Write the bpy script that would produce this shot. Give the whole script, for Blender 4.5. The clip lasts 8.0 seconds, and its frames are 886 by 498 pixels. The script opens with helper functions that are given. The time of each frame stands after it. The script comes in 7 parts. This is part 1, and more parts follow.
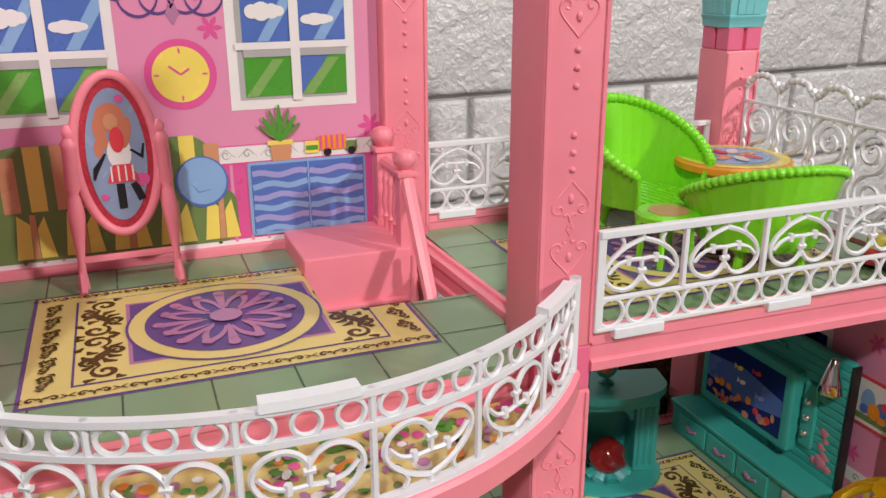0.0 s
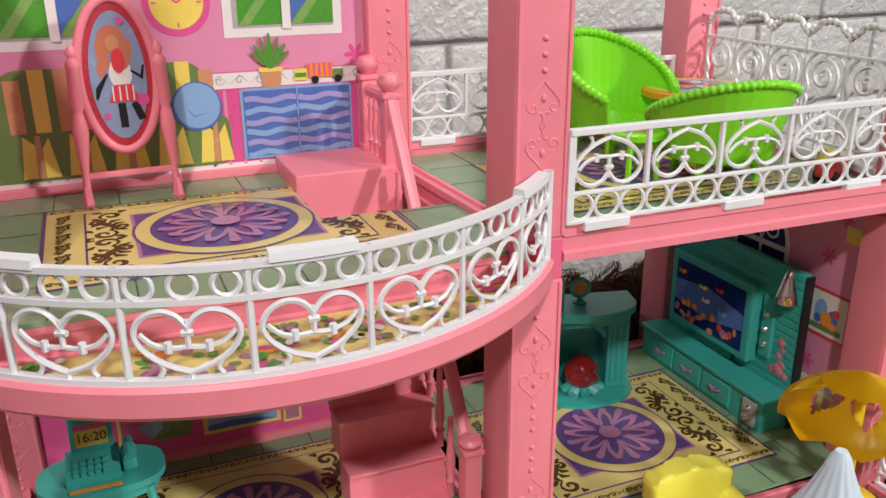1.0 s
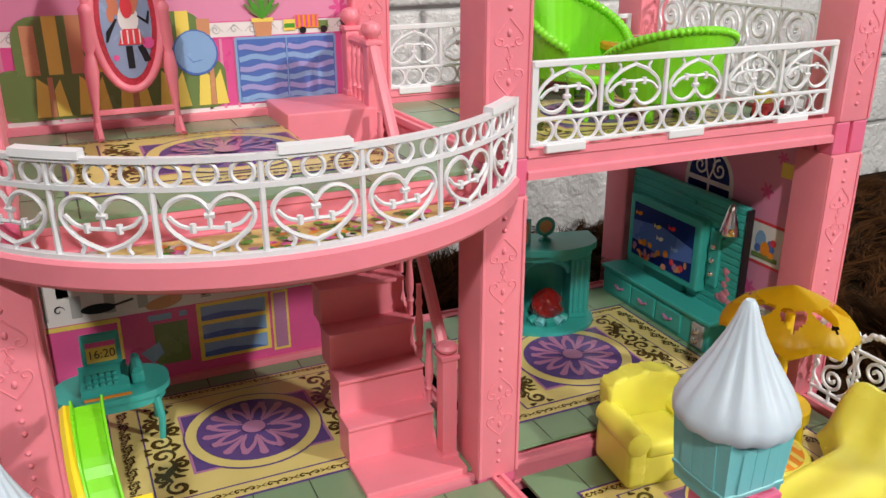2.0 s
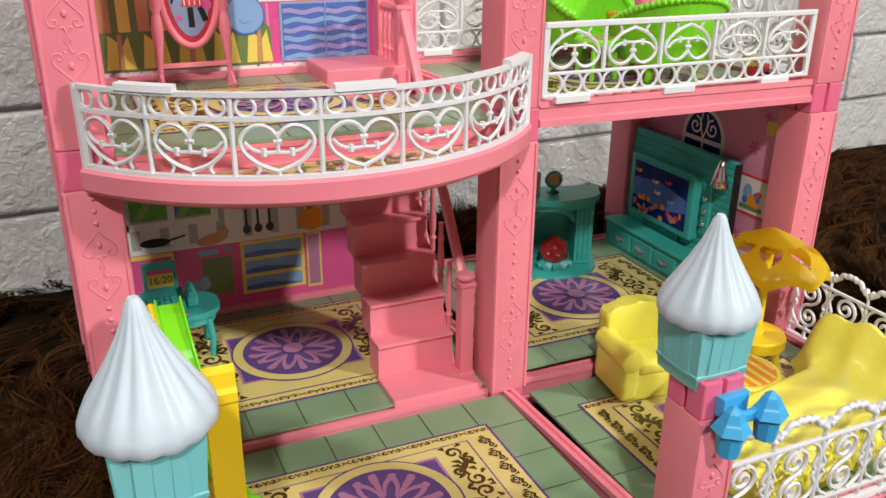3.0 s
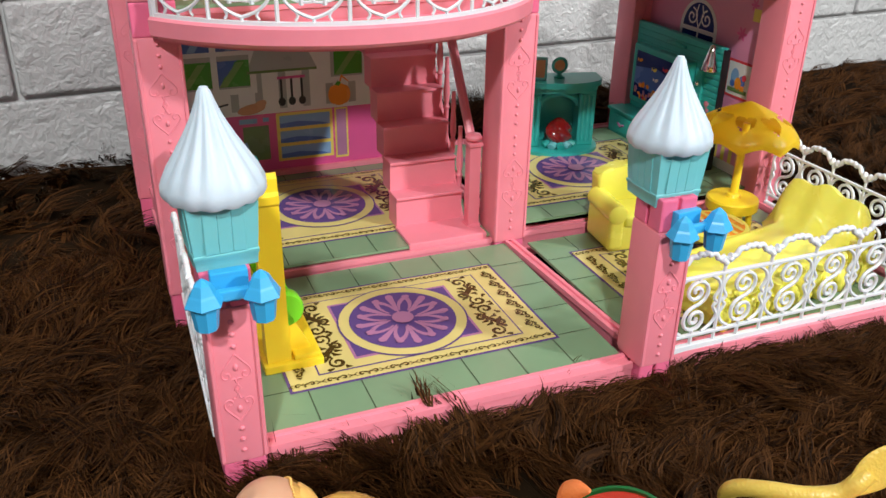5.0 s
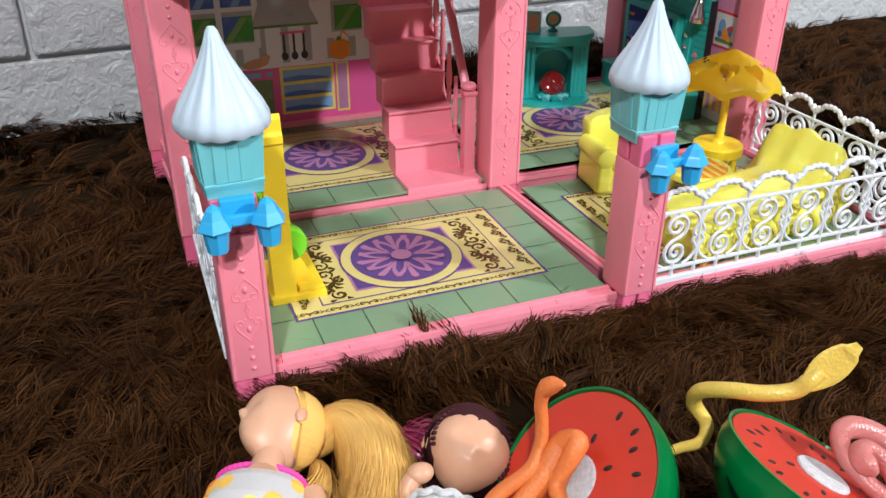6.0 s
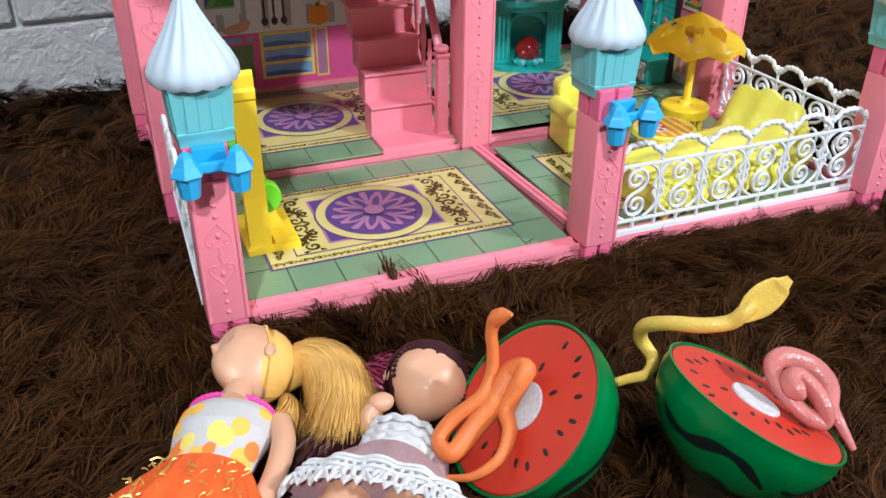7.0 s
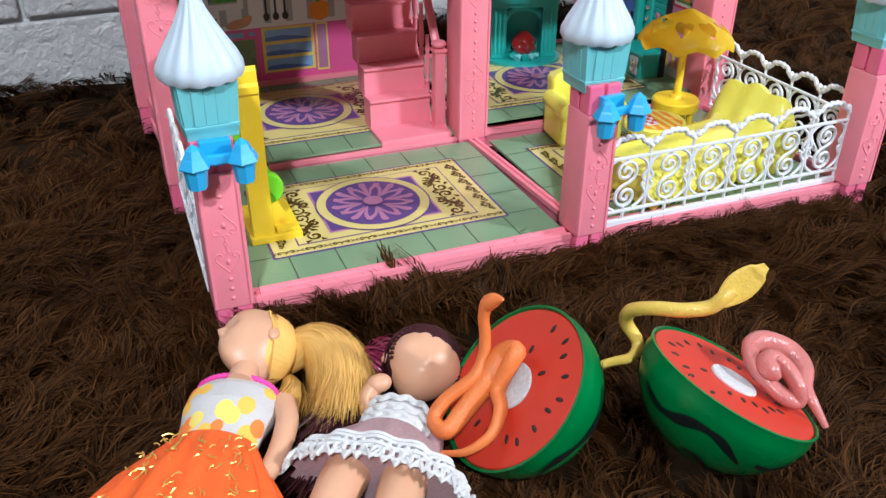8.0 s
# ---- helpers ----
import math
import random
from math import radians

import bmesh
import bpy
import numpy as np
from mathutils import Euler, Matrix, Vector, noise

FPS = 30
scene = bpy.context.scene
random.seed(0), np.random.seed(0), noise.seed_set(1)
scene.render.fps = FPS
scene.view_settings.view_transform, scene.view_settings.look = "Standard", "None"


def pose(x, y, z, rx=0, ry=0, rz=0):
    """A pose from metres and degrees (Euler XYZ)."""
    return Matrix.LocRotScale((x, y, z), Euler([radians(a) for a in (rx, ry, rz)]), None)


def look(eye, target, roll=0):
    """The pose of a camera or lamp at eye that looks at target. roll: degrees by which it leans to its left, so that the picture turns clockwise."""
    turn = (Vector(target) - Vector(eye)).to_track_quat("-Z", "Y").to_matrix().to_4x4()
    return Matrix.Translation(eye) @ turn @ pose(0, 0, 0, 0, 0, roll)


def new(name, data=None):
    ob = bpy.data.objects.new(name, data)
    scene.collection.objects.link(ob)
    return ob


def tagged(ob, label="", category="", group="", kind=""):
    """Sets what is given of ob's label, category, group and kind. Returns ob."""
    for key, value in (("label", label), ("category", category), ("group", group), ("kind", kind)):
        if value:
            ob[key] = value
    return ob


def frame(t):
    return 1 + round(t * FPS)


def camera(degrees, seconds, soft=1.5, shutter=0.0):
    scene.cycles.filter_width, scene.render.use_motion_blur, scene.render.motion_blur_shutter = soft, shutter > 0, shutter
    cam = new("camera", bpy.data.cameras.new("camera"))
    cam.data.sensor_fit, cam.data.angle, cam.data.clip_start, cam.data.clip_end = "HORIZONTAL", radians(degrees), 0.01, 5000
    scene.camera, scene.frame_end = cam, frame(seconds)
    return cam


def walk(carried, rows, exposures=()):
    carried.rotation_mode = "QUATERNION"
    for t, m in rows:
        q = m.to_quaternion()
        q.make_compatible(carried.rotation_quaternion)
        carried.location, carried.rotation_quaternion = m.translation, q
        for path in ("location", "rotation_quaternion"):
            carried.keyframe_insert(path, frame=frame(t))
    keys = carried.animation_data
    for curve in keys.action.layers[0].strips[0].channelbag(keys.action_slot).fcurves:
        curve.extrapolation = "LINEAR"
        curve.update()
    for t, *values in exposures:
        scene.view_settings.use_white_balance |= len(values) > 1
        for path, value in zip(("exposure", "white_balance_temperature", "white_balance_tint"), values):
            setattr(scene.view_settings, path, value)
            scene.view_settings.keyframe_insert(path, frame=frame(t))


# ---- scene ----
cam = camera(55.5, 8.0)
METRES, EYE, TILT, LEAN, TURN = 0.3, 0.282, 0.0, 0.0, -20.9
ROWS = [
    (0.0, 0.0, 0.0, 0.0, -0.07, -18.76, 0.22),
    (0.5, -0.0052, -0.0602, -0.0178, -0.52, -19.38, 0.26),
    (1.0, -0.0097, -0.1089, -0.063, -1.75, -20.03, 0.37),
    (2.5, -0.0407, -0.367, -0.1054, -3.95, -21.21, -0.14),
    (3.0, -0.06, -0.4587, -0.1057, -2.96, -22.04, -0.51),
    (3.5, -0.066, -0.5329, -0.1269, -2.08, -23.03, -0.73),
    (4.0, -0.0505, -0.5973, -0.1287, -1.33, -24.2, -1.01),
    (4.5, -0.0436, -0.6544, -0.1444, -1.03, -25.25, -1.08),
    (6.0, -0.022, -0.8129, -0.1687, -0.67, -28.29, -0.27),
    (6.5, 0.0015, -0.8452, -0.1735, -0.79, -29.03, -0.14),
    (7.0, 0.0227, -0.8873, -0.1802, -1.01, -29.69, -0.24),
    (7.5, 0.0276, -0.9127, -0.1667, -1.08, -30.13, -0.35),
    (8.0, 0.0277, -0.9369, -0.1561, -1.01, -30.27, -0.27),
]
walk(cam, [(t, pose(0, 0, EYE, TILT, LEAN, TURN) @ pose(METRES * x, METRES * y, METRES * z, 90 + pitch, roll, yaw)) for t, x, y, z, yaw, pitch, roll in ROWS],
     [(0.0, -0.36, 6500, 10), (1.0, -0.28, 6500, 9), (2.5, -0.17, 6500, 7), (4.5, 0.0, 6250, 5), (6.5, 0.12, 5600, 4), (8.0, 0.10, 5500, 4)])

# ---- light: unseen lamps front right and front left, plus an added overhead fill ----
world = bpy.data.worlds.new("world")
scene.world = world
world.use_nodes = True
world.node_tree.nodes["Background"].inputs[0].default_value = (1.0, 0.95, 0.9, 1)
world.node_tree.nodes["Background"].inputs[1].default_value = 0.020


def lamp(name, place, target, size, power, colour):
    data = bpy.data.lights.new(name, "AREA")
    data.shape, data.size, data.energy, data.color = "DISK", size, power, colour
    ob = new(name, data)
    ob.matrix_world = look(place, target)
    return ob


lamp("side_lamp", (1.69, -1.42, 1.27), (0.1, 0.2, 0.08), 0.16, 49, (1.0, 0.95, 0.90))
lamp("front_lamp", (-0.75, -1.85, 2.15), (0.1, 0.2, 0.05), 0.16, 60, (1.0, 0.95, 0.90))
# Added fill with no known source: softens the turrets' shadow on the front floor.
lamp("ceiling_lamp", (0.0, -0.20, 2.25), (0.1, 0.15, 0.0), 0.45, 4.5, (1.0, 0.96, 0.92))

# ---- materials ----
MATS = {}


def mat(name, colour, rough=0.4, metal=0.0, grain=60.0, vary=0.06, bump=0.05, spec=0.5, trans=0.0, alpha=1.0, rand=0.0, coat=0.0, sub=0.0):
    """A plain surface with two scales of variation, in colour and in relief."""
    if name in MATS:
        return MATS[name]
    m = bpy.data.materials.new(name)
    m.use_nodes = True
    n, l = m.node_tree.nodes, m.node_tree.links
    b = n["Principled BSDF"]
    co = n.new("ShaderNodeTexCoord")
    big, fine = n.new("ShaderNodeTexNoise"), n.new("ShaderNodeTexNoise")
    big.inputs["Scale"].default_value, fine.inputs["Scale"].default_value = grain, grain * 14
    big.inputs["Detail"].default_value, fine.inputs["Detail"].default_value = 4, 3
    l.new(co.outputs["Object"], big.inputs["Vector"])
    l.new(co.outputs["Object"], fine.inputs["Vector"])
    mix = n.new("ShaderNodeMix")
    mix.data_type = "RGBA"
    d = [max(0.0, c * (1 - vary * 1.6)) for c in colour]
    u = [min(1.0, c * (1 + vary)) for c in colour]
    mix.inputs[6].default_value, mix.inputs[7].default_value = (*d, 1), (*u, 1)
    l.new(big.outputs["Fac"], mix.inputs[0])
    out = mix.outputs[2]
    if rand:
        info = n.new("ShaderNodeNewGeometry")
        hsv = n.new("ShaderNodeHueSaturation")
        mp = n.new("ShaderNodeMapRange")
        mp.inputs[3].default_value, mp.inputs[4].default_value = 1 - rand, 1 + rand
        l.new(info.outputs["Random Per Island"], mp.inputs[0])
        l.new(mp.outputs[0], hsv.inputs["Value"])
        l.new(out, hsv.inputs["Color"])
        out = hsv.outputs[0]
    l.new(out, b.inputs["Base Color"])
    rr = n.new("ShaderNodeMapRange")
    rr.inputs[3].default_value, rr.inputs[4].default_value = max(0.03, rough - 0.08), min(1, rough + 0.1)
    l.new(big.outputs["Fac"], rr.inputs[0])
    l.new(rr.outputs[0], b.inputs["Roughness"])
    b.inputs["Metallic"].default_value = metal
    b.inputs["Specular IOR Level"].default_value = spec
    b.inputs["Transmission Weight"].default_value = trans
    b.inputs["Alpha"].default_value = alpha
    b.inputs["Coat Weight"].default_value = coat
    b.inputs["Subsurface Weight"].default_value = sub
    b.inputs["Subsurface Radius"].default_value = (0.004, 0.002, 0.0015)
    if bump:
        bp = n.new("ShaderNodeBump")
        bp.inputs["Strength"].default_value, bp.inputs["Distance"].default_value = bump, 0.0006
        l.new(fine.outputs["Fac"], bp.inputs["Height"])
        l.new(bp.outputs[0], b.inputs["Normal"])
    return m if MATS.setdefault(name, m) else m


PINK = mat("pink plastic", (0.87, 0.260, 0.335), 0.40, sub=0.12)
HOT = mat("deep pink plastic", (0.82, 0.16, 0.30), 0.38, sub=0.1)
WHITE = mat("white plastic", (0.78, 0.79, 0.84), 0.35, sub=0.1)
ROOF = mat("bluish white plastic", (0.58, 0.68, 0.79), 0.45, sub=0.1)
TEAL = mat("teal plastic", (0.05, 0.42, 0.38), 0.35)
AQUA = mat("pale aqua plastic", (0.20, 0.58, 0.62), 0.4, sub=0.1)
BLUE = mat("sky blue plastic", (0.06, 0.42, 0.80), 0.35)
YELLOW = mat("lemon yellow plastic", (0.90, 0.84, 0.12), 0.25, coat=0.3, sub=0.12)
GOLD = mat("warm yellow plastic", (0.95, 0.68, 0.025), 0.32, sub=0.12)
LIME = mat("lime green plastic", (0.22, 0.72, 0.02), 0.25, coat=0.2)
ORANGE = mat("orange plastic", (0.85, 0.33, 0.03), 0.35)
P_GREEN = mat("print tile green", (0.22, 0.34, 0.20), 0.22, vary=0.12, grain=25, bump=0.02)
P_LINE = mat("print joint", (0.07, 0.10, 0.06), 0.25, bump=0.0)
P_CREAM = mat("print cream yellow", (0.72, 0.60, 0.22), 0.22, vary=0.08, bump=0.02)
P_BROWN = mat("print ornament brown", (0.075, 0.045, 0.010), 0.25, bump=0.0)
P_PURPLE = mat("print purple", (0.12, 0.07, 0.24), 0.22, bump=0.02)
P_LILAC = mat("print lilac", (0.45, 0.20, 0.36), 0.22, bump=0.02)
P_WALL = mat("print wall pink", (0.74, 0.28, 0.46), 0.35, vary=0.08, grain=20, bump=0.02)
P_HOT = mat("print magenta", (0.72, 0.10, 0.32), 0.3, bump=0.02)
P_WHITE = mat("print white", (0.80, 0.78, 0.78), 0.3, bump=0.02)
P_GREY = mat("print grey", (0.42, 0.42, 0.42), 0.3, bump=0.02)
P_SKY = mat("print sky blue", (0.09, 0.17, 0.50), 0.25, bump=0.02)
P_LSKY = mat("print light blue", (0.25, 0.42, 0.70), 0.25, bump=0.02)
P_PALE = mat("print periwinkle", (0.34, 0.34, 0.66), 0.25, bump=0.02)
P_LEAF = mat("print leaf green", (0.08, 0.33, 0.04), 0.25, bump=0.02)
P_DGREEN = mat("print sage green", (0.16, 0.24, 0.08), 0.25, bump=0.02)
P_TAN = mat("print tan", (0.62, 0.30, 0.16), 0.25, bump=0.02)
P_RED = mat("print red", (0.70, 0.06, 0.08), 0.25, bump=0.02)
P_YEL = mat("print yellow", (0.85, 0.68, 0.14), 0.25, bump=0.02)
P_ORANGE = mat("print orange", (0.85, 0.30, 0.03), 0.25, bump=0.02)
P_BLACK = mat("print black", (0.015, 0.015, 0.02), 0.3, bump=0.0)
P_NAVY = mat("print deep blue", (0.01, 0.025, 0.16), 0.2, bump=0.0)
CHROME = mat("chrome", (0.8, 0.8, 0.82), 0.1, metal=1.0, bump=0.0)


# ---- mesh helpers ----
def part(name, bm, material, parent=None, label=""):
    """Links a bmesh as one mesh object, under a thing or a part where one is given."""
    me = bpy.data.meshes.new(name)
    bmesh.ops.recalc_face_normals(bm, faces=bm.faces)
    bm.to_mesh(me)
    bm.free()
    for k in material if isinstance(material, (list, tuple)) else [material]:
        me.materials.append(k)
    ob = new(name, me)
    if parent:
        ob.parent = parent
    if label:
        ob["label"] = label
    return ob


def smooth(ob, angle=40):
    me = ob.data
    me.polygons.foreach_set("use_smooth", [True] * len(me.polygons))
    me.set_sharp_from_angle(angle=radians(angle))
    return ob


def thing(name, label, category, at=(0, 0, 0), turn=0.0, group="", kind=""):
    ob = new(name)
    ob.empty_display_size = 0.01
    ob.matrix_basis = pose(*at, 0, 0, turn)
    return tagged(ob, label, category, group, kind)


def box(x0, x1, y0, y1, z0, z1, bevel=0.0, bm=None, seg=2):
    """A box with rounded edges, from its six sides."""
    own = bmesh.new()
    bmesh.ops.create_cube(own, size=1)
    for v in own.verts:
        v.co = ((x0 + x1) / 2 + v.co.x * (x1 - x0), (y0 + y1) / 2 + v.co.y * (y1 - y0), (z0 + z1) / 2 + v.co.z * (z1 - z0))
    if bevel:
        bmesh.ops.bevel(own, geom=own.edges[:], offset=bevel, segments=seg, profile=0.6, affect="EDGES")
    return own if bm is None else join(bm, own)


def join(bm, other, m=None):
    if m is not None:
        other.transform(m)
    tmp = bpy.data.meshes.new("tmp")
    other.to_mesh(tmp)
    other.free()
    bm.from_mesh(tmp)
    bpy.data.meshes.remove(tmp)
    return bm


def tube(pts, r, sides=6, bm=None, closed=False, flat=1.0, taper=None):
    """A round bar along points; taper gives the radius factor from 0 to 1 along it."""
    bm = bm or bmesh.new()
    pts = [Vector(p) for p in pts]
    n = len(pts)
    rings, side = [], None
    for i, p in enumerate(pts):
        a = pts[i - 1] if (i or closed) else p
        b = pts[(i + 1) % n] if (i < n - 1 or closed) else p
        way = (b - a).normalized()
        if side is None:
            side = way.orthogonal().normalized() if abs(way.y) > 0.9 else way.cross(Vector((0, 1, 0))).normalized()
        side = (side - way * side.dot(way)).normalized()
        up = way.cross(side)
        k = r * (taper(i / max(1, n - 1)) if taper else 1)
        rings.append([bm.verts.new(p + side * math.cos(2 * math.pi * j / sides) * k + up * math.sin(2 * math.pi * j / sides) * k * (flat(i / max(1, n - 1)) if callable(flat) else flat)) for j in range(sides)])
    for i in range(n if closed else n - 1):
        a, b = rings[i], rings[(i + 1) % n]
        for j in range(sides):
            bm.faces.new((a[j], a[(j + 1) % sides], b[(j + 1) % sides], b[j]))
    if not closed:
        bm.faces.new(rings[0][::-1]), bm.faces.new(rings[-1])
    return bm


def spline_pts(pts, n=6):
    """A smooth run of points through the given ones."""
    pts = [Vector(p) for p in pts]
    out = []
    for i in range(len(pts) - 1):
        p0, p1, p2, p3 = pts[max(0, i - 1)], pts[i], pts[i + 1], pts[min(len(pts) - 1, i + 2)]
        for k in range(n):
            t = k / n
            out.append(0.5 * ((2 * p1) + (p2 - p0) * t + (2 * p0 - 5 * p1 + 4 * p2 - p3) * t * t + (3 * p1 - p0 - 3 * p2 + p3) * t ** 3))
    return out + [pts[-1]]


def lathe(profile, sides=24, bm=None, wave=None):
    """A turned body from (radius, height) pairs; wave(angle, k) scales the radius."""
    bm = bm or bmesh.new()
    rings = []
    for k, (r, z) in enumerate(profile):
        ring = []
        for j in range(sides):
            a = 2 * math.pi * j / sides
            q = r * (wave(a, k) if wave else 1)
            ring.append(bm.verts.new((q * math.cos(a), q * math.sin(a), z)))
        rings.append(ring)
    for a, b in zip(rings, rings[1:]):
        for j in range(sides):
            bm.faces.new((a[j], a[(j + 1) % sides], b[(j + 1) % sides], b[j]))
    bm.faces.new(rings[0][::-1]), bm.faces.new(rings[-1])
    return bm


def prism(outline, z0, z1, bm=None):
    """An upright solid over an outline in x and y."""
    bm = bm or bmesh.new()
    lo = [bm.verts.new((x, y, z0)) for x, y in outline]
    hi = [bm.verts.new((x, y, z1)) for x, y in outline]
    n = len(lo)
    for i in range(n):
        bm.faces.new((lo[i], lo[(i + 1) % n], hi[(i + 1) % n], hi[i]))
    bm.faces.new(lo[::-1]), bm.faces.new(hi)
    return bm


# ---- flat prints: shapes in u and v, each layer a hair above the last ----
def rect(u0, v0, u1, v1):
    return [(u0, v0), (u1, v0), (u1, v1), (u0, v1)]


def disc(u, v, a, b=None, n=28, turn=0.0):
    b = b or a
    c, s = math.cos(turn), math.sin(turn)
    out = []
    for i in range(n):
        x, y = a * math.cos(2 * math.pi * i / n), b * math.sin(2 * math.pi * i / n)
        out.append((u + x * c - y * s, v + x * s + y * c))
    return out


def stroke(pts, w, taper=True):
    """A band of width w along points, as quads."""
    out, n = [], len(pts)
    sides = []
    for i, (x, y) in enumerate(pts):
        (ax, ay), (bx, by) = pts[max(0, i - 1)], pts[min(n - 1, i + 1)]
        dx, dy = bx - ax, by - ay
        d = math.hypot(dx, dy) or 1
        k = w / 2 * ((0.35 + 0.65 * math.sin(math.pi * min(1, max(0, i / (n - 1))))) if taper else 1)
        sides.append(((x - dy / d * k, y + dx / d * k), (x + dy / d * k, y - dx / d * k)))
    for a, b in zip(sides, sides[1:]):
        out.append([a[0], a[1], b[1], b[0]])
    return out


def spiral(u, v, r, turns=1.3, start=0.0, hand=1, n=18, end=0.15):
    return [(u + r * (1 - (1 - end) * i / n) * math.cos(start + hand * 2 * math.pi * turns * i / n),
             v + r * (1 - (1 - end) * i / n) * math.sin(start + hand * 2 * math.pi * turns * i / n)) for i in range(n + 1)]


class Print:
    """Collects printed shapes; lay() makes them one mesh on the plane m (u along x, v along y, out along z)."""

    def __init__(self, step=0.00012):
        self.shapes, self.step, self.count = [], step, 0

    def add(self, material, layer, *polys):
        for p in polys:
            self.shapes.append((material, layer, p))
        return self

    def line(self, material, layer, pts, w, taper=True):
        return self.add(material, layer, *stroke(pts, w, taper))

    def lay(self, name, m, parent=None, label=""):
        bm, slots = bmesh.new(), []
        for material, layer, pts in self.shapes:
            if material not in slots:
                slots.append(material)
            nth = self.count = (self.count + 1) % 11     # no two shapes in quite one plane
            f = bm.faces.new([bm.verts.new(m @ Vector((u, v, (layer + nth / 13) * self.step))) for u, v in pts])
            f.material_index = slots.index(material)
        return part(name, bm, slots, parent, label)


def facing(x, y, z, way):
    """A plane whose u runs along a wall and v up; way is the side it faces: front, left, right or up."""
    cols = {"front": ((1, 0, 0), (0, 0, 1), (0, -1, 0)), "left": ((0, -1, 0), (0, 0, 1), (-1, 0, 0)), "right": ((0, 1, 0), (0, 0, 1), (1, 0, 0)), "up": ((1, 0, 0), (0, 1, 0), (0, 0, 1))}[way]
    m = Matrix.Identity(4)
    for i, c in enumerate(cols):
        m[0][i], m[1][i], m[2][i] = c
    m[0][3], m[1][3], m[2][3] = x, y, z
    return m


# ---- plan of the toy house ----
FRONT, INNER, LOUNGE = 0.012, 0.0170, 0.0230     # tops of the outer, kitchen and lounge floors
UPPER = 0.161     # top of the upper floors

# ---- structure: wall of the room with foam bricks, rug backing, plain closing walls ----
FOAM = mat("white foam cladding", (0.60, 0.60, 0.61), 0.30, grain=30, vary=0.05, bump=0.0, spec=0.6)
n_, l_ = FOAM.node_tree.nodes, FOAM.node_tree.links
swirl, crease = n_.new("ShaderNodeTexNoise"), n_.new("ShaderNodeTexNoise")
swirl.inputs["Scale"].default_value, swirl.inputs["Detail"].default_value, swirl.inputs["Distortion"].default_value = 62, 3, 0.7
crease.inputs["Scale"].default_value, crease.inputs["Detail"].default_value, crease.inputs["Distortion"].default_value = 210, 4, 0.6
where = n_.new("ShaderNodeTexCoord")
add = n_.new("ShaderNodeMath")
add.operation = "MULTIPLY_ADD"
add.inputs[1].default_value = 0.4
bump_ = n_.new("ShaderNodeBump")
bump_.inputs["Strength"].default_value, bump_.inputs["Distance"].default_value = 0.6, 0.007
for k in (swirl, crease):
    l_.new(where.outputs["Object"], k.inputs["Vector"])
l_.new(crease.outputs["Fac"], add.inputs[0])
l_.new(swirl.outputs["Fac"], add.inputs[2])
l_.new(add.outputs[0], bump_.inputs["Height"])
l_.new(bump_.outputs[0], n_["Principled BSDF"].inputs["Normal"])


def room_wall():
    wall = part("wall_back", box(-2.6, 2.6, 0.004, 0.06, -0.05, 2.4), mat("foam joint", (0.60, 0.60, 0.60), 0.45))
    wall.matrix_basis = pose(0.0, 0.522, 0, 0, 0, 4.5)
    tagged(wall, "white wall clad with embossed foam bricks", "wall", kind="structure")
    brick = box(-0.074, 0.074, -0.004, 0.006, 0.0, 0.071, 0.0035, seg=3)
    master = smooth(part("foam_brick", brick, FOAM, wall))
    part("skirting_strip", box(-2.6, 2.6, -0.001, 0.006, -0.05, 0.044, 0.002), FOAM, wall)
    first = True
    for row in range(6):
        for k in range(-6, 12):
            x = k * 0.152 + (0.076 if row % 2 else 0.0) - 0.078
            if first:
                ob, first = master, False
            else:
                ob = master.copy()
                scene.collection.objects.link(ob)
            ob.matrix_basis = pose(x, 0, 0.048 + row * 0.0745)


room_wall()
PLASTER = mat("cream plaster", (0.50, 0.48, 0.44), 0.8, grain=3)
for nm, b in (("wall_left", (-2.6, -2.5, -3.2, 1.2, -0.05, 2.4)), ("wall_right", (2.6, 2.7, -3.2, 1.2, -0.05, 2.4)), ("wall_front", (-2.6, 2.7, -3.3, -3.2, -0.05, 2.4)), ("ceiling", (-2.7, 2.8, -3.4, 1.3, 2.4, 2.5))):
    tagged(part(nm, box(*b), PLASTER), "plain cream plastered surface closing the room", "wall" if "wall" in nm else "ceiling", kind="structure")

RUGBACK = mat("brown rug backing", (0.016, 0.009, 0.004), 0.95, spec=0.05)


def lump(x, y):
    """The rug's height: low waves over the plan."""
    return 0.006 * noise.noise((x * 9, y * 9, 0.0)) + 0.003 * noise.noise((x * 30, y * 30, 4.0))


def rug_ground():
    bm = bmesh.new()
    bmesh.ops.create_grid(bm, x_segments=160, y_segments=160, size=3.2)
    for v in bm.verts:
        v.co.z = lump(v.co.x, v.co.y) - 0.016
    tagged(smooth(part("ground", bm, RUGBACK)), "dark brown backing of the long-haired rug", "rug", kind="structure")


rug_ground()

# ---- the toy house ----
house = thing("toy_house", "pink plastic two-storey toy dollhouse standing on a brown shaggy rug", "dollhouse")
POSTS = {(0, 0): (-0.060, 0.082), (1, 0): (0.1305, 0.082), (2, 0): (0.3135, 0.077),
         (0, 1): (-0.064, 0.227), (1, 1): (0.124, 0.227), (2, 1): (0.312, 0.222),
         (0, 2): (-0.070, 0.368), (1, 2): (0.119, 0.368), (2, 2): (0.302, 0.368)}


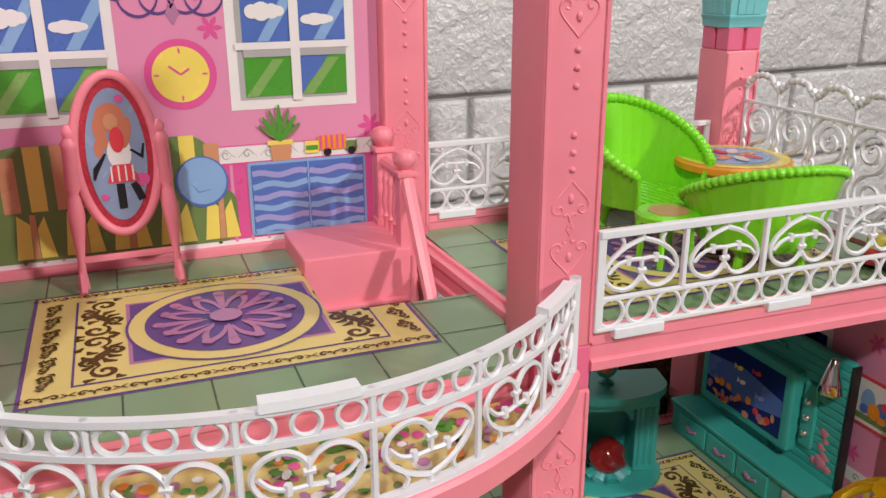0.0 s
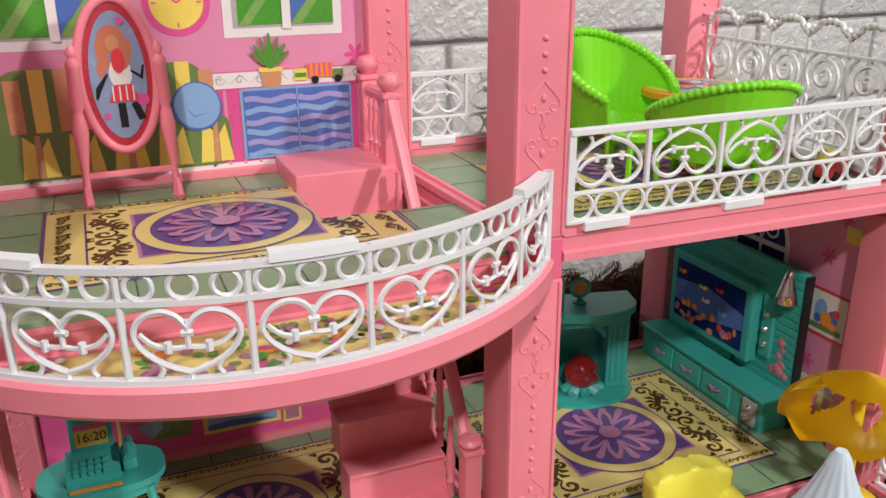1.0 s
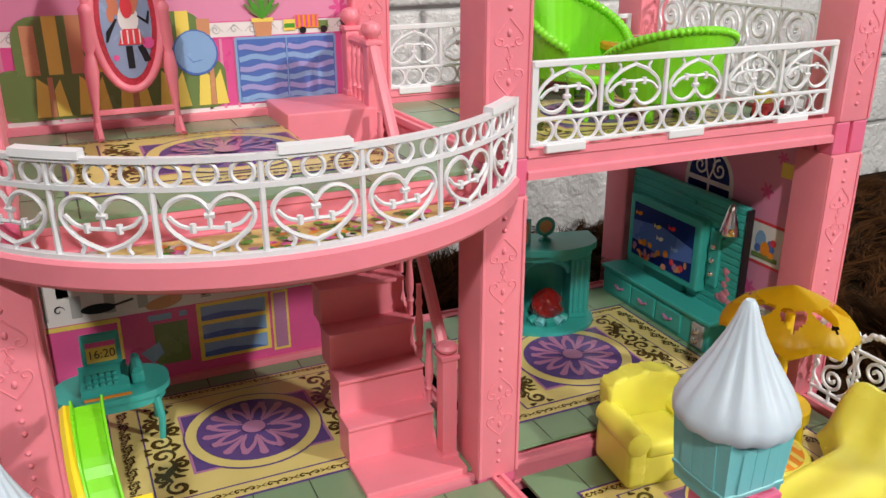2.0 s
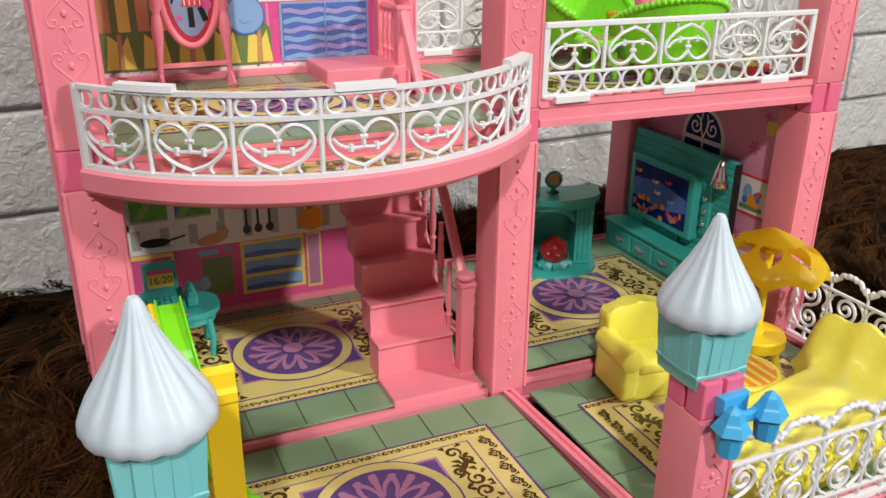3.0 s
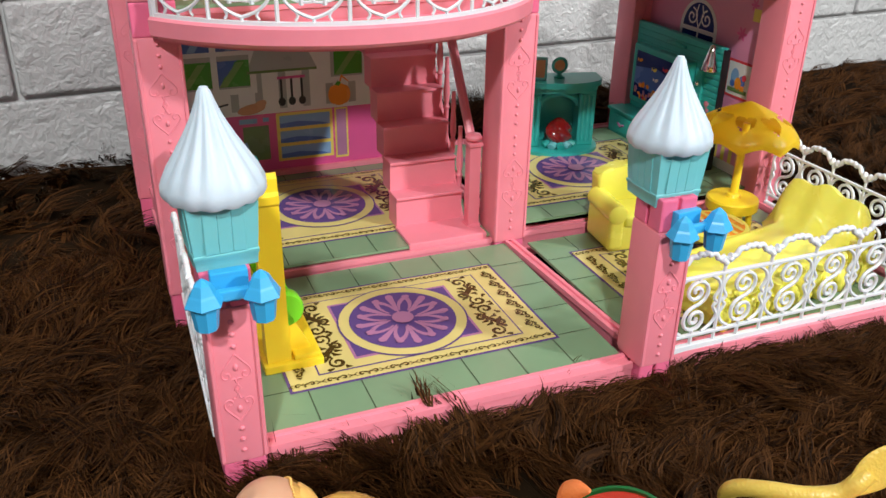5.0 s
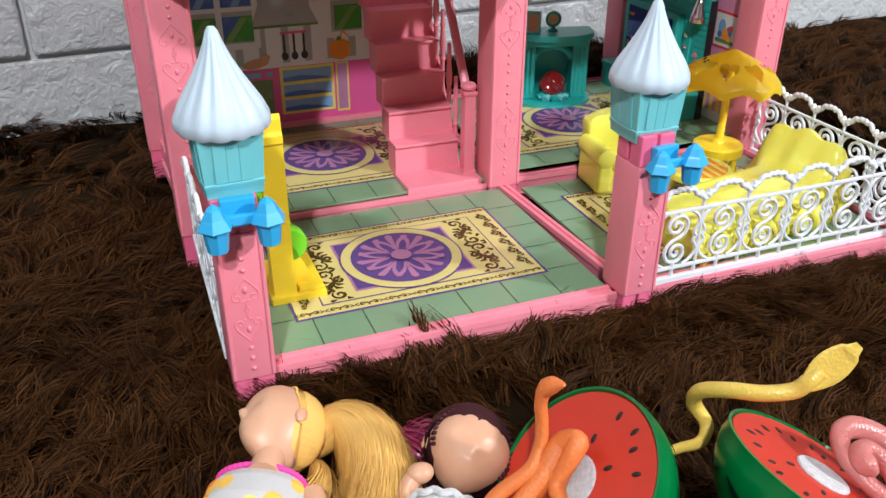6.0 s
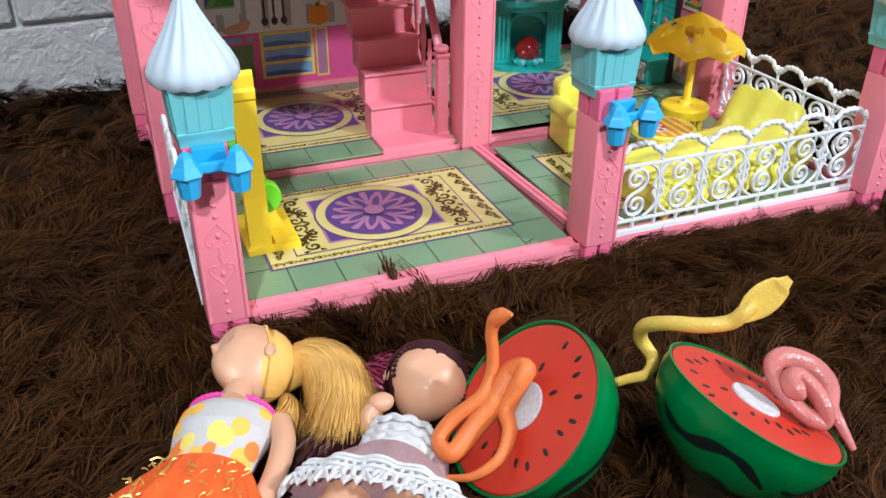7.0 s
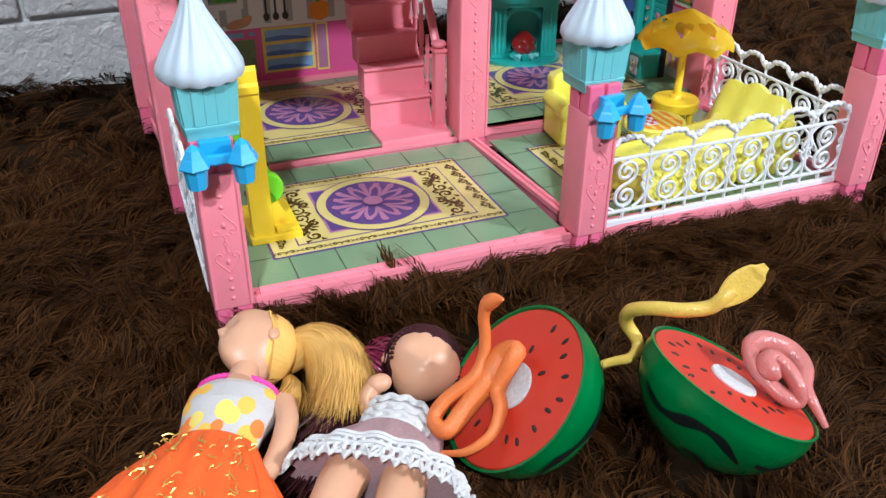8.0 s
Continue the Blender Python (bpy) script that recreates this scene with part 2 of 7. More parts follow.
def ornament(z0, z1, w):
    """Raised beads and scroll motifs for the face of a post, in x and z, just proud of y = 0."""
    bm = bmesh.new()
    H, r = 0.0150, 0.00042
    h = z1 - z0
    mids = [(z0 + z1) / 2] if h < 0.09 else [z0 + h * 0.27, z0 + h * 0.77]
    for mid in mids:
        for s in (-1, 1):
            for k in range(3):
                z = mid + s * (H + 0.0034 + 0.0052 * k)
                if z0 < z < z1:
                    bmesh.ops.create_icosphere(bm, subdivisions=2, radius=0.00105, matrix=Matrix.Translation((0, 0, z)))
            for side in (-1, 1):
                big = [(side * u * w, 0, mid + s * v * H) for u, v in ((0.0, 1.0), (0.10, 0.84), (0.22, 0.66), (0.29, 0.50), (0.27, 0.36), (0.19, 0.31), (0.13, 0.38), (0.15, 0.47), (0.20, 0.46))]
                tube(spline_pts(big, 3), r, 5, bm)
                tube([(0, 0, mid + s * H * 0.12), (side * w * 0.055, 0, mid + s * H * 0.02), (0, 0, mid - s * H * 0.06)], r, 5, bm)
                tube(spline_pts([(0, 0, mid + s * H * 0.14), (side * w * 0.04, 0, mid + s * H * 0.30), (side * w * 0.10, 0, mid + s * H * 0.27)], 3), r, 5, bm)
            bmesh.ops.create_icosphere(bm, subdivisions=2, radius=0.0011, matrix=Matrix.Translation((0, 0, mid + s * H * 0.62)) @ Matrix.Diagonal((0.9, 0.8, 1.5, 1)))
    return bm


def post(x, y, z0, z1, w, d, faces=("front",)):
    bm = box(x - w / 2, x + w / 2, y - d / 2, y + d / 2, z0, z1, 0.0012)
    p = smooth(part("post", bm, PINK, house))
    for s in (-1, 1):   # raised lips down both edges of the face
        part("edge_lip", box(x + s * w * 0.44 - 0.0007, x + s * w * 0.44 + 0.0007, y - d / 2 - 0.0006, y - d / 2 + 0.0006, z0 + 0.001, z1 - 0.001, 0.0003), PINK, p)
    o = smooth(part("ornament", ornament(z0 + 0.002, z1 - 0.002, w), PINK, p, "raised scroll and bead relief"), 60)
    o.matrix_basis = pose(x, y - d / 2 + 0.00005, 0)
    return p


def slotted(name, x, y, z0, z1, w, d):
    """A connector block: a core with four corner pads, so that a slot runs down each face."""
    bm = box(x - w * 0.40, x + w * 0.40, y - d * 0.40, y + d * 0.40, z0, z1)
    g = w * 0.05
    for sx in (-1, 1):
        for sy in (-1, 1):
            xs, ys = sorted((x + sx * g, x + sx * w / 2)), sorted((y + sy * g, y + sy * d / 2))
            box(*xs, *ys, z0, z1, 0.0008, bm)
    return part(name, bm, HOT, house)


for (i, j), (x, y) in POSTS.items():
    w, d = (0.0185, 0.020) if j == 0 else (0.0215, 0.022)
    slotted("post_foot", x, y, -0.008, 0.013, w * 0.9, d * 0.9)
    post(x, y, 0.013, 0.082 if j == 0 else 0.148, w, d)
    if j == 0:
        slotted("post_collar", x, y, 0.082, 0.097, w * 0.97, d * 0.97)
        continue
    slotted("post_collar", x, y, 0.148, 0.164, w * 0.96, d * 0.96)
    post(x, y, 0.164, 0.239 if i == 2 else 0.312, w, d)
    if i == 2:
        slotted("post_collar", x, y, 0.239, 0.254, w * 0.96, d * 0.96)


def beam(a, b, z0, z1, wide=0.008):
    """A moulded floor edge between two places in the plan: one bar with a ledge and two ridges."""
    a, b = Vector((*a, 0)), Vector((*b, 0))
    run = b - a
    w, m = wide / 2, z0 + (z1 - z0) * 0.32
    half = [(w + 0.0014, z0), (w + 0.0014, m - 0.0004), (w + 0.0010, m), (w, m + 0.0003), (w, z1 - 0.0022), (w + 0.0008, z1 - 0.0018), (w + 0.0006, z1 + 0.0012), (w - 0.0014, z1 + 0.0012), (w - 0.0018, z1)]
    bm = prism(half + [(-u, v) for u, v in reversed(half)], 0, run.length)
    bm.transform(Matrix.Translation(a) @ Matrix.Rotation(math.atan2(run.y, run.x), 4, "Z") @ Matrix(((0, 0, 1, 0), (1, 0, 0, 0), (0, 1, 0, 0), (0, 0, 0, 1))))
    return part("floor_beam", bm, PINK, house)


def P(i, j, dx=0.0, dy=0.0):
    return POSTS[i, j][0] + dx, POSTS[i, j][1] + dy


for i in (0, 1):
    beam(P(i, 0, 0.009), P(i + 1, 0, -0.009), -0.004, 0.0115)
    beam(P(i, 1, 0.0105, -0.004), P(i + 1, 1, -0.0105, -0.004), 0.0, (0.0138, 0.0150)[i], 0.007)
    beam(P(i, 2, 0.0105), P(i + 1, 2, -0.0105), 0.0, 0.022)
    beam(P(i, 2, 0.0105), P(i + 1, 2, -0.0105), 0.150, 0.166)
beam(P(1, 1, 0.0105, -0.006), P(2, 1, -0.0105, -0.005), 0.1545, 0.1655, 0.008)
beam(P(0, 1, 0.0105, -0.004), P(1, 1, -0.0105, -0.004), 0.146, 0.1585, 0.006)
for i in (0, 1, 2):
    beam(P(i, 0, 0, 0.010), P(i, 1, 0, -0.011), -0.002, 0.0125, 0.005)
    beam(P(i, 1, 0, 0.011), P(i, 2, 0, -0.011), 0.0, 0.020, 0.005)
    beam(P(i, 1, 0, 0.011), P(i, 2, 0, -0.011), 0.150, 0.162, 0.006)



# ---- printed floors ----
def flourish(p, u, v, s, turn, material, layer, w):
    """A leafy scroll of size s at u, v."""
    c, q = math.cos(turn), math.sin(turn)

    def put(pts):
        return [(u + (a * c - b * q) * s, v + (a * q + b * c) * s) for a, b in pts]

    p.line(material, layer, put(spiral(0.0, 0.5, 0.34, 1.2, -1.57, 1, 14)), w)
    p.line(material, layer, put(spiral(0.05, -0.45, 0.30, 1.2, 1.57, -1, 14)), w)
    p.line(material, layer, put([(0.0, 0.16), (-0.22, 0.02), (-0.05, -0.15)]), w * 1.6)
    p.line(material, layer, put([(0.3, 0.5), (0.42, 0.15), (0.2, -0.1), (0.32, -0.4)]), w * 1.5)
    p.line(material, layer, put([(-0.3, 0.75), (-0.42, 0.4), (-0.2, 0.1)]), w * 1.3)
    p.line(material, layer, put([(-0.1, 0.95), (0.18, 0.98), (0.38, 0.8)]), w * 1.2)
    p.line(material, layer, put([(-0.1, -0.9), (0.2, -0.95), (0.36, -0.75)]), w * 1.2)


def acanthus(p, u, v, size, s, t):
    """A bold scroll of leaves: a thick curl at each end of an S-shaped stem, with lobes along it."""
    def put(pts):
        return [(u + s * a * size, v + t * b * size) for a, b in pts]

    for cu, cv, r, a0, way in ((-0.06, 0.66, 0.26, -1.2, 1), (0.10, -0.64, 0.28, 1.9, 1), (0.24, 0.22, 0.15, 2.6, -1), (-0.24, -0.18, 0.16, -0.5, -1)):
        p.line(P_BROWN, 6, put(spiral(cu, cv, r, 1.3, a0, way, 14)), size * 0.12)
    p.line(P_BROWN, 6, put([(0.04, 0.42), (0.15, 0.22), (0.02, 0.0), (-0.13, -0.2), (-0.04, -0.40)]), size * 0.20)
    for a, b, c, d in ((0.12, 0.38, 0.34, 0.50), (0.12, 0.08, 0.34, -0.06), (-0.10, -0.06, -0.34, 0.10), (-0.12, -0.34, -0.36, -0.46),
                       (-0.02, 0.10, -0.26, 0.30), (-0.26, 0.84, -0.40, 0.96), (0.10, 0.92, 0.30, 0.92), (0.32, -0.46, 0.42, -0.28),
                       (0.30, -0.84, 0.44, -0.92), (-0.12, -0.80, -0.32, -0.92), (0.06, -0.14, 0.24, -0.28)):
        p.line(P_BROWN, 6, put([(a, b), ((a + c) / 2 + 0.06, (b + d) / 2 + 0.05), (c, d)]), size * 0.15)


def rug_print(w, h, cols, rows, ru, rv, notch=None, du=0.0, dv=0.0):
    """A tiled floor w by h with a printed carpet in its middle; u and v from the middle."""
    p = Print()
    a, b = w / 2, h / 2
    for k in range(1, cols):
        u = -a + w * k / cols
        p.add(P_LINE, 1, rect(u - 0.0003, -b, u + 0.0003, b))
    for k in range(1, rows):
        v = -b + h * k / rows
        p.add(P_LINE, 1, rect(-a, v - 0.0003, a, v + 0.0003))
    tiles = len(p.shapes)
    p.add(P_PURPLE, 2, rect(-ru, -rv, ru, rv))
    p.add(P_CREAM, 3, rect(-ru + 0.0014, -rv + 0.0014, ru - 0.0014, rv - 0.0014))
    iu, iv = ru - 0.0150, rv - 0.0095
    p.add(P_PURPLE, 4, rect(-iu, -iv, iu, iv))
    p.add(P_CREAM, 5, rect(-iu + 0.0008, -iv + 0.0008, iu - 0.0008, iv - 0.0008))
    # border sprigs
    n = max(4, int(2 * ru / 0.0135))
    for k in range(n):
        u = -ru + 2 * ru * (k + 0.5) / n
        for s in (-1, 1):
            v = s * (rv + iv + 0.001) / 2
            for q in (-1, 1):
                p.line(P_BROWN, 6, spiral(u + q * 0.0032, v, 0.0017, 1.1, 0 if q < 0 else math.pi, q * s, 9), 0.0010)
                p.line(P_BROWN, 6, [(u + q * 0.0052, v - 0.0012), (u + q * 0.0070, v), (u + q * 0.0052, v + 0.0014)], 0.0010)
            for q in range(3):
                t = q * 2.09 + 0.5
                p.line(P_BROWN, 6, [(u, v), (u + 0.0012 * math.cos(t), v + 0.0012 * math.sin(t)), (u + 0.0018 * math.cos(t), v + 0.0018 * math.sin(t))], 0.0011)
    m = max(3, int(2 * iv / 0.0105))
    for k in range(m):
        v = -iv + 2 * iv * (k + 0.5) / m
        for s in (-1, 1):
            flourish(p, s * (ru + iu + 0.001) / 2, v, 0.0056, 0.3 * s, P_BROWN, 6, 0.0011)
    # medallion
    R = min(iv * 0.995, 0.0335)
    X = R
    q = R * 0.80
    p.add(P_LILAC, 6, rect(-X * 1.0, -q, X * 1.0, q))
    for su in (-1, 1):
        for sv in (-1, 1):
            p.add(P_PURPLE, 7, [(su * X * 0.96, sv * q * 0.94), (su * X * 0.45, sv * q * 0.94), (su * X * 0.96, sv * q * 0.30)][::su * sv])
    for layer, k, m_ in ((8, 1.02, P_PURPLE), (9, 0.99, P_CREAM), (10, 0.83, P_PURPLE)):
        p.add(m_, layer, disc(0, 0, X * k, R * k, 44))
    for k in range(8):
        t = 2 * math.pi * k / 8
        for dt, r0, r1, ww in ((0.0, 0.20, 0.69, 0.125), (0.225, 0.25, 0.66, 0.095), (-0.225, 0.25, 0.66, 0.095)):
            pts = []
            for s in range(9):
                r = r0 + (r1 - r0) * s / 8
                tt = t + dt * (0.6 + 1.25 * (s / 8) ** 2)
                pts.append((X * r * math.cos(tt), R * r * math.sin(tt)))
            band = []
            for s, (x, y) in enumerate(pts):
                k2 = ww * X * (0.25 + 0.75 * (s / 8)) / 2
                band.append((x, y, k2))
            quads = []
            for (x0, y0, k0), (x1, y1, k1) in zip(band, band[1:]):
                d = math.hypot(x1 - x0, y1 - y0) or 1
                nx, ny = -(y1 - y0) / d, (x1 - x0) / d
                quads.append([(x0 + nx * k0, y0 + ny * k0), (x0 - nx * k0, y0 - ny * k0), (x1 - nx * k1, y1 - ny * k1), (x1 + nx * k1, y1 + ny * k1)])
            p.add(P_LILAC, 11 + (dt > 0) + 2 * (dt < 0), *quads)
            ex, ey, ek = band[-1]
            p.add(P_LILAC, 14 + (dt > 0) + 2 * (dt < 0), disc(ex, ey, ek, ek, 10))
        tm = t + math.pi / 8
        p.add(P_LILAC, 11, disc(X * 0.66 * math.cos(tm), R * 0.66 * math.sin(tm), 0.0016, 0.0012, 10))
    p.add(P_LILAC, 18, disc(0, 0, X * 0.17, R * 0.17, 20))
    for s in (-1, 1):
        for t in (-1, 1):
            acanthus(p, s * (X * 0.98 + iu) / 2, t * iv * 0.46, iv * 0.50, s, t)
    p.shapes[tiles:] = [(m_, layer, [(x + du, y + dv) for x, y in pts]) for m_, layer, pts in p.shapes[tiles:]]
    if notch:
        u0, v0, u1, v1 = notch
        kept = []
        for m_, layer, pts in p.shapes:
            cu, cv = sum(x for x, _ in pts) / len(pts), sum(y for _, y in pts) / len(pts)
            if all(u0 <= x and v0 <= y for x, y in pts):
                continue
            if any(u0 < x and v0 < y for x, y in pts):
                if len(pts) == 4 and abs(pts[0][1] - pts[1][1]) < 1e-9:   # a straight bar or field: cut it back
                    (xa, ya), (xb, yb) = pts[0], pts[2]
                    kept += [(m_, layer, rect(xa, ya, min(xb, u0), yb))] if xa < u0 else []
                    kept += [(m_, layer, rect(max(xa, u0), ya, xb, min(yb, v0)))] if xb > u0 and ya < v0 else []
                else:
                    kept.append((m_, layer, [(min(x, u0), y) if (v0 < cv and cu < u0) else (x, min(y, v0)) if cv < v0 else (min(x, u0), y) for x, y in pts]))
                continue
            kept.append((m_, layer, pts))
        p.shapes = kept
    return p


def floor_panel(x0, x1, y0, y1, z, ru=0.0655, rv=0.0445, cols=7, rows=5, hole=None, mid=None):
    bm = box(x0, x1, y0, y1, z - 0.0016, z, 0.0)
    if hole:
        bm.free()
        hx, hy = hole
        bm = prism([(x0, y0), (x1, y0), (x1, hy), (hx, hy), (hx, y1), (x0, y1)], z - 0.0016, z)
    f = part("floor_panel", bm, P_GREEN, house, "glossy printed card floor with a carpet and green tiles")
    cx, cy = (x0 + x1) / 2, (y0 + y1) / 2
    n = (hole[0] - cx, hole[1] - cy, x1 - cx, y1 - cy) if hole else None
    rug_print(x1 - x0, y1 - y0, cols, rows, ru, rv, n, mid[0] - cx if mid else 0.0, mid[1] - cy if mid else 0.0).lay("carpet_print", facing(cx, cy, z, "up"), f)
    return f


floor_panel(-0.0505, 0.1205, 0.0865, 0.2160, FRONT, 0.0670, 0.0425, mid=(0.0330, 0.1520))
floor_panel(0.1345, 0.3045, 0.0830, 0.2120, FRONT, 0.0685, 0.0440)
floor_panel(-0.0610, 0.1190, 0.2220, 0.3620, INNER, 0.0670, 0.0520, mid=(0.0285, 0.2960))
floor_panel(0.1290, 0.3080, 0.2190, 0.3620, LOUNGE, 0.0670, 0.0480, mid=(0.2085, 0.2850))
floor_panel(-0.0610, 0.1190, 0.2190, 0.3620, UPPER, 0.0655, 0.0455, hole=(0.0615, 0.2790), mid=(0.0265, 0.2875))
floor_panel(0.1270, 0.3060, 0.2200, 0.3620, UPPER)


# ---- printed walls ----
def window_print(p, u0, v0, u1, v1):
    w, h = u1 - u0, v1 - v0
    p.add(P_WHITE, 2, rect(u0, v0, u1, v1))
    f, g = w * 0.075, w * 0.045
    p.add(P_GREY, 3, rect(u0 + f, v0 + f, u1 - f, v1 - f * 0.4))
    um, vm = u0 + w * 0.53, v0 + h * 0.46
    for n, (a0, a1) in enumerate(((u0 + f + g, um - g), (um + g * 0.6, u1 - f))):
        p.add(P_SKY, 4, rect(a0, v0 + f + g * 0.5, a1, v1 - f * 0.4))
        pw, lo, hi = a1 - a0, vm - g - v0 - f, v1 - f - vm
        b0 = v0 + f + g * 0.5
        if n == 0:
            p.add(P_LEAF, 5, rect(a0, b0, a1, b0 + lo * 0.86))
        else:
            p.add(P_LEAF, 5, [(a0 + pw * 0.02, b0), (a1, b0), (a1, b0 + lo * 0.86), (a0 + pw * 0.80, b0 + lo * 0.92), (a0 + pw * 0.55, b0 + lo * 0.80), (a0 + pw * 0.42, b0 + lo * 0.50), (a0 + pw * 0.18, b0 + lo * 0.30)])
        p.add(P_LSKY, 6, [(a0 + pw * 0.30, vm + g), (a0 + pw * 0.55, vm + g), (a1, vm + hi * 0.62), (a1, vm + hi * 0.95)])
        p.add(mat("print pale leaf", (0.22, 0.40, 0.12), 0.25, bump=0.02), 6, [(a0, b0), (a0 + pw * 0.25, b0), (a0 + pw * 0.85, b0 + lo * 0.8), (a0 + pw * 0.60, b0 + lo * 0.8)])
        for k, r in ((0.18, 0.15), (0.38, 0.20), (0.60, 0.16), (0.75, 0.11)):
            p.add(P_WHITE, 7, disc(a0 + pw * k * (1 if n == 0 else 0.8) + pw * 0.05, vm + hi * (0.56 if n == 0 else 0.42), pw * r, hi * r * (0.75 if n == 0 else 0.5), 14))
        p.add(P_GREY, 8, rect(a0, vm - g * 1.6, a1, vm - g * 0.2))
    p.add(P_WHITE, 9, rect(um - g, v0 + f * 0.8, um + g * 0.6, v1 - f * 0.3), rect(u0 + f * 0.8, vm - g * 0.3, u1 - f * 0.8, vm + g * 0.9))


def blossom(p, u, v, r, material, layer):
    for k in range(6):
        t = k * math.pi / 3
        p.line(material, layer, [(u, v), (u + r * 0.6 * math.cos(t), v + r * 0.6 * math.sin(t)), (u + r * math.cos(t), v + r * math.sin(t))], r * 0.45)


def bedroom_wall():
    p = Print()
    x0, x1 = -0.075, 0.108
    p.add(P_WALL, 1, rect(x0, 0.161, x1, 0.312))
    p.add(P_HOT, 2, rect(x0, 0.166, x1, 0.201))
    for k in range(26):     # fine stripes of the lower wall
        u = x0 + 0.183 * (k + 0.5) / 26
        p.add(P_WALL, 3, rect(u - 0.0007, 0.166, u + 0.0007, 0.201))
    p.add(P_WHITE, 3, rect(x0, 0.161, x1, 0.167), rect(x0, 0.201, x1, 0.2085))
    for k in range(20):
        u = x0 + 0.183 * (k + 0.5) / 20
        p.line(P_GREY, 4, spiral(u, 0.2048, 0.0022, 1.2, 0, 1 if k % 2 else -1, 10), 0.0006)
        p.line(P_GREY, 4, [(u - 0.004, 0.2035), (u, 0.2072), (u + 0.004, 0.2035)], 0.0005)
    p.add(P_HOT, 4, rect(x0, 0.2005, x1, 0.2013), rect(x0, 0.2083, x1, 0.2088))
    window_print(p, 0.0435, 0.2235, 0.0975, 0.279)
    window_print(p, -0.0535, 0.222, 0.001, 0.279)
    for a, b in ((0.0435, 0.0975), (-0.0535, 0.001)):   # arched heads
        m = (a + b) / 2
        p.add(P_WHITE, 2, [(m + (b - a) / 2 * math.cos(t), 0.279 + 0.026 * math.sin(t)) for t in (math.pi * k / 16 for k in range(17))])
        p.add(P_SKY, 3, [(m + (b - a) * 0.42 * math.cos(t), 0.281 + 0.021 * math.sin(t)) for t in (math.pi * k / 16 for k in range(17))])
        for s in (-1, 1):
            p.line(P_WHITE, 4, spiral(m + s * 0.012, 0.290, 0.0085, 1.4, 1.57, s, 16), 0.0018, False)
    # clock
    p.add(P_HOT, 3, disc(0.0245, 0.2395, 0.0142, None, 36))
    p.add(P_YEL, 4, disc(0.0245, 0.2395, 0.0113, None, 36))
    for k in range(4):
        t = k * math.pi / 2
        p.line(P_HOT, 5, [(0.0245 + 0.0085 * math.cos(t), 0.2395 + 0.0085 * math.sin(t)), (0.0245 + 0.0105 * math.cos(t), 0.2395 + 0.0105 * math.sin(t))], 0.0007, False)
    p.line(P_HOT, 5, [(0.0245, 0.2395), (0.0200, 0.2430)], 0.0008, False)
    p.line(P_HOT, 5, [(0.0245, 0.2395), (0.0280, 0.2418)], 0.0008, False)
    # lamp of scrolls above the clock
    for s in (-1, 1):
        for k, (a, r) in enumerate(((0.006, 0.0075), (0.014, 0.0085))):
            p.line(P_PURPLE, 3, [(0.0235 + s * (a + r * math.cos(t)) * 0.9, 0.271 + r * math.sin(t)) for t in (math.pi + math.pi * q / 12 for q in range(13))], 0.0012)
        p.line(P_PURPLE, 3, spiral(0.0235 + s * 0.021, 0.272, 0.004, 1.1, 0, s, 10), 0.001)
    p.add(P_LILAC, 3, [(0.0235, 0.259), (0.0262, 0.2635), (0.0235, 0.270), (0.0208, 0.2635)])
    for u, v, r in ((0.0375, 0.2575, 0.005), (0.1035, 0.2135, 0.0055), (0.0095, 0.216, 0.0035), (0.034, 0.2705, 0.003)):
        blossom(p, u, v, r, P_HOT, 2)
    # sofa
    def soft(u0, v0, u1, v1, r, n=5):
        out = []
        for cu, cv, t0 in ((u1 - r, v1 - r, 0), (u0 + r, v1 - r, 90), (u0 + r, v0 + r, 180), (u1 - r, v0 + r, 270)):
            for k in range(n + 1):
                t = radians(t0 + 90 * k / n)
                out.append((cu + r * math.cos(t), cv + r * math.sin(t)))
        return out
    p.add(P_DGREEN, 5, soft(-0.062, 0.167, 0.0425, 0.191, 0.007), soft(-0.052, 0.172, 0.0335, 0.2145, 0.010))
    for k in range(9):
        u = -0.048 + k * 0.0098
        p.add(P_YEL if k % 2 else P_TAN, 6, rect(u, 0.188, u + 0.0062, 0.2145 - 0.004 * (abs(k - 4) > 3)))
    for k in range(5):
        u = -0.046 + k * 0.0185
        p.add(P_YEL, 7, [(u, 0.1685), (u + 0.006, 0.1685), (u + 0.0065, 0.183), (u + 0.002, 0.187)], [(u + 0.009, 0.1685), (u + 0.015, 0.1685), (u + 0.012, 0.186), (u + 0.009, 0.181)])
        p.add(P_TAN, 8, [(u + 0.0062, 0.1685), (u + 0.0088, 0.1685), (u + 0.0088, 0.187), (u + 0.0066, 0.187)])
    p.add(P_HOT, 5, rect(x0, 0.185, -0.062, 0.2005))
    p.add(P_SKY, 9, disc(0.0287, 0.1945, 0.0108, 0.0112, 22, 0.5))
    p.add(P_LSKY, 10, disc(0.0287, 0.1948, 0.0099, 0.0103, 22, 0.5))
    p.line(P_SKY, 11, [(0.024, 0.194), (0.027, 0.190), (0.032, 0.191)], 0.0005)
    # drawers with plant and toy lorry
    p.add(P_LSKY, 8, soft(0.0480, 0.1680, 0.1005, 0.2008, 0.0015))
    p.add(P_SKY, 9, rect(0.0492, 0.1692, 0.0995, 0.1996))
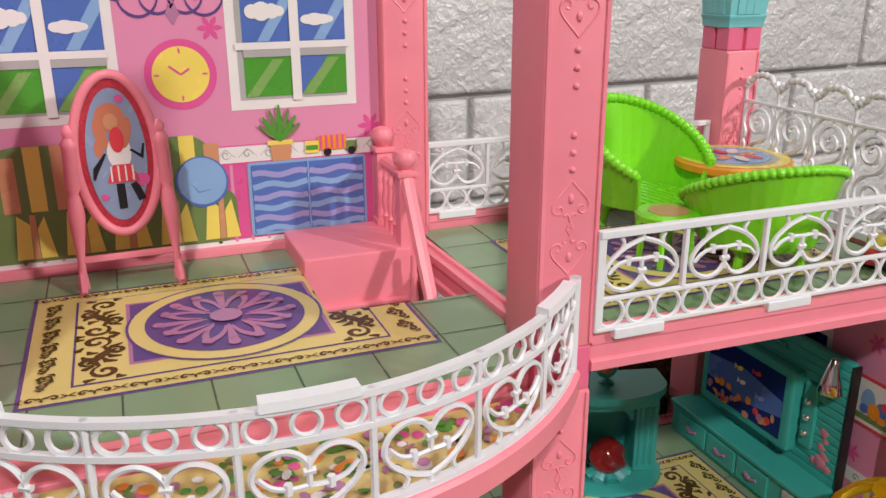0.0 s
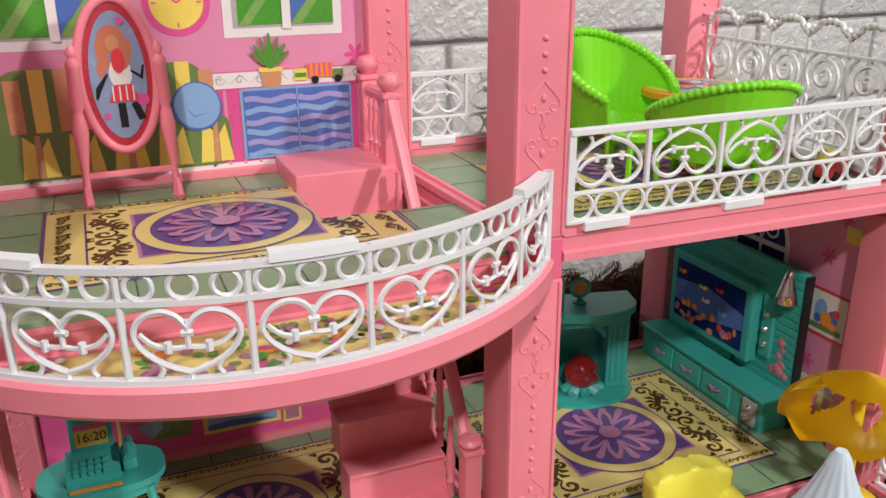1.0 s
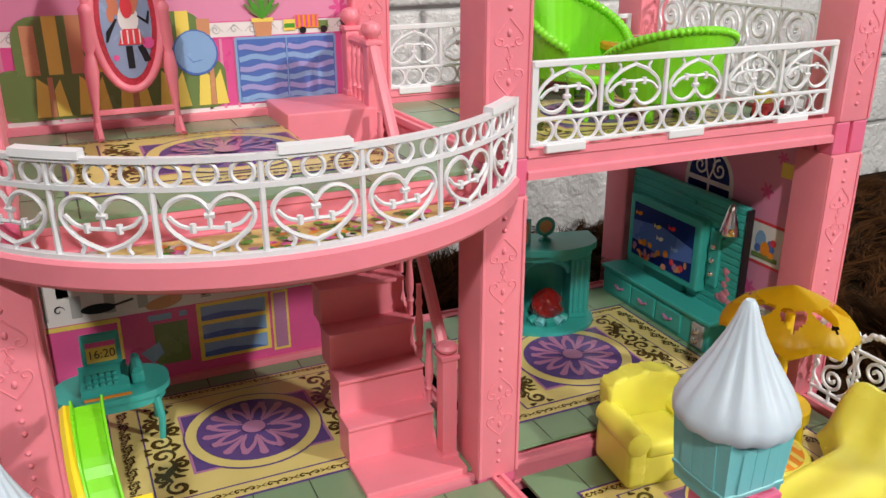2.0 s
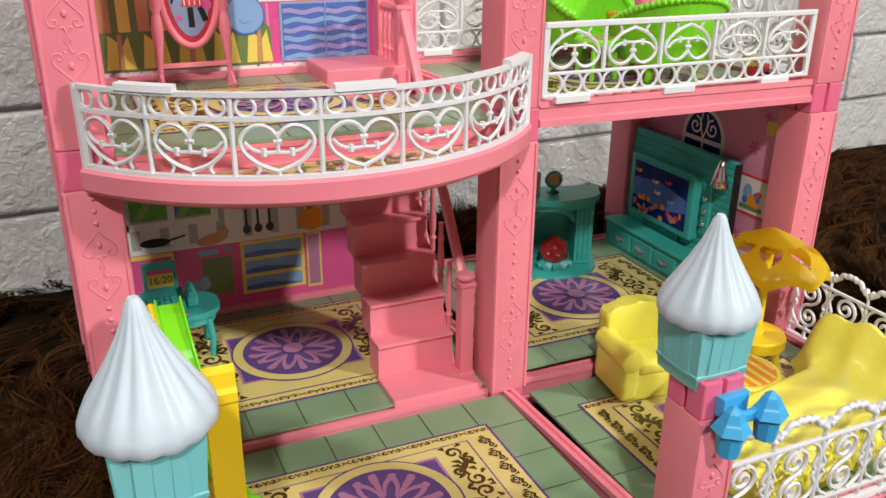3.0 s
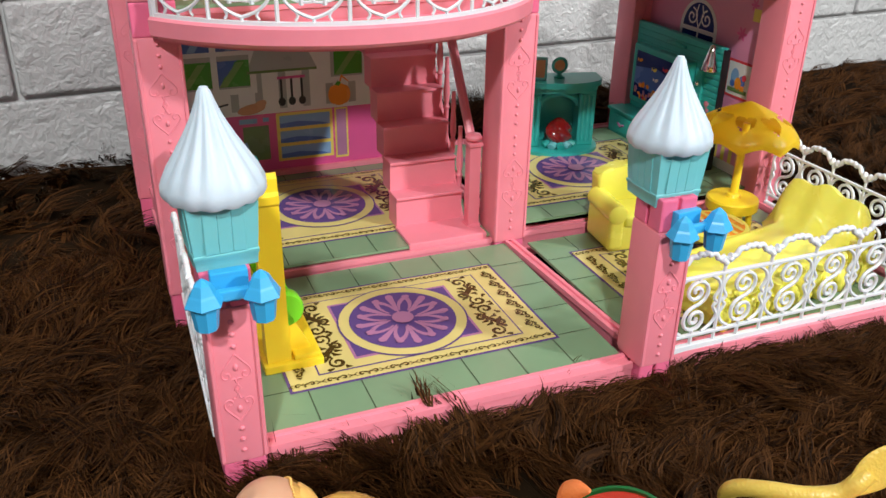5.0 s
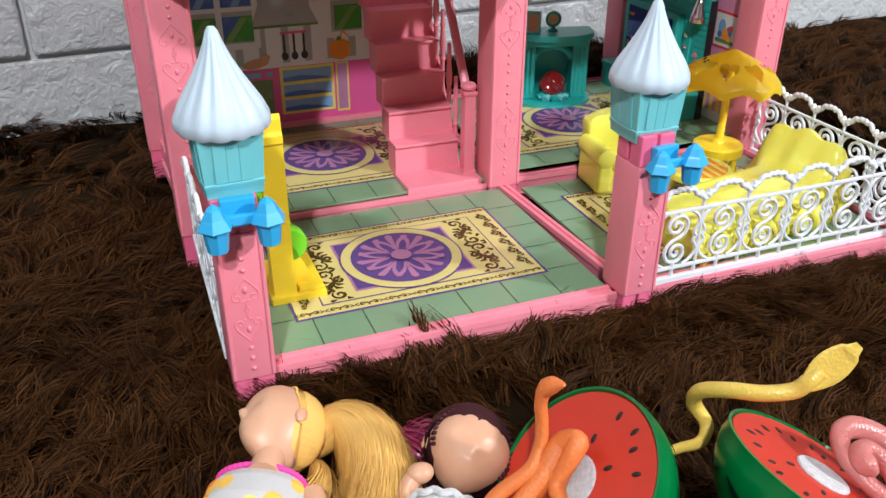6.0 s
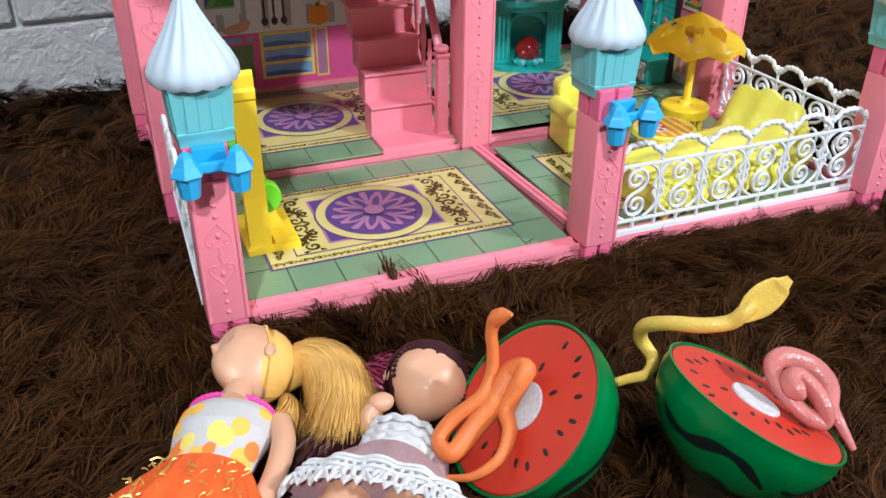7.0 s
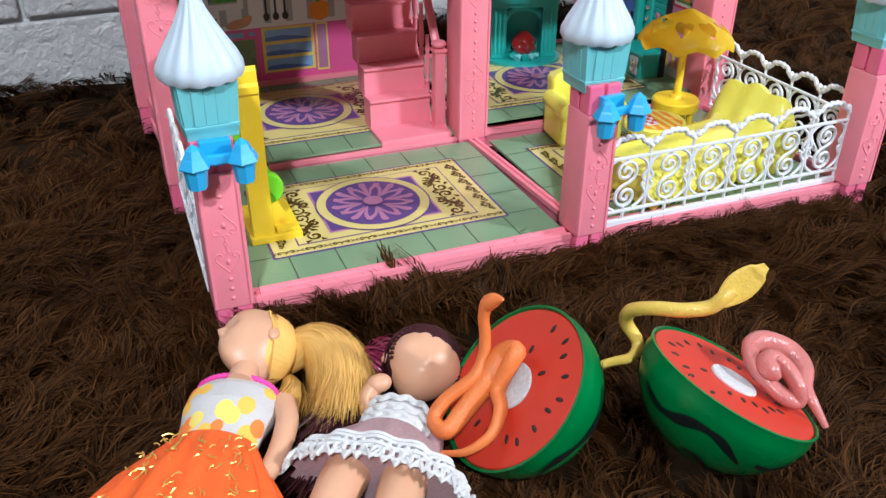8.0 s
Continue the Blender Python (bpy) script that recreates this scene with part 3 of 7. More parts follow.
    for k in range(6):      # wavy bands across both doors
        v = 0.1704 + k * 0.0050
        for a, b in ((0.0497, 0.0736), (0.0748, 0.0990)):
            p.line((P_LSKY, P_PALE)[k % 2], 10 + k % 2, [(a + (b - a) * q / 8, v + 0.0008 * math.sin(q * 1.1 + k * 1.7 + a * 90)) for q in range(9)], 0.0026, False)
    p.add(P_LSKY, 12, rect(0.0739, 0.169, 0.0745, 0.2))
    p.add(P_TAN, 9, [(0.0590, 0.2008), (0.0668, 0.2008), (0.0676, 0.2085), (0.0582, 0.2085)])
    p.add(P_YEL, 10, rect(0.0573, 0.2078, 0.0683, 0.2098))
    for k in range(7):
        t = radians(90 + (k - 3) * 17)
        L = 0.0155 - 0.0014 * abs(k - 3)
        p.line(P_LEAF if k % 2 else P_DGREEN, 11 + k % 2, [(0.0628, 0.2096), (0.0628 + L * 0.5 * math.cos(t), 0.2096 + L * 0.5 * math.sin(t)), (0.0628 + L * math.cos(t), 0.2096 + L * math.sin(t))], 0.0026)
    p.add(P_ORANGE, 9, rect(0.0795, 0.2040, 0.0918, 0.2105))
    for k in range(5):
        p.add(P_HOT, 10, rect(0.0800 + k * 0.0025, 0.2045, 0.0810 + k * 0.0025, 0.2105))
    p.add(P_YEL, 9, rect(0.0735, 0.2030, 0.0795, 0.2085))
    p.add(P_LEAF, 10, rect(0.0738, 0.2045, 0.0792, 0.2065))
    p.add(P_DGREEN, 9, rect(0.0918, 0.2030, 0.0968, 0.2075))
    p.add(P_BLACK, 10, disc(0.0833, 0.2030, 0.0018, None, 14), disc(0.0944, 0.2030, 0.0018, None, 14))
    return p


def kitchen_wall():
    p = Print()
    x0, x1 = -0.075, 0.119
    p.add(P_GREY, 1, rect(x0, 0.0170, x1, 0.150))
    for k in range(12):
        u = x0 + 0.194 * k / 12
        p.add(P_WHITE, 2, rect(u + 0.0015, 0.064, u + 0.0125, 0.150))
    window_print(p, -0.052, 0.0765, 0.004, 0.135)
    window_print(p, 0.0505, 0.0790, 0.105, 0.137)
    p.add(P_WHITE, 4, rect(x0, 0.0615, x1, 0.0645))
    p.add(P_HOT, 3, rect(x0, 0.0245, x1, 0.0617))
    p.add(P_HOT, 3, rect(x0, 0.0170, x1, 0.0262))
    # oven
    p.add(P_YEL, 4, rect(-0.0255, 0.027, -0.024, 0.0605), rect(x0, 0.0585, -0.025, 0.0610))
    p.add(P_HOT, 4, rect(-0.022, 0.027, 0.0135, 0.0605))
    p.add(P_DGREEN, 5, rect(-0.008, 0.029, 0.0095, 0.0535))
    p.add(P_LSKY, 5, rect(-0.010, 0.0555, 0.002, 0.0590), rect(0.006, 0.0560, 0.010, 0.0590))
    p.add(P_LSKY, 6, [(-0.016, 0.038), (-0.006, 0.043), (-0.004, 0.036), (-0.010, 0.031)])
    # drawers
    p.add(P_YEL, 4, rect(0.0150, 0.0265, 0.0545, 0.0610))
    for k in range(3):
        v = 0.0285 + k * 0.0110
        p.add(P_LSKY, 5, rect(0.0172, v, 0.0525, v + 0.0085))
        p.add(P_SKY, 6, [(0.0172, v), (0.0525, v), (0.046, v + 0.002), (0.030, v + 0.004), (0.0172, v + 0.003)])
    p.add(P_YEL, 4, rect(0.0560, 0.0245, 0.0655, 0.0612))
    p.add(P_LILAC, 5, rect(0.0572, 0.0260, 0.0643, 0.0600))
    # pumpkin, hood, tools, loaf, pan
    p.add(P_ORANGE, 6, disc(0.0600, 0.0705, 0.0072, 0.0078, 20), disc(0.0560, 0.0705, 0.0040, 0.0066, 14), disc(0.0640, 0.0705, 0.0040, 0.0066, 14))
    p.add(P_LEAF, 7, [(0.0570, 0.0775), (0.0600, 0.0765), (0.0615, 0.0790), (0.0590, 0.0802)])
    p.line(P_ORANGE, 5, [(0.060, 0.077), (0.062, 0.0835), (0.067, 0.079)], 0.0022)
    p.add(P_GREY, 4, [(-0.002, 0.091), (0.045, 0.091), (0.036, 0.110), (0.028, 0.120), (0.012, 0.120), (0.006, 0.110)])
    p.add(P_DGREEN, 5, rect(-0.002, 0.0895, 0.045, 0.0912))
    p.add(P_HOT, 5, rect(0.0175, 0.0845, 0.0365, 0.0862))
    for k in range(3):
        u = 0.0200 + k * 0.0070
        p.add(P_BLACK, 6, rect(u - 0.0008, 0.0705, u + 0.0008, 0.0845))
        p.add(P_BLACK, 6, disc(u, 0.0690, 0.0025, 0.0030, 12))
    p.add(P_TAN, 5, disc(-0.001, 0.0655, 0.0095, 0.0035, 18, 0.15), disc(0.004, 0.0675, 0.006, 0.003, 14, 0.5))
    p.add(P_BLACK, 6, disc(-0.0335, 0.0680, 0.0085, 0.0028, 18))
    p.line(P_BLACK, 6, [(-0.026, 0.0685), (-0.016, 0.0705)], 0.0012, False)
    p.line(P_BLACK, 6, spiral(-0.052, 0.070, 0.003, 1, 0, 1, 10), 0.0008)
    return p


def lounge_wall():
    """Side wall of the lounge; u runs from its far end towards the front."""
    p = Print()
    L = 0.124
    p.add(P_WALL, 1, rect(0, 0.0215, L, 0.149))
    p.add(P_WHITE, 2, rect(0, 0.0215, L, 0.030), rect(0, 0.045, L, 0.052))
    for k in range(16):
        u = L * (k + 0.5) / 16
        p.add(P_YEL, 3, rect(u - 0.0018, 0.030, u + 0.0018, 0.045))
        p.line(P_DGREEN, 3, spiral(u, 0.0485, 0.002, 1.1, 0, 1, 9), 0.0006)
    for u, v, r in ((0.104, 0.118, 0.005), (0.100, 0.060, 0.005), (0.115, 0.080, 0.006), (0.112, 0.138, 0.004), (0.09, 0.058, 0.004)):
        blossom(p, u, v, r, P_HOT, 2)
    a, b = 0.038, 0.079
    m = (a + b) / 2
    p.add(P_WHITE, 2, rect(a, 0.085, b, 0.112), [(m + (b - a) / 2 * math.cos(t), 0.112 + 0.021 * math.sin(t)) for t in (math.pi * k / 18 for k in range(19))])
    p.add(P_NAVY, 3, rect(a + 0.003, 0.088, m - 0.001, 0.110), rect(m + 0.001, 0.088, b - 0.003, 0.110), [(m + (b - a) * 0.42 * math.cos(t), 0.113 + 0.0175 * math.sin(t)) for t in (math.pi * k / 18 for k in range(19))])
    for s in (-1, 1):
        p.line(P_WHITE, 4, spiral(m + s * 0.008, 0.120, 0.0062, 1.4, 1.57, s, 16), 0.0014, False)
        p.line(P_WHITE, 4, [(m, 0.113), (m + s * 0.004, 0.122), (m + s * 0.002, 0.129)], 0.0012, False)
    # framed picture
    p.add(P_RED, 3, rect(0.0955, 0.0755, 0.1215, 0.1010))
    p.add(P_WHITE, 4, rect(0.0972, 0.0772, 0.1198, 0.0993))
    p.add(P_LSKY, 5, disc(0.1045, 0.0895, 0.0040, 0.0060, 14), rect(0.1010, 0.0835, 0.1070, 0.0890))
    p.add(P_SKY, 6, disc(0.1120, 0.0870, 0.0032, 0.0046, 12), disc(0.1030, 0.0850, 0.0024, None, 10))
    p.add(P_ORANGE, 7, disc(0.1085, 0.0858, 0.0034, 0.0042, 12), rect(0.1110, 0.0815, 0.1150, 0.0850))
    p.add(P_RED, 7, disc(0.1140, 0.0905, 0.0022, None, 10))
    p.add(P_DGREEN, 6, rect(0.0990, 0.0795, 0.1180, 0.0822))
    p.add(P_YEL, 3, rect(0.112, 0.128, 0.124, 0.136))
    return p


bw = part("back_wall", box(-0.075, 0.108, 0.3625, 0.3655, 0.163, 0.314, 0.0004), P_WALL, house, "printed bedroom wall card with windows, sofa and drawers")
bedroom_wall().lay("wall_print", facing(0, 0.3623, 0, "front"), bw)
kw = part("back_wall", box(-0.075, 0.119, 0.3625, 0.3655, 0.016, 0.152, 0.0004), P_GREY, house, "printed kitchen wall card with cupboards and windows")
kitchen_wall().lay("wall_print", facing(0, 0.3623, 0, "front"), kw)
sw = part("side_wall", box(0.3075, 0.3105, 0.2345, 0.3580, 0.018, 0.150, 0.0004), P_WALL, house, "printed pink lounge wall card with an arched window")
# Unseen card, added to keep the front lamp off the left of the bedroom.
part("side_wall", box(-0.0675, -0.0645, 0.2390, 0.3560, 0.163, 0.3120, 0.0004), P_WALL, house, "unseen pink card added to shade the left of the bedroom")
lounge_wall().lay("wall_print", facing(0.3073, 0.3575, 0, "left"), sw)
# edge mouldings where the wall cards meet the floors
for a, b, z in (((-0.070, 0.3605), (0.062, 0.3605), UPPER), ((-0.070, 0.3605), (0.110, 0.3605), INNER)):
    part("wall_channel", box(a[0], b[0], a[1] - 0.002, a[1] + 0.0015, z, z + 0.004, 0.0006), PINK, house)


# ---- curved balcony ----
BX, BY, BR, BH = 0.0305, 0.2850, 0.1190, radians(53.0)     # middle, radius and half angle of the curve


def arc(k, r=0.0):
    """The balcony's edge in the plan, k from 0 on one end to 1 on the other; r: further out."""
    a = -math.pi / 2 - BH + 2 * BH * k
    return BX + (BR + r) * math.cos(a), BY + (BR + r) * math.sin(a)


def arc_table(n=400):
    pts = [arc(i / n) for i in range(n + 1)]
    s = [0.0]
    for a, b in zip(pts, pts[1:]):
        s.append(s[-1] + math.dist(a, b))
    return s


ARC = arc_table()


def along(s):
    """The place on the edge at the share s of its length."""
    want = s * ARC[-1]
    k = int(np.searchsorted(ARC, want))
    k = min(max(k, 1), 400)
    t = (want - ARC[k - 1]) / (ARC[k] - ARC[k - 1])
    return (k - 1 + t) / 400


def sweep(profile, name, material, parent, n=64, s0=0.0, s1=1.0):
    """A bar of the given (out, z) profile along the balcony's edge."""
    bm, rings = bmesh.new(), []
    for i in range(n + 1):
        k = along(s0 + (s1 - s0) * i / n)
        rings.append([bm.verts.new((*arc(k, r), z)) for r, z in profile])
    m = len(profile)
    for a, b in zip(rings, rings[1:]):
        for j in range(m):
            bm.faces.new((a[j], a[(j + 1) % m], b[(j + 1) % m], b[j]))
    bm.faces.new(rings[0]), bm.faces.new(rings[-1][::-1])
    return smooth(part(name, bm, material, parent), 35)


bal = part("balcony", prism([arc(i / 48, -0.002) for i in range(49)], 0.1465, 0.1500), PINK, house)
sweep([(-0.003, 0.1485), (0.0012, 0.1482), (0.0028, 0.1500), (0.0030, 0.1570), (0.0020, 0.1582), (-0.003, 0.1582)], "balcony_rim", PINK, bal)
fl = Print()
rnd = random.Random(5)
fl.add(P_CREAM, 1, [arc(i / 48, -0.003) for i in range(49)])
for k in range(420):
    u, v = rnd.uniform(-0.062, 0.123), rnd.uniform(0.166, 0.213)
    if math.hypot(u - BX, v - BY) > BR - 0.006:
        continue
    r = rnd.uniform(0.0012, 0.0030)
    fl.add(rnd.choice((P_HOT, P_LILAC, P_LEAF, P_DGREEN, P_WHITE, P_ORANGE, P_LEAF)), 2 + k % 6, disc(u, v, r, r * rnd.uniform(0.45, 1), 8, rnd.uniform(0, 3)))
fl.lay("floral_print", facing(0, 0, 0.1500, "up"), bal)


def heart(w, z0, z1, flip=False):
    """Bars of a heart panel in x and z, about x = 0: the heart, its arrow and its two feet."""
    h = z1 - z0

    def at(u, v):
        return (u * w, 0, z0 + (1 - v if flip else v) * h)

    bars = []
    for s in (-1, 1):
        bars.append((spline_pts([at(s * u, v) for u, v in ((0.0, 0.08), (0.20, 0.19), (0.36, 0.36), (0.44, 0.56), (0.42, 0.74), (0.33, 0.87), (0.20, 0.92), (0.08, 0.85), (0.0, 0.70))], 3), 0.00085))
        bars.append((spline_pts([at(s * u, v) for u, v in ((0.27, 0.03), (0.23, 0.14), (0.30, 0.30), (0.36, 0.36))], 3), 0.0007))
        bars.append((spline_pts([at(s * u, v) for u, v in ((0.40, 0.62), (0.30, 0.48), (0.15, 0.42), (0.0, 0.43))], 3), 0.0007))
        bars.append(([at(s * 0.17, 0.36), at(s * 0.17, 0.50)], 0.0011))
    bars.append(([at(0, 0.0), at(0, 0.09)], 0.0008))
    bars.append(([at(0, 0.43), at(0, 0.80)], 0.0008))
    bars.append(([at(-0.05, 0.62), at(0.05, 0.62)], 0.0010))
    return bars


def ring(u, z, r, n=20):
    return [(u + r * math.cos(2 * math.pi * k / n), 0, z + r * math.sin(2 * math.pi * k / n)) for k in range(n)]


def bend(pts, s_of):
    out = []
    for x, y, z in pts:
        k = along(min(1, max(0, s_of(x))))
        out.append((*arc(k, y), z))
    return out


def curved_railing():
    t = thing("balcony_railing", "white plastic curved toy railing with hearts and rings", "railing")
    z0, z1, L, n = 0.1582, 0.1902, ARC[-1], 7
    pitch = L / n
    zr = z0 + (z1 - z0) * 0.70
    for a, b, w in ((z0, z0 + 0.0016, 0.0013), (zr - 0.0007, zr + 0.0009, 0.0010), (z1 - 0.0018, z1, 0.0013)):
        sweep([(-w, a), (w, a), (w, b), (-w, b)], "rail", WHITE, t)
    for k in range(n + 1):
        s = min(max(k * pitch, 0.0012), L - 0.0012)
        w = 0.0020 if k in (0, n) else 0.0010
        pts = bend([(s, 0, z0), (s, 0, z1)], lambda x: x / L)
        part("upright", tube(pts, w, 6), WHITE, t)
    for k in range(n):
        mid = (k + 0.5) * pitch
        bm = bmesh.new()
        for pts, r in heart(pitch * 0.94, z0 + 0.0016, zr - 0.0007):
            tube(bend([(mid + x, y, z) for x, y, z in pts], lambda x: x / L), r, 5, bm)
        smooth(part("heart_panel", bm, WHITE, t), 60)
        for q in range(3):
            u = (k + (q + 0.5) / 3) * pitch
            rr = (z1 - 0.0018 - zr - 0.0009) / 2
            pts = bend(ring(u, (zr + z1 - 0.0009) / 2, rr * 0.98), lambda x: x / L)
            smooth(part("ring", tube(pts, 0.00075, 5, closed=True), WHITE, t), 60)
    for s in (0.145, 0.505, 0.90):
        sweep([(-0.0024, z1 - 0.0006), (0.0020, z1 - 0.0006), (0.0016, z1 + 0.0018), (-0.0020, z1 + 0.0022)], "clip", WHITE, t, 10, s - 0.052, s + 0.052)


curved_railing()


def straight_railing(name, L, n, h, label, m):
    """The same railing straight and upside down: hearts over a row of rings."""
    t = thing(name, label, "railing", group="heart railings")
    t.matrix_basis = m
    pitch, zr = L / n, h * 0.32
    for a, b, w in ((0.0, 0.0015, 0.0011), (zr - 0.0007, zr + 0.0008, 0.0009), (h - 0.0026, h, 0.0014)):
        part("rail", box(0, L, -w, w, a, b, 0.0004), WHITE, t)
    for k in range(n + 1):
        u = min(max(k * pitch, 0.001), L - 0.001)
        w = 0.0014 if k in (0, n) else 0.0008
        part("upright", box(u - w, u + w, -0.0009, 0.0009, 0.0 if k in (0, n) else zr, h, 0.0003), WHITE, t)
    for k in range(n):
        bm = bmesh.new()
        for pts, r in heart(pitch * 0.94, zr + 0.0008, h - 0.0026, True):
            tube([((k + 0.5) * pitch + x, y, z) for x, y, z in pts], r, 5, bm)
        smooth(part("heart_panel", bm, WHITE, t), 60)
        for q in range(3):
            u = (k + (q + 0.5) / 3) * pitch
            smooth(part("ring", tube(ring(u, (zr + 0.001) / 2, zr * 0.44), 0.00075, 5, closed=True), WHITE, t), 60)
    for u in (0.10, 0.48, 0.86):
        part("clip", box(u * L - 0.0095, u * L + 0.0095, -0.0018, 0.0012, -0.0030, 0.0006, 0.0005), WHITE, t)
    return t


straight_railing("terrace_railing", 0.1635, 5, 0.0345, "white plastic toy railing with upside-down hearts above rings", pose(0.1345, 0.2155, 0.1685))
straight_railing("terrace_railing", 0.1600, 5, 0.0345, "white plastic toy railing at the back of the terrace", pose(0.1300, 0.3640, 0.1685))


def scroll_fence(name, L, n, m, label, h=0.050):
    """A fence of S-scrolls between uprights under a wavy crest."""
    t = thing(name, label, "fence", group="scroll fences")
    t.matrix_basis = m
    r, pitch = 0.00100, L / n
    part("base_strip", box(0, L, -0.0014, 0.0014, 0, 0.0035, 0.0005), WHITE, t)
    zt = h * 0.80
    for z in (0.0085, zt):
        part("rail", box(0, L, -0.0010, 0.0010, z - 0.0008, z + 0.0008, 0.0004), WHITE, t)
    bm = bmesh.new()
    for k in range(n + 1):      # wavy crest: a scalloped hump over each bay, a pair of curls at each upright
        u0 = k * pitch
        if k < n:
            hump = ((0.05, -0.0012), (0.12, -0.0020), (0.19, -0.0016), (0.24, 0.0006), (0.31, 0.0014), (0.37, 0.0008), (0.43, 0.0022), (0.50, 0.0014), (0.57, 0.0022), (0.63, 0.0008), (0.69, 0.0014), (0.76, 0.0006), (0.81, -0.0016), (0.88, -0.0020), (0.95, -0.0012))
            tube(spline_pts([(u0 + pitch * q, 0, h + z) for q, z in hump], 3), 0.0014, 8, bm)
        for s in (-1, 1):
            if 0 <= u0 + s * 0.0026 <= L:
                bmesh.ops.create_icosphere(bm, subdivisions=2, radius=0.0019, matrix=Matrix.Translation((u0 + s * 0.0021, 0, h - 0.0030)))
        bmesh.ops.create_icosphere(bm, subdivisions=2, radius=0.0016, matrix=Matrix.Translation((min(max(u0, 0.001), L - 0.001), 0, h - 0.0048)))
    smooth(part("crest", bm, WHITE, t), 60)
    for k in range(n + 1):
        u = min(max(k * pitch, 0.0009), L - 0.0009)
        part("upright", tube([(u, 0, 0.003), (u, 0, h - 0.002)], 0.0009, 6), WHITE, t)
    H = zt - 0.0095
    for k in range(n):
        c = (k + 0.5) * pitch
        bm = bmesh.new()
        za, zb, R = 0.0095 + H * 0.25, 0.0095 + H * 0.74, H * 0.235
        lower = [(c + x, 0, z) for x, z in spiral(0.0006, za, R, 1.75, math.pi * 0.62, 1, 26, 0.12)]
        upper = [(c + x, 0, z) for x, z in spiral(-0.0004, zb, R, 1.75, math.pi * 1.62, 1, 26, 0.12)]
        tube(lower[::-1] + [(c + 0.0002, 0, (za + zb) / 2)] + upper, r, 5, bm)
        for s in (-1, 1):       # side leaves that meet the uprights
            tube(spline_pts([(c + s * u * pitch, 0, 0.0095 + H * v) for u, v in ((0.22, 0.0), (0.40, 0.12), (0.47, 0.27), (0.38, 0.42), (0.44, 0.50), (0.38, 0.58), (0.47, 0.74), (0.40, 0.90), (0.22, 1.0))], 3), r * 0.9, 5, bm)
        tube([(c, 0, 0.003), (c, 0, 0.0095 + H * 0.06)], r, 5, bm)
        tube([(c, 0, 0.0095 + H * 0.94), (c, 0, zt)], r, 5, bm)
        smooth(part("scroll", bm, WHITE, t), 60)
    return t


scroll_fence("scroll_fence", 0.1650, 6, pose(0.1395, 0.0785, 0.0120), "white plastic scrollwork toy fence in front of the yellow sofa")
scroll_fence("scroll_fence", 0.1240, 5, pose(0.3125, 0.2100, 0.0120, 0, 0, -90), "white plastic scrollwork toy fence along the terrace side")
scroll_fence("scroll_fence", 0.1220, 5, pose(-0.0674, 0.2140, 0.0120, 0, 0, -90.5), "white plastic scrollwork toy fence beside the yellow slide")
scroll_fence("scroll_fence", 0.1260, 5, pose(0.3060, 0.3570, 0.1640, 0, 0, -92), "white plastic scrollwork toy fence on the upper terrace", 0.062)


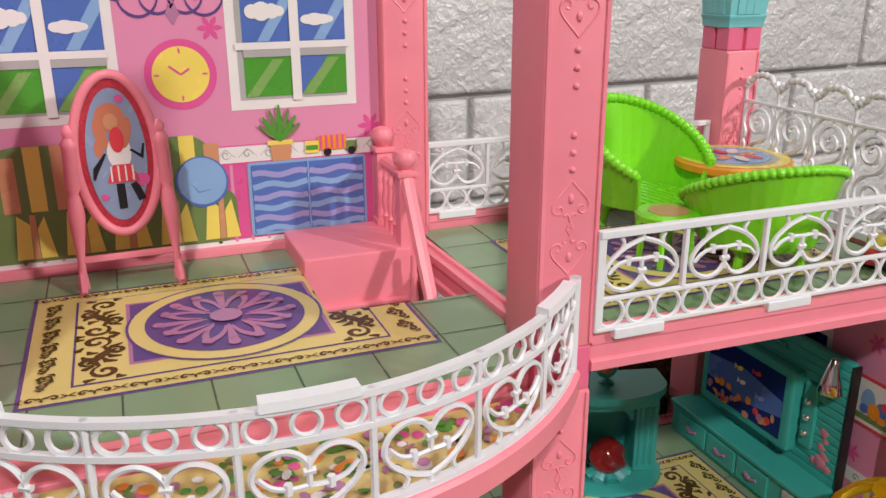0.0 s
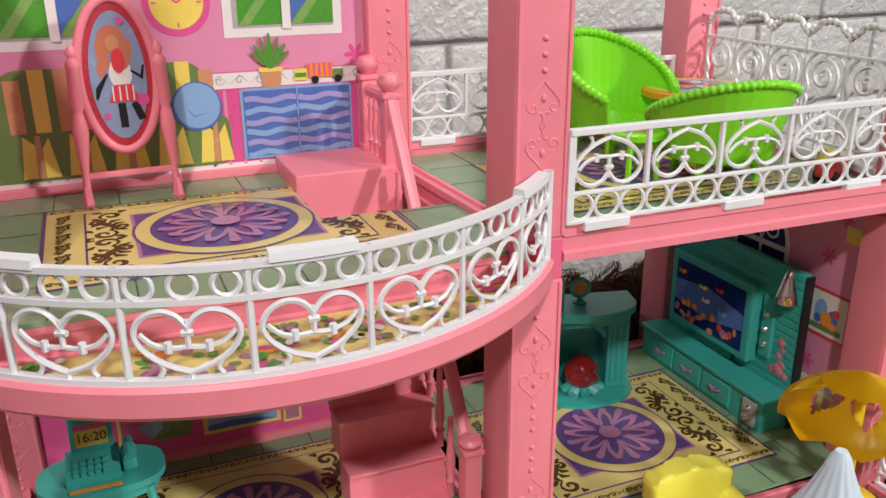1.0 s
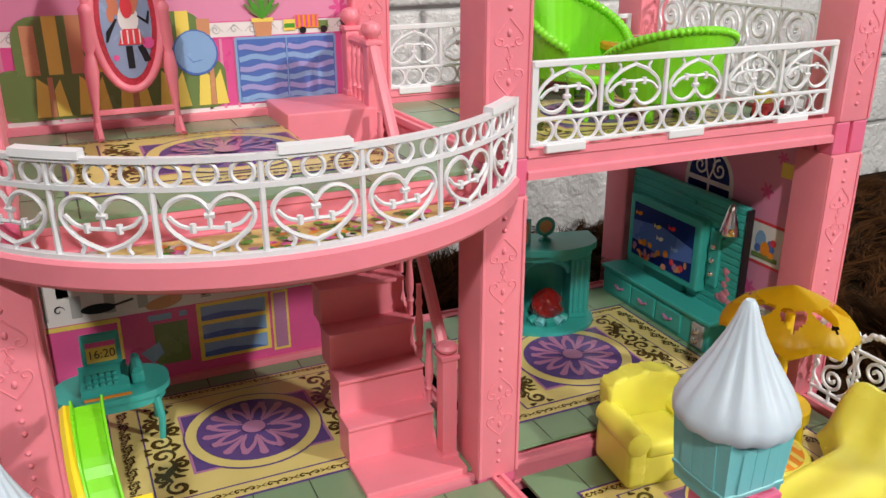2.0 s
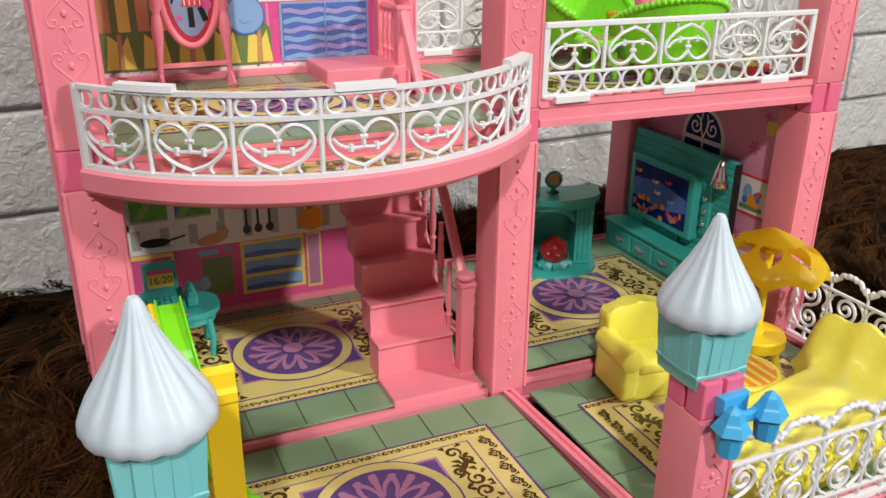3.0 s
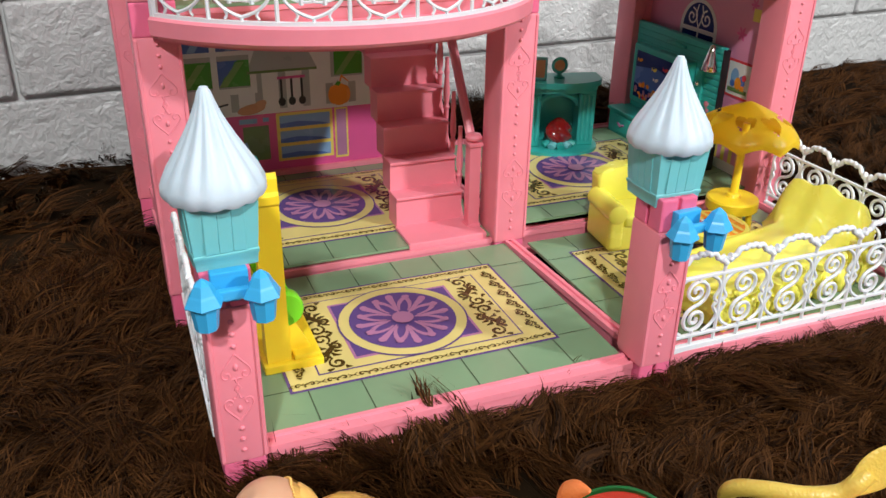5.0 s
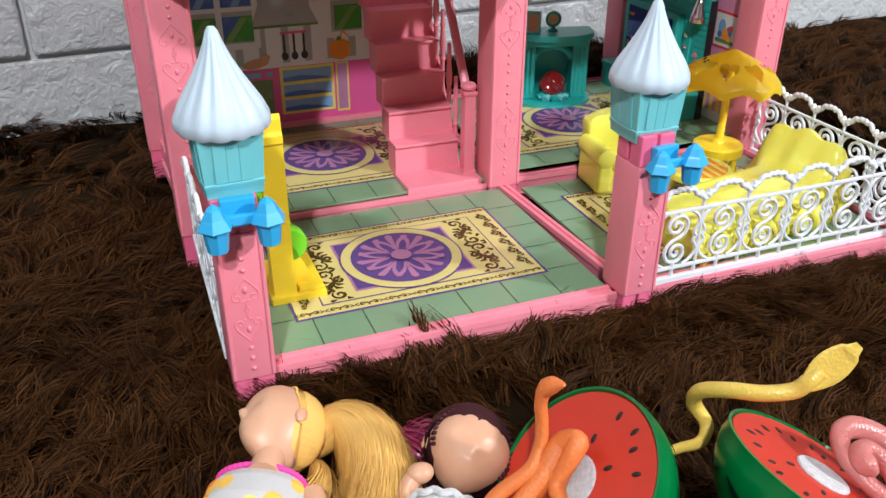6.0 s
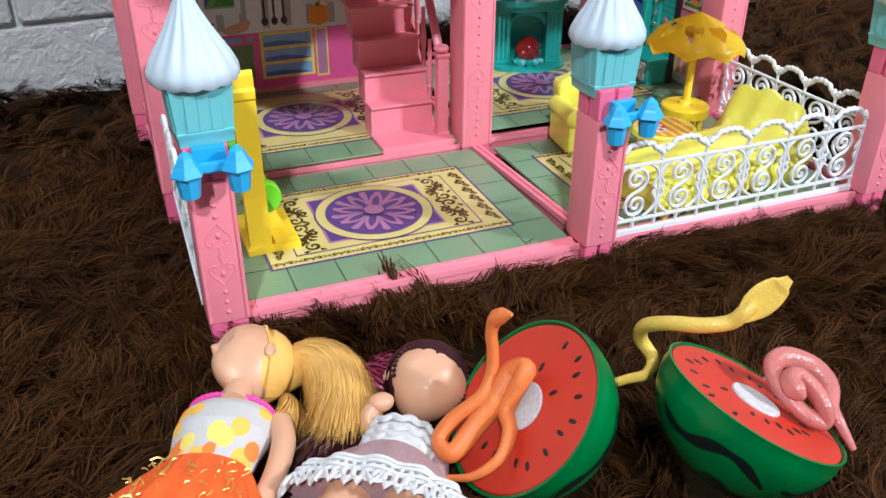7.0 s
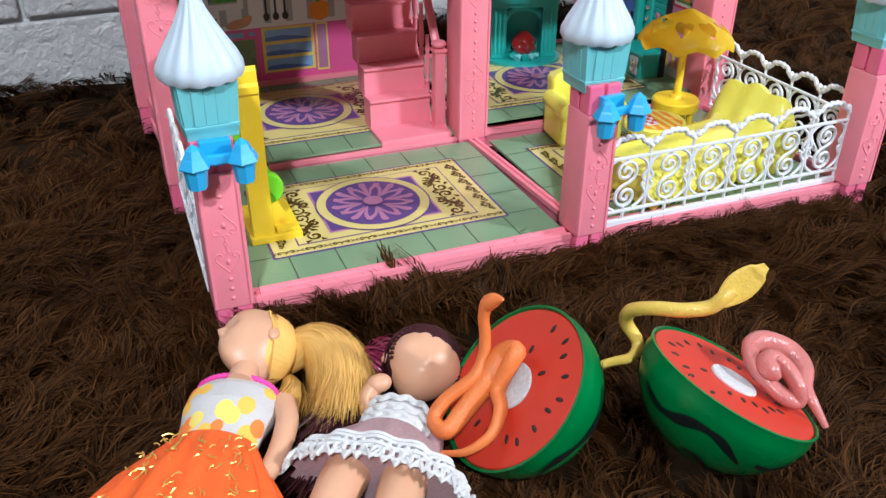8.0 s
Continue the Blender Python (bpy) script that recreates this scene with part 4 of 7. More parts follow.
# ---- staircase ----
def staircase():
    t = thing("staircase", "pink plastic toy staircase with turned balusters", "stairs", (0, 0, 0))
    x0, x1, n = 0.0625, 0.1090, 7
    for k in range(n):
        y, z = 0.2467 + 0.0116 * k, 0.0375 + 0.0184 * k
        bm = box(x0, x1 - 0.004, y + 0.0008, y + 0.0150, z - (0.0190 if k else 0.0200), z - 0.0012)
        box(x0 - 0.0006, x1 - 0.004, y - 0.0012, y + 0.0150, z - 0.0018, z, 0.0005, bm)
        part("step", bm, PINK, t)
    part("base", box(x0 - 0.001, x1 + 0.002, 0.2212, 0.2480, 0.0130, 0.0186, 0.0008), PINK, t)
    part("landing", box(x0 - 0.001, x1 - 0.002, 0.3180, 0.3610, 0.1380, 0.1690, 0.0008), PINK, t)
    # sloping string that carries the steps, open below
    part("string", prism([(0.2440, 0.0175), (0.2560, 0.0175), (0.3400, 0.1400), (0.3260, 0.1500)], x1 - 0.0045, x1 - 0.0030), PINK, t).matrix_basis = Matrix(((0, 0, 1, 0), (1, 0, 0, 0), (0, 1, 0, 0), (0, 0, 0, 1)))
    xr = x1 - 0.0020

    def newel(y, z0, z1, flat=1.0, name="newel_post"):
        w = 0.0036
        bm = box(xr - w, xr + w, y - w, y + w, z0, z1 - 0.008, 0.0005)
        box(xr - w * 1.25, xr + w * 1.25, y - w * 1.25, y + w * 1.25, z1 - 0.0095, z1 - 0.0072, 0.0005, bm)
        box(xr - w * 1.2, xr + w * 1.2, y - w * 1.2, y + w * 1.2, z0, z0 + 0.003, 0.0004, bm)
        join(bm, lathe([(0.0022, 0), (0.0028, 0.001), (0.0048, 0.0032), (0.0052, 0.0055), (0.0040, 0.0080), (0.0012, 0.0092)], 14), Matrix.Translation((xr, y, z1 - 0.0075)) @ Matrix.Diagonal((1, 1, flat, 1)))
        return smooth(part(name, bm, PINK, t), 35)

    newel(0.2360, 0.0170, 0.0790, 0.6)
    newel(0.3240, 0.1500, 0.2080)
    newel(0.3560, 0.1690, 0.2120)
    part("handrail", tube([(xr, 0.2370, 0.0680), (xr, 0.3240, 0.2010)], 0.0030, 8, flat=0.8), PINK, t)
    part("handrail", tube([(xr, 0.3240, 0.1985), (xr, 0.3560, 0.1985)], 0.0028, 8, flat=0.8), PINK, t)
    prof = [(0.0016, 0.0), (0.0016, 0.006), (0.0023, 0.007), (0.0013, 0.0085), (0.0021, 0.012), (0.0022, 0.016), (0.0014, 0.024), (0.0020, 0.026), (0.0014, 0.028), (0.0014, 0.034)]
    for k in range(7):
        y = 0.2540 + 0.0116 * k
        z = 0.0375 + 0.0184 * k
        bm = lathe(prof, 8)
        bm.transform(Matrix.Translation((xr - 0.001, y, z - 0.001)) @ Matrix.Diagonal((1, 1, 1.15, 1)))
        smooth(part("baluster", bm, PINK, t), 50)
    for y in (0.334, 0.341, 0.348):
        bm = lathe(prof, 8)
        bm.transform(Matrix.Translation((xr - 0.001, y, 0.1690)) @ Matrix.Diagonal((1, 1, 0.86, 1)))
        smooth(part("baluster", bm, PINK, t), 50)


staircase()


# ---- towers and lanterns on the front posts ----
def squared(profile, bm=None, round_=5):
    """A square body with soft corners from (half width, height) pairs."""
    bm = bm or bmesh.new()
    rings = []
    for r, z in profile:
        ring = []
        for k in range(4 * round_):
            a = 2 * math.pi * (k + 0.5) / (4 * round_)
            c, s = math.cos(a), math.sin(a)
            q = r / max(abs(c), abs(s)) * (0.965 if min(abs(c), abs(s)) > 0.55 else 1)
            ring.append(bm.verts.new((q * c, q * s, z)))
        rings.append(ring)
    for a, b in zip(rings, rings[1:]):
        for j in range(len(a)):
            bm.faces.new((a[j], a[(j + 1) % len(a)], b[(j + 1) % len(a)], b[j]))
    bm.faces.new(rings[0][::-1]), bm.faces.new(rings[-1])
    return bm


def tower(x, y, z, turn=0):
    t = thing("tower_top", "aqua plastic turret with white fluted onion roof on a post", "turret", (x, y, z), turn, "turrets")
    cup = smooth(part("turret", squared([(0.0104, 0), (0.0111, 0.0006), (0.0114, 0.0044), (0.0118, 0.0050), (0.0119, 0.0062), (0.0115, 0.0066), (0.0120, 0.0130), (0.0124, 0.0200), (0.0128, 0.0260)], None, 9), AQUA, t), 35)
    for f in range(4):
        for u in (-0.0048, 0.0, 0.0048):
            b = part("plank", box(u - 0.0023, u + 0.0023, -0.0003, 0.0010, 0.0068, 0.0250, 0.0002), AQUA, cup)
            b.matrix_basis = pose(0, 0, 0, 0, 0, 90 * f) @ pose(0, -0.01128, 0, 2.8)
    ribs = 14

    def wave(a, k):
        depth = (0.0, 0.0, 0.015, 0.035, 0.065, 0.08, 0.09, 0.085, 0.05, 0.02, 0.0)[min(k, 10)]
        return 1 - depth + depth * abs(math.cos(a * ribs / 2)) ** 1.5

    roof = lathe([(0.0150, 0.0246), (0.0178, 0.0248), (0.0192, 0.0270), (0.0190, 0.0300), (0.0168, 0.0342), (0.0132, 0.0396), (0.0095, 0.0454), (0.0061, 0.0515), (0.0036, 0.0572), (0.0025, 0.0605), (0.0014, 0.0622)], 96, wave=wave)
    for v in roof.verts:      # scalloped lower edge
        if v.co.z < 0.030:
            v.co.z -= 0.0008 * abs(math.cos(math.atan2(v.co.y, v.co.x) * ribs / 2)) - 0.0004
    smooth(part("roof", roof, ROOF, t, "white fluted onion roof"), 50).matrix_basis = Matrix.Diagonal((0.95, 0.95, 1.0, 1))
    return t


tower(-0.0590, 0.0850, 0.0965, 3)
tower(0.1315, 0.0870, 0.0920)
tower(0.3150, 0.0800, 0.0960)
tower(0.3020, 0.3680, 0.2500)
tower(0.3120, 0.2220, 0.2520)


def lantern(x, y, z, turn=0):
    t = thing("wall_lantern", "pair of sky blue plastic lanterns clipped to a pink post", "lantern", (x, y, z), turn, "lanterns")
    bm = box(-0.0066, 0.0066, -0.0030, 0.001, -0.0030, 0.0050, 0.0006)
    box(-0.0030, 0.0030, -0.0065, -0.0020, -0.0050, -0.0010, 0.0006, bm)
    box(-0.0105, 0.0105, -0.0085, -0.0058, -0.0035, 0.0005, 0.0006, bm)
    part("bracket", bm, BLUE, t)
    for s in (-1, 1):
        p = part("lamp_body", squared([(0.0034, -0.0120), (0.0037, -0.0118), (0.0046, -0.0035), (0.0050, -0.0020)], round_=2), BLUE, t)
        p.matrix_basis = pose(s * 0.0098, -0.0095, 0.0, 0, 0, 45 * 0 + 20)
        bm = lathe([(0.0066, -0.0026), (0.0070, -0.0020), (0.0052, 0.0012), (0.0046, 0.0020), (0.0030, 0.0052), (0.0006, 0.0072)], 6, wave=lambda a, k: 1.0)
        c = part("cap", bm, BLUE, t)
        c.matrix_basis = pose(s * 0.0098, -0.0095, 0.0, 0, 0, 15)
    return t


lantern(-0.0590, 0.0720, 0.0930)
lantern(0.1335, 0.0720, 0.0870, 8)


# ---- bedroom: standing mirror ----
def mirror():
    t = thing("standing_mirror", "pink plastic standing oval mirror with a printed sticker", "mirror", (-0.0035, 0.3400, UPPER))
    leg = [(0.0024, 0.0), (0.0016, 0.006), (0.0014, 0.012), (0.0022, 0.020), (0.0032, 0.030), (0.0024, 0.037), (0.0018, 0.0385), (0.0030, 0.041), (0.0029, 0.056), (0.0034, 0.0575), (0.0018, 0.060), (0.0026, 0.0622), (0.0012, 0.0648)]
    for s in (-1, 1):
        bm = lathe(leg, 10)
        smooth(part("post", bm, PINK, t), 50).matrix_basis = pose(s * 0.0182, 0, 0, 0, s * -2.0, 0)
        part("foot", tube([(s * 0.0182, -0.0100, 0.0012), (s * 0.0182, -0.002, 0.0065), (s * 0.0182, 0.002, 0.0065), (s * 0.0182, 0.010, 0.0012)], 0.0014, 6), PINK, t)
    part("crossbar", box(-0.0175, 0.0175, -0.0010, 0.0010, 0.0105, 0.0130, 0.0005), PINK, t)
    smooth(part("frame", tube([(0.0148 * math.cos(a), 0, 0.0520 + 0.0305 * math.sin(a)) for a in (2 * math.pi * k / 40 for k in range(40))], 0.0019, 8, closed=True), PINK, t), 60)
    back = part("glass", prism([(0.0142 * math.cos(a), 0.0298 * math.sin(a)) for a in (2 * math.pi * k / 40 for k in range(40))], -0.0006, 0.0004), mat("red glitter", (0.55, 0.03, 0.06), 0.35, grain=900, vary=0.4, bump=0.3), t)
    p = Print(0.0001)
    p.add(mat("print dusk blue", (0.26, 0.33, 0.50), 0.25, bump=0.02), 1, disc(0, 0, 0.0108, 0.0256, 36))
    auburn = mat("print auburn", (0.58, 0.20, 0.12), 0.25, bump=0.02)
    p.add(P_WHITE, 2, disc(0.001, 0.001, 0.0044, 0.0066, 16))
    p.add(auburn, 2, disc(-0.001, 0.0145, 0.0054, 0.0056, 18), disc(-0.0050, 0.0085, 0.0022, 0.0062, 12, 0.2), disc(0.0040, 0.0085, 0.0020, 0.0062, 12, -0.2), disc(-0.0062, 0.0030, 0.0016, 0.0036, 10))
    p.add(P_TAN, 3, disc(-0.0008, 0.0130, 0.0026, 0.0032, 14))
    p.add(P_RED, 4, disc(0.0006, 0.0060, 0.0026, 0.0050, 14), [(-0.0045, -0.0105), (0.0075, -0.0105), (0.0048, -0.0035), (-0.0018, -0.0035)])
    for q in range(4):
        p.add(P_WHITE, 5, rect(-0.0030 + q * 0.0026, -0.0100, -0.0024 + q * 0.0026, -0.0040))
    p.line(P_BLACK, 3, [(-0.004, 0.001), (-0.008, -0.005), (-0.009, -0.009)], 0.0022)
    p.line(P_BLACK, 3, [(0.005, 0.002), (0.009, -0.001), (0.010, 0.004)], 0.0022)
    p.line(P_BLACK, 3, [(0.0, -0.011), (0.0002, -0.021)], 0.0030, False)
    p.line(P_BLACK, 3, [(0.005, -0.011), (0.0075, -0.018)], 0.0030, False)
    p.add(P_HOT, 4, disc(0.0085, -0.010, 0.0026, None, 12), disc(0.003, 0.0215, 0.0016, None, 8), disc(-0.006, -0.016, 0.0014, None, 8))
    p.lay("sticker", Matrix(((1, 0, 0, 0), (0, 1, 0, 0), (0, 0, 1, 0.0006), (0, 0, 0, 1))), back)
    back.matrix_basis = pose(0, 0, 0.0520, 90, 0, 0)
    t.matrix_basis = pose(-0.0035, 0.3400, UPPER, 0, 0, 2)


mirror()


# ---- terrace: wicker chairs and table ----
def wicker_chair(x, y, turn, tall=1.0, z=UPPER):
    t = thing("wicker_chair", "glossy lime green plastic toy wicker armchair on the terrace", "chair", (x, y, z), turn, "wicker chairs")

    t.scale = (1, 1, tall)

    def wall_at(a, v, out):
        """The wrapped back: a from -1 to 1 round the seat, v up from the seat."""
        t_ = a * radians(128)
        top = 0.0150 + 0.0290 * max(0.0, math.cos(a * 1.42)) ** 1.3
        r = 0.0225 + 0.0075 * v + out
        return Vector((math.sin(t_) * r, math.cos(t_) * r * 0.95, 0.014 + top * v))

    bm = bmesh.new()
    n, m = 72, 8
    for out, flip in ((0.0, False), (0.0016, True)):
        g = [[bm.verts.new(wall_at(-1 + 2 * i / n, j / m, out + 0.0004 * abs(math.sin(i * math.pi / 3)))) for j in range(m + 1)] for i in range(n + 1)]
        for i in range(n):
            for j in range(m):
                q = (g[i][j], g[i + 1][j], g[i + 1][j + 1], g[i][j + 1])
                bm.faces.new(q[::-1] if flip else q)
    smooth(part("backrest", bm, LIME, t), 60)
    bm = bmesh.new()
    rim = [wall_at(-1 + 2 * i / 300, 1.0, 0.0008) for i in range(301)]
    tube(rim, 0.0026, 8, bm, taper=lambda s: 0.68 + 0.38 * abs(math.sin(s * 46 * math.pi)))
    tube([wall_at(-1, v / 6, 0.0008) for v in range(7)], 0.0018, 6, bm)
    tube([wall_at(1, v / 6, 0.0008) for v in range(7)], 0.0018, 6, bm)
    smooth(part("braided_rim", bm, LIME, t), 60)
    seat = part("seat", prism([(0.0215 * math.cos(a), 0.0205 * math.sin(a)) for a in (2 * math.pi * k / 32 for k in range(32))], 0.0130, 0.0165), LIME, t)
    for k in range(9):
        u = -0.0175 + k * 0.0044
        w = math.sqrt(max(0.0, 0.0200 ** 2 - u * u))
        part("slat", box(u - 0.0016, u + 0.0016, -w, w, 0.0162, 0.0175, 0.0005), LIME, seat)
    for a in (40, 140, 220, 320):
        part("leg", tube([(0.0165 * math.cos(radians(a)), 0.0165 * math.sin(radians(a)), 0.014), (0.019 * math.cos(radians(a)), 0.019 * math.sin(radians(a)), 0.0)], 0.0020, 8), LIME, t)
    return t


wicker_chair(0.2290, 0.3300, 12)
wicker_chair(0.2440, 0.2690, 170, 0.80)


def terrace_table():
    t = thing("terrace_table", "round orange toy table with a printed top on the terrace", "table", (0.2790, 0.3300, UPPER))
    part("tabletop", lathe([(0.0270, 0.0250), (0.0285, 0.0262), (0.0285, 0.0290), (0.0275, 0.0302)], 36), ORANGE, t)
    p = Print(0.00015)
    p.add(P_YEL, 1, disc(0, 0, 0.0270))
    p.add(P_GREY, 2, disc(0, 0, 0.0215))
    p.add(P_LSKY, 3, disc(0, 0, 0.0180))
    for k in range(7):
        a = k * 0.9
        p.add((P_TAN, P_WHITE, P_RED, P_LILAC)[k % 4], 4 + k % 3, disc(0.009 * math.cos(a), 0.009 * math.sin(a), 0.006, 0.003, 12, a))
    p.lay("printed_top", facing(0, 0, 0.0302, "up"), t)
    part("column", lathe([(0.0140, 0), (0.0140, 0.002), (0.0050, 0.006), (0.0045, 0.020), (0.0090, 0.0252)], 20), ORANGE, t)


terrace_table()
stool = thing("side_table", "small lime green plastic stool with a printed round top", "stool", (0.2070, 0.2800, UPPER), 0)
part("top", lathe([(0.0120, 0.019), (0.0135, 0.020), (0.0135, 0.0225), (0.0125, 0.0235)], 24), LIME, stool)
part("printed_disc", lathe([(0.0085, 0.0235), (0.0085, 0.0238)], 20), P_TAN, stool)
for k in range(4):
    a = radians(45 + 90 * k)
    part("leg", tube([(0.0095 * math.cos(a), 0.0095 * math.sin(a), 0.020), (0.011 * math.cos(a), 0.011 * math.sin(a), 0)], 0.0014, 6), LIME, stool)
toy = thing("toy_train", "small red and yellow toy on the terrace floor", "toy", (0.2905, 0.2450, UPPER), 20)
part("body", box(-0.010, 0.010, -0.004, 0.004, 0.002, 0.009, 0.0012), P_RED, toy)
part("cabin", box(-0.010, -0.003, -0.0038, 0.0038, 0.009, 0.015, 0.001), P_YEL, toy)
for s in (-0.006, 0.006):
    part("wheel", tube([(s, -0.0050, 0.0025), (s, 0.0050, 0.0025)], 0.0025, 10), P_BLACK, toy)


# ---- lounge: media wall and fireplace ----
def media_wall():
    t = thing("media_wall", "teal plastic toy television wall unit with chrome lamp", "tv unit")
    x0, x1, y0, y1 = 0.2965, 0.3000, 0.2545, 0.3560
    z0, z1 = LOUNGE, 0.1090
    body = part("panel", box(x0, x1, y0, y1, z0, z1, 0.0012), TEAL, t)
    for k in range(15):
        z = z0 + 0.020 + k * 0.0044
        part("groove_board", box(x0 - 0.0006, x0 + 0.001, y0 + 0.0008, y1 - 0.0008, z, z + 0.0036, 0.0005), TEAL, body)
    part("edge", box(x0 - 0.001, x1 + 0.0005, y0 - 0.0012, y0 + 0.0001, z0, z1 - 0.001, 0.0004), P_BLACK, body)
    part("cabinet", box(x0 - 0.0170, x0 + 0.001, y0 + 0.001, y1 + 0.002, z0, z0 + 0.0190, 0.0012), TEAL, t)
    part("cabinet_top", box(x0 - 0.0185, x0 + 0.001, y0 - 0.0005, y1 + 0.003, z0 + 0.0175, z0 + 0.0200, 0.0008), TEAL, t)
    for k in range(3):
        y = y0 + 0.024 + k * 0.0245
        part("drawer", box(x0 - 0.0182, x0 - 0.0165, y, y + 0.0225, z0 + 0.003, z0 + 0.0155, 0.0008), TEAL, t)
        part("drawer_motif", tube([(x0 - 0.0186, y + 0.007, z0 + 0.010), (x0 - 0.0190, y + 0.011, z0 + 0.0085), (x0 - 0.0186, y + 0.015, z0 + 0.010)], 0.0009, 5), P_LILAC, t)
    part("speaker", box(x0 - 0.0186, x0 - 0.0165, y0 + 0.0045, y0 + 0.0135, z0 + 0.002, z0 + 0.0160, 0.0006), P_GREY, t)
    for z in (0.0055, 0.0115):
        bm = bmesh.new()
        bmesh.ops.create_icosphere(bm, subdivisions=2, radius=0.0022, matrix=Matrix.Translation((x0 - 0.0184, y0 + 0.009, z0 + z)))
        smooth(part("gem", bm, CHROME, t), 60)
    tv = part("tv_frame", box(x0 - 0.0075, x0, y0 + 0.0260, y0 + 0.0930, 0.0500, 0.0940, 0.0016), TEAL, t)
    ya, yb, za, zb = y0 + 0.0310, y0 + 0.0880, 0.0545, 0.0895
    p = Print(0.0001)
    w, h = yb - ya, zb - za
    p.add(P_NAVY, 1, rect(0, 0, w, h))
    p.add(P_SKY, 2, [(0.0, h * 0.3), (w * 0.5, h * 0.2), (w, h * 0.35), (w, h * 0.6), (w * 0.5, h * 0.75), (0, h * 0.65)])
    rr = random.Random(3)
    for k in range(26):
        u, v = rr.uniform(0, w * 0.96), rr.uniform(0, 1) ** 2 * h * 0.30
        p.add(rr.choice((P_RED, P_TAN, P_LILAC, P_ORANGE)), 3 + k % 4, disc(u + 0.001, v + 0.0012, rr.uniform(0.001, 0.003), rr.uniform(0.001, 0.0022), 8, rr.uniform(0, 3)))
    for u, v, c in ((0.12, 0.82, P_ORANGE), (0.45, 0.72, P_YEL), (0.50, 0.52, P_WHITE), (0.68, 0.80, P_RED), (0.75, 0.45, P_LSKY)):
        p.add(c, 7, disc(u * w, v * h, 0.0024, 0.0013, 10, 0.4), [(u * w - 0.002, v * h), (u * w - 0.0042, v * h + 0.0016), (u * w - 0.0042, v * h - 0.0016)])
    p.lay("screen", facing(x0 - 0.0077, yb, za, "left"), tv, "printed undersea screen")
    part("keyboard", box(x0 - 0.0035, x0, y0 + 0.0420, y0 + 0.0800, 0.0435, 0.0490, 0.0006), mat("dark teal plastic", (0.02, 0.20, 0.18), 0.4), t)
    part("control_strip", box(x0 - 0.0025, x0, y0 + 0.0160, y0 + 0.0240, 0.0560, 0.0900, 0.0008), TEAL, t)
    for k in range(3):
        bm = bmesh.new()
        bmesh.ops.create_icosphere(bm, subdivisions=2, radius=0.0021, matrix=Matrix.Translation((x0 - 0.0028, y0 + 0.0200, 0.0635 + k * 0.0085)))
        smooth(part("knob", bm, CHROME, t), 60)
    lampc = lathe([(0.0056, 0), (0.0058, 0.0006), (0.0046, 0.006), (0.0030, 0.012), (0.0016, 0.0165), (0.0006, 0.0172)], 24)
    smooth(part("cone_lamp", lampc, CHROME, t, "chrome cone lamp"), 50).matrix_basis = pose(x0 - 0.0052, y0 + 0.0066, 0.0930)
    bm = bmesh.new()
    for k, (yy, zz, r) in enumerate(((0.0105, 0.052, 0.0042), (0.0085, 0.056, 0.0030), (0.0110, 0.060, 0.0028), (0.0090, 0.064, 0.0025), (0.0105, 0.068, 0.0030), (0.0080, 0.0715, 0.0016), (0.0130, 0.0715, 0.0016), (0.0060, 0.0505, 0.0030), (0.0145, 0.0510, 0.0030))):
        bmesh.ops.create_icosphere(bm, subdivisions=2, radius=r, matrix=Matrix.Translation((x0, y0 + yy, zz)) @ Matrix.Diagonal((0.35, 1, 1, 1)))
    smooth(part("pink_motif", bm, mat("dusty pink paint", (0.62, 0.22, 0.30), 0.5), t), 60)
    part("top_motif", tube([(x0 - 0.001, y0 + 0.040, 0.1010), (x0 - 0.002, y0 + 0.050, 0.1025), (x0 - 0.001, y0 + 0.062, 0.1010)], 0.0012, 6), TEAL, t)


media_wall()


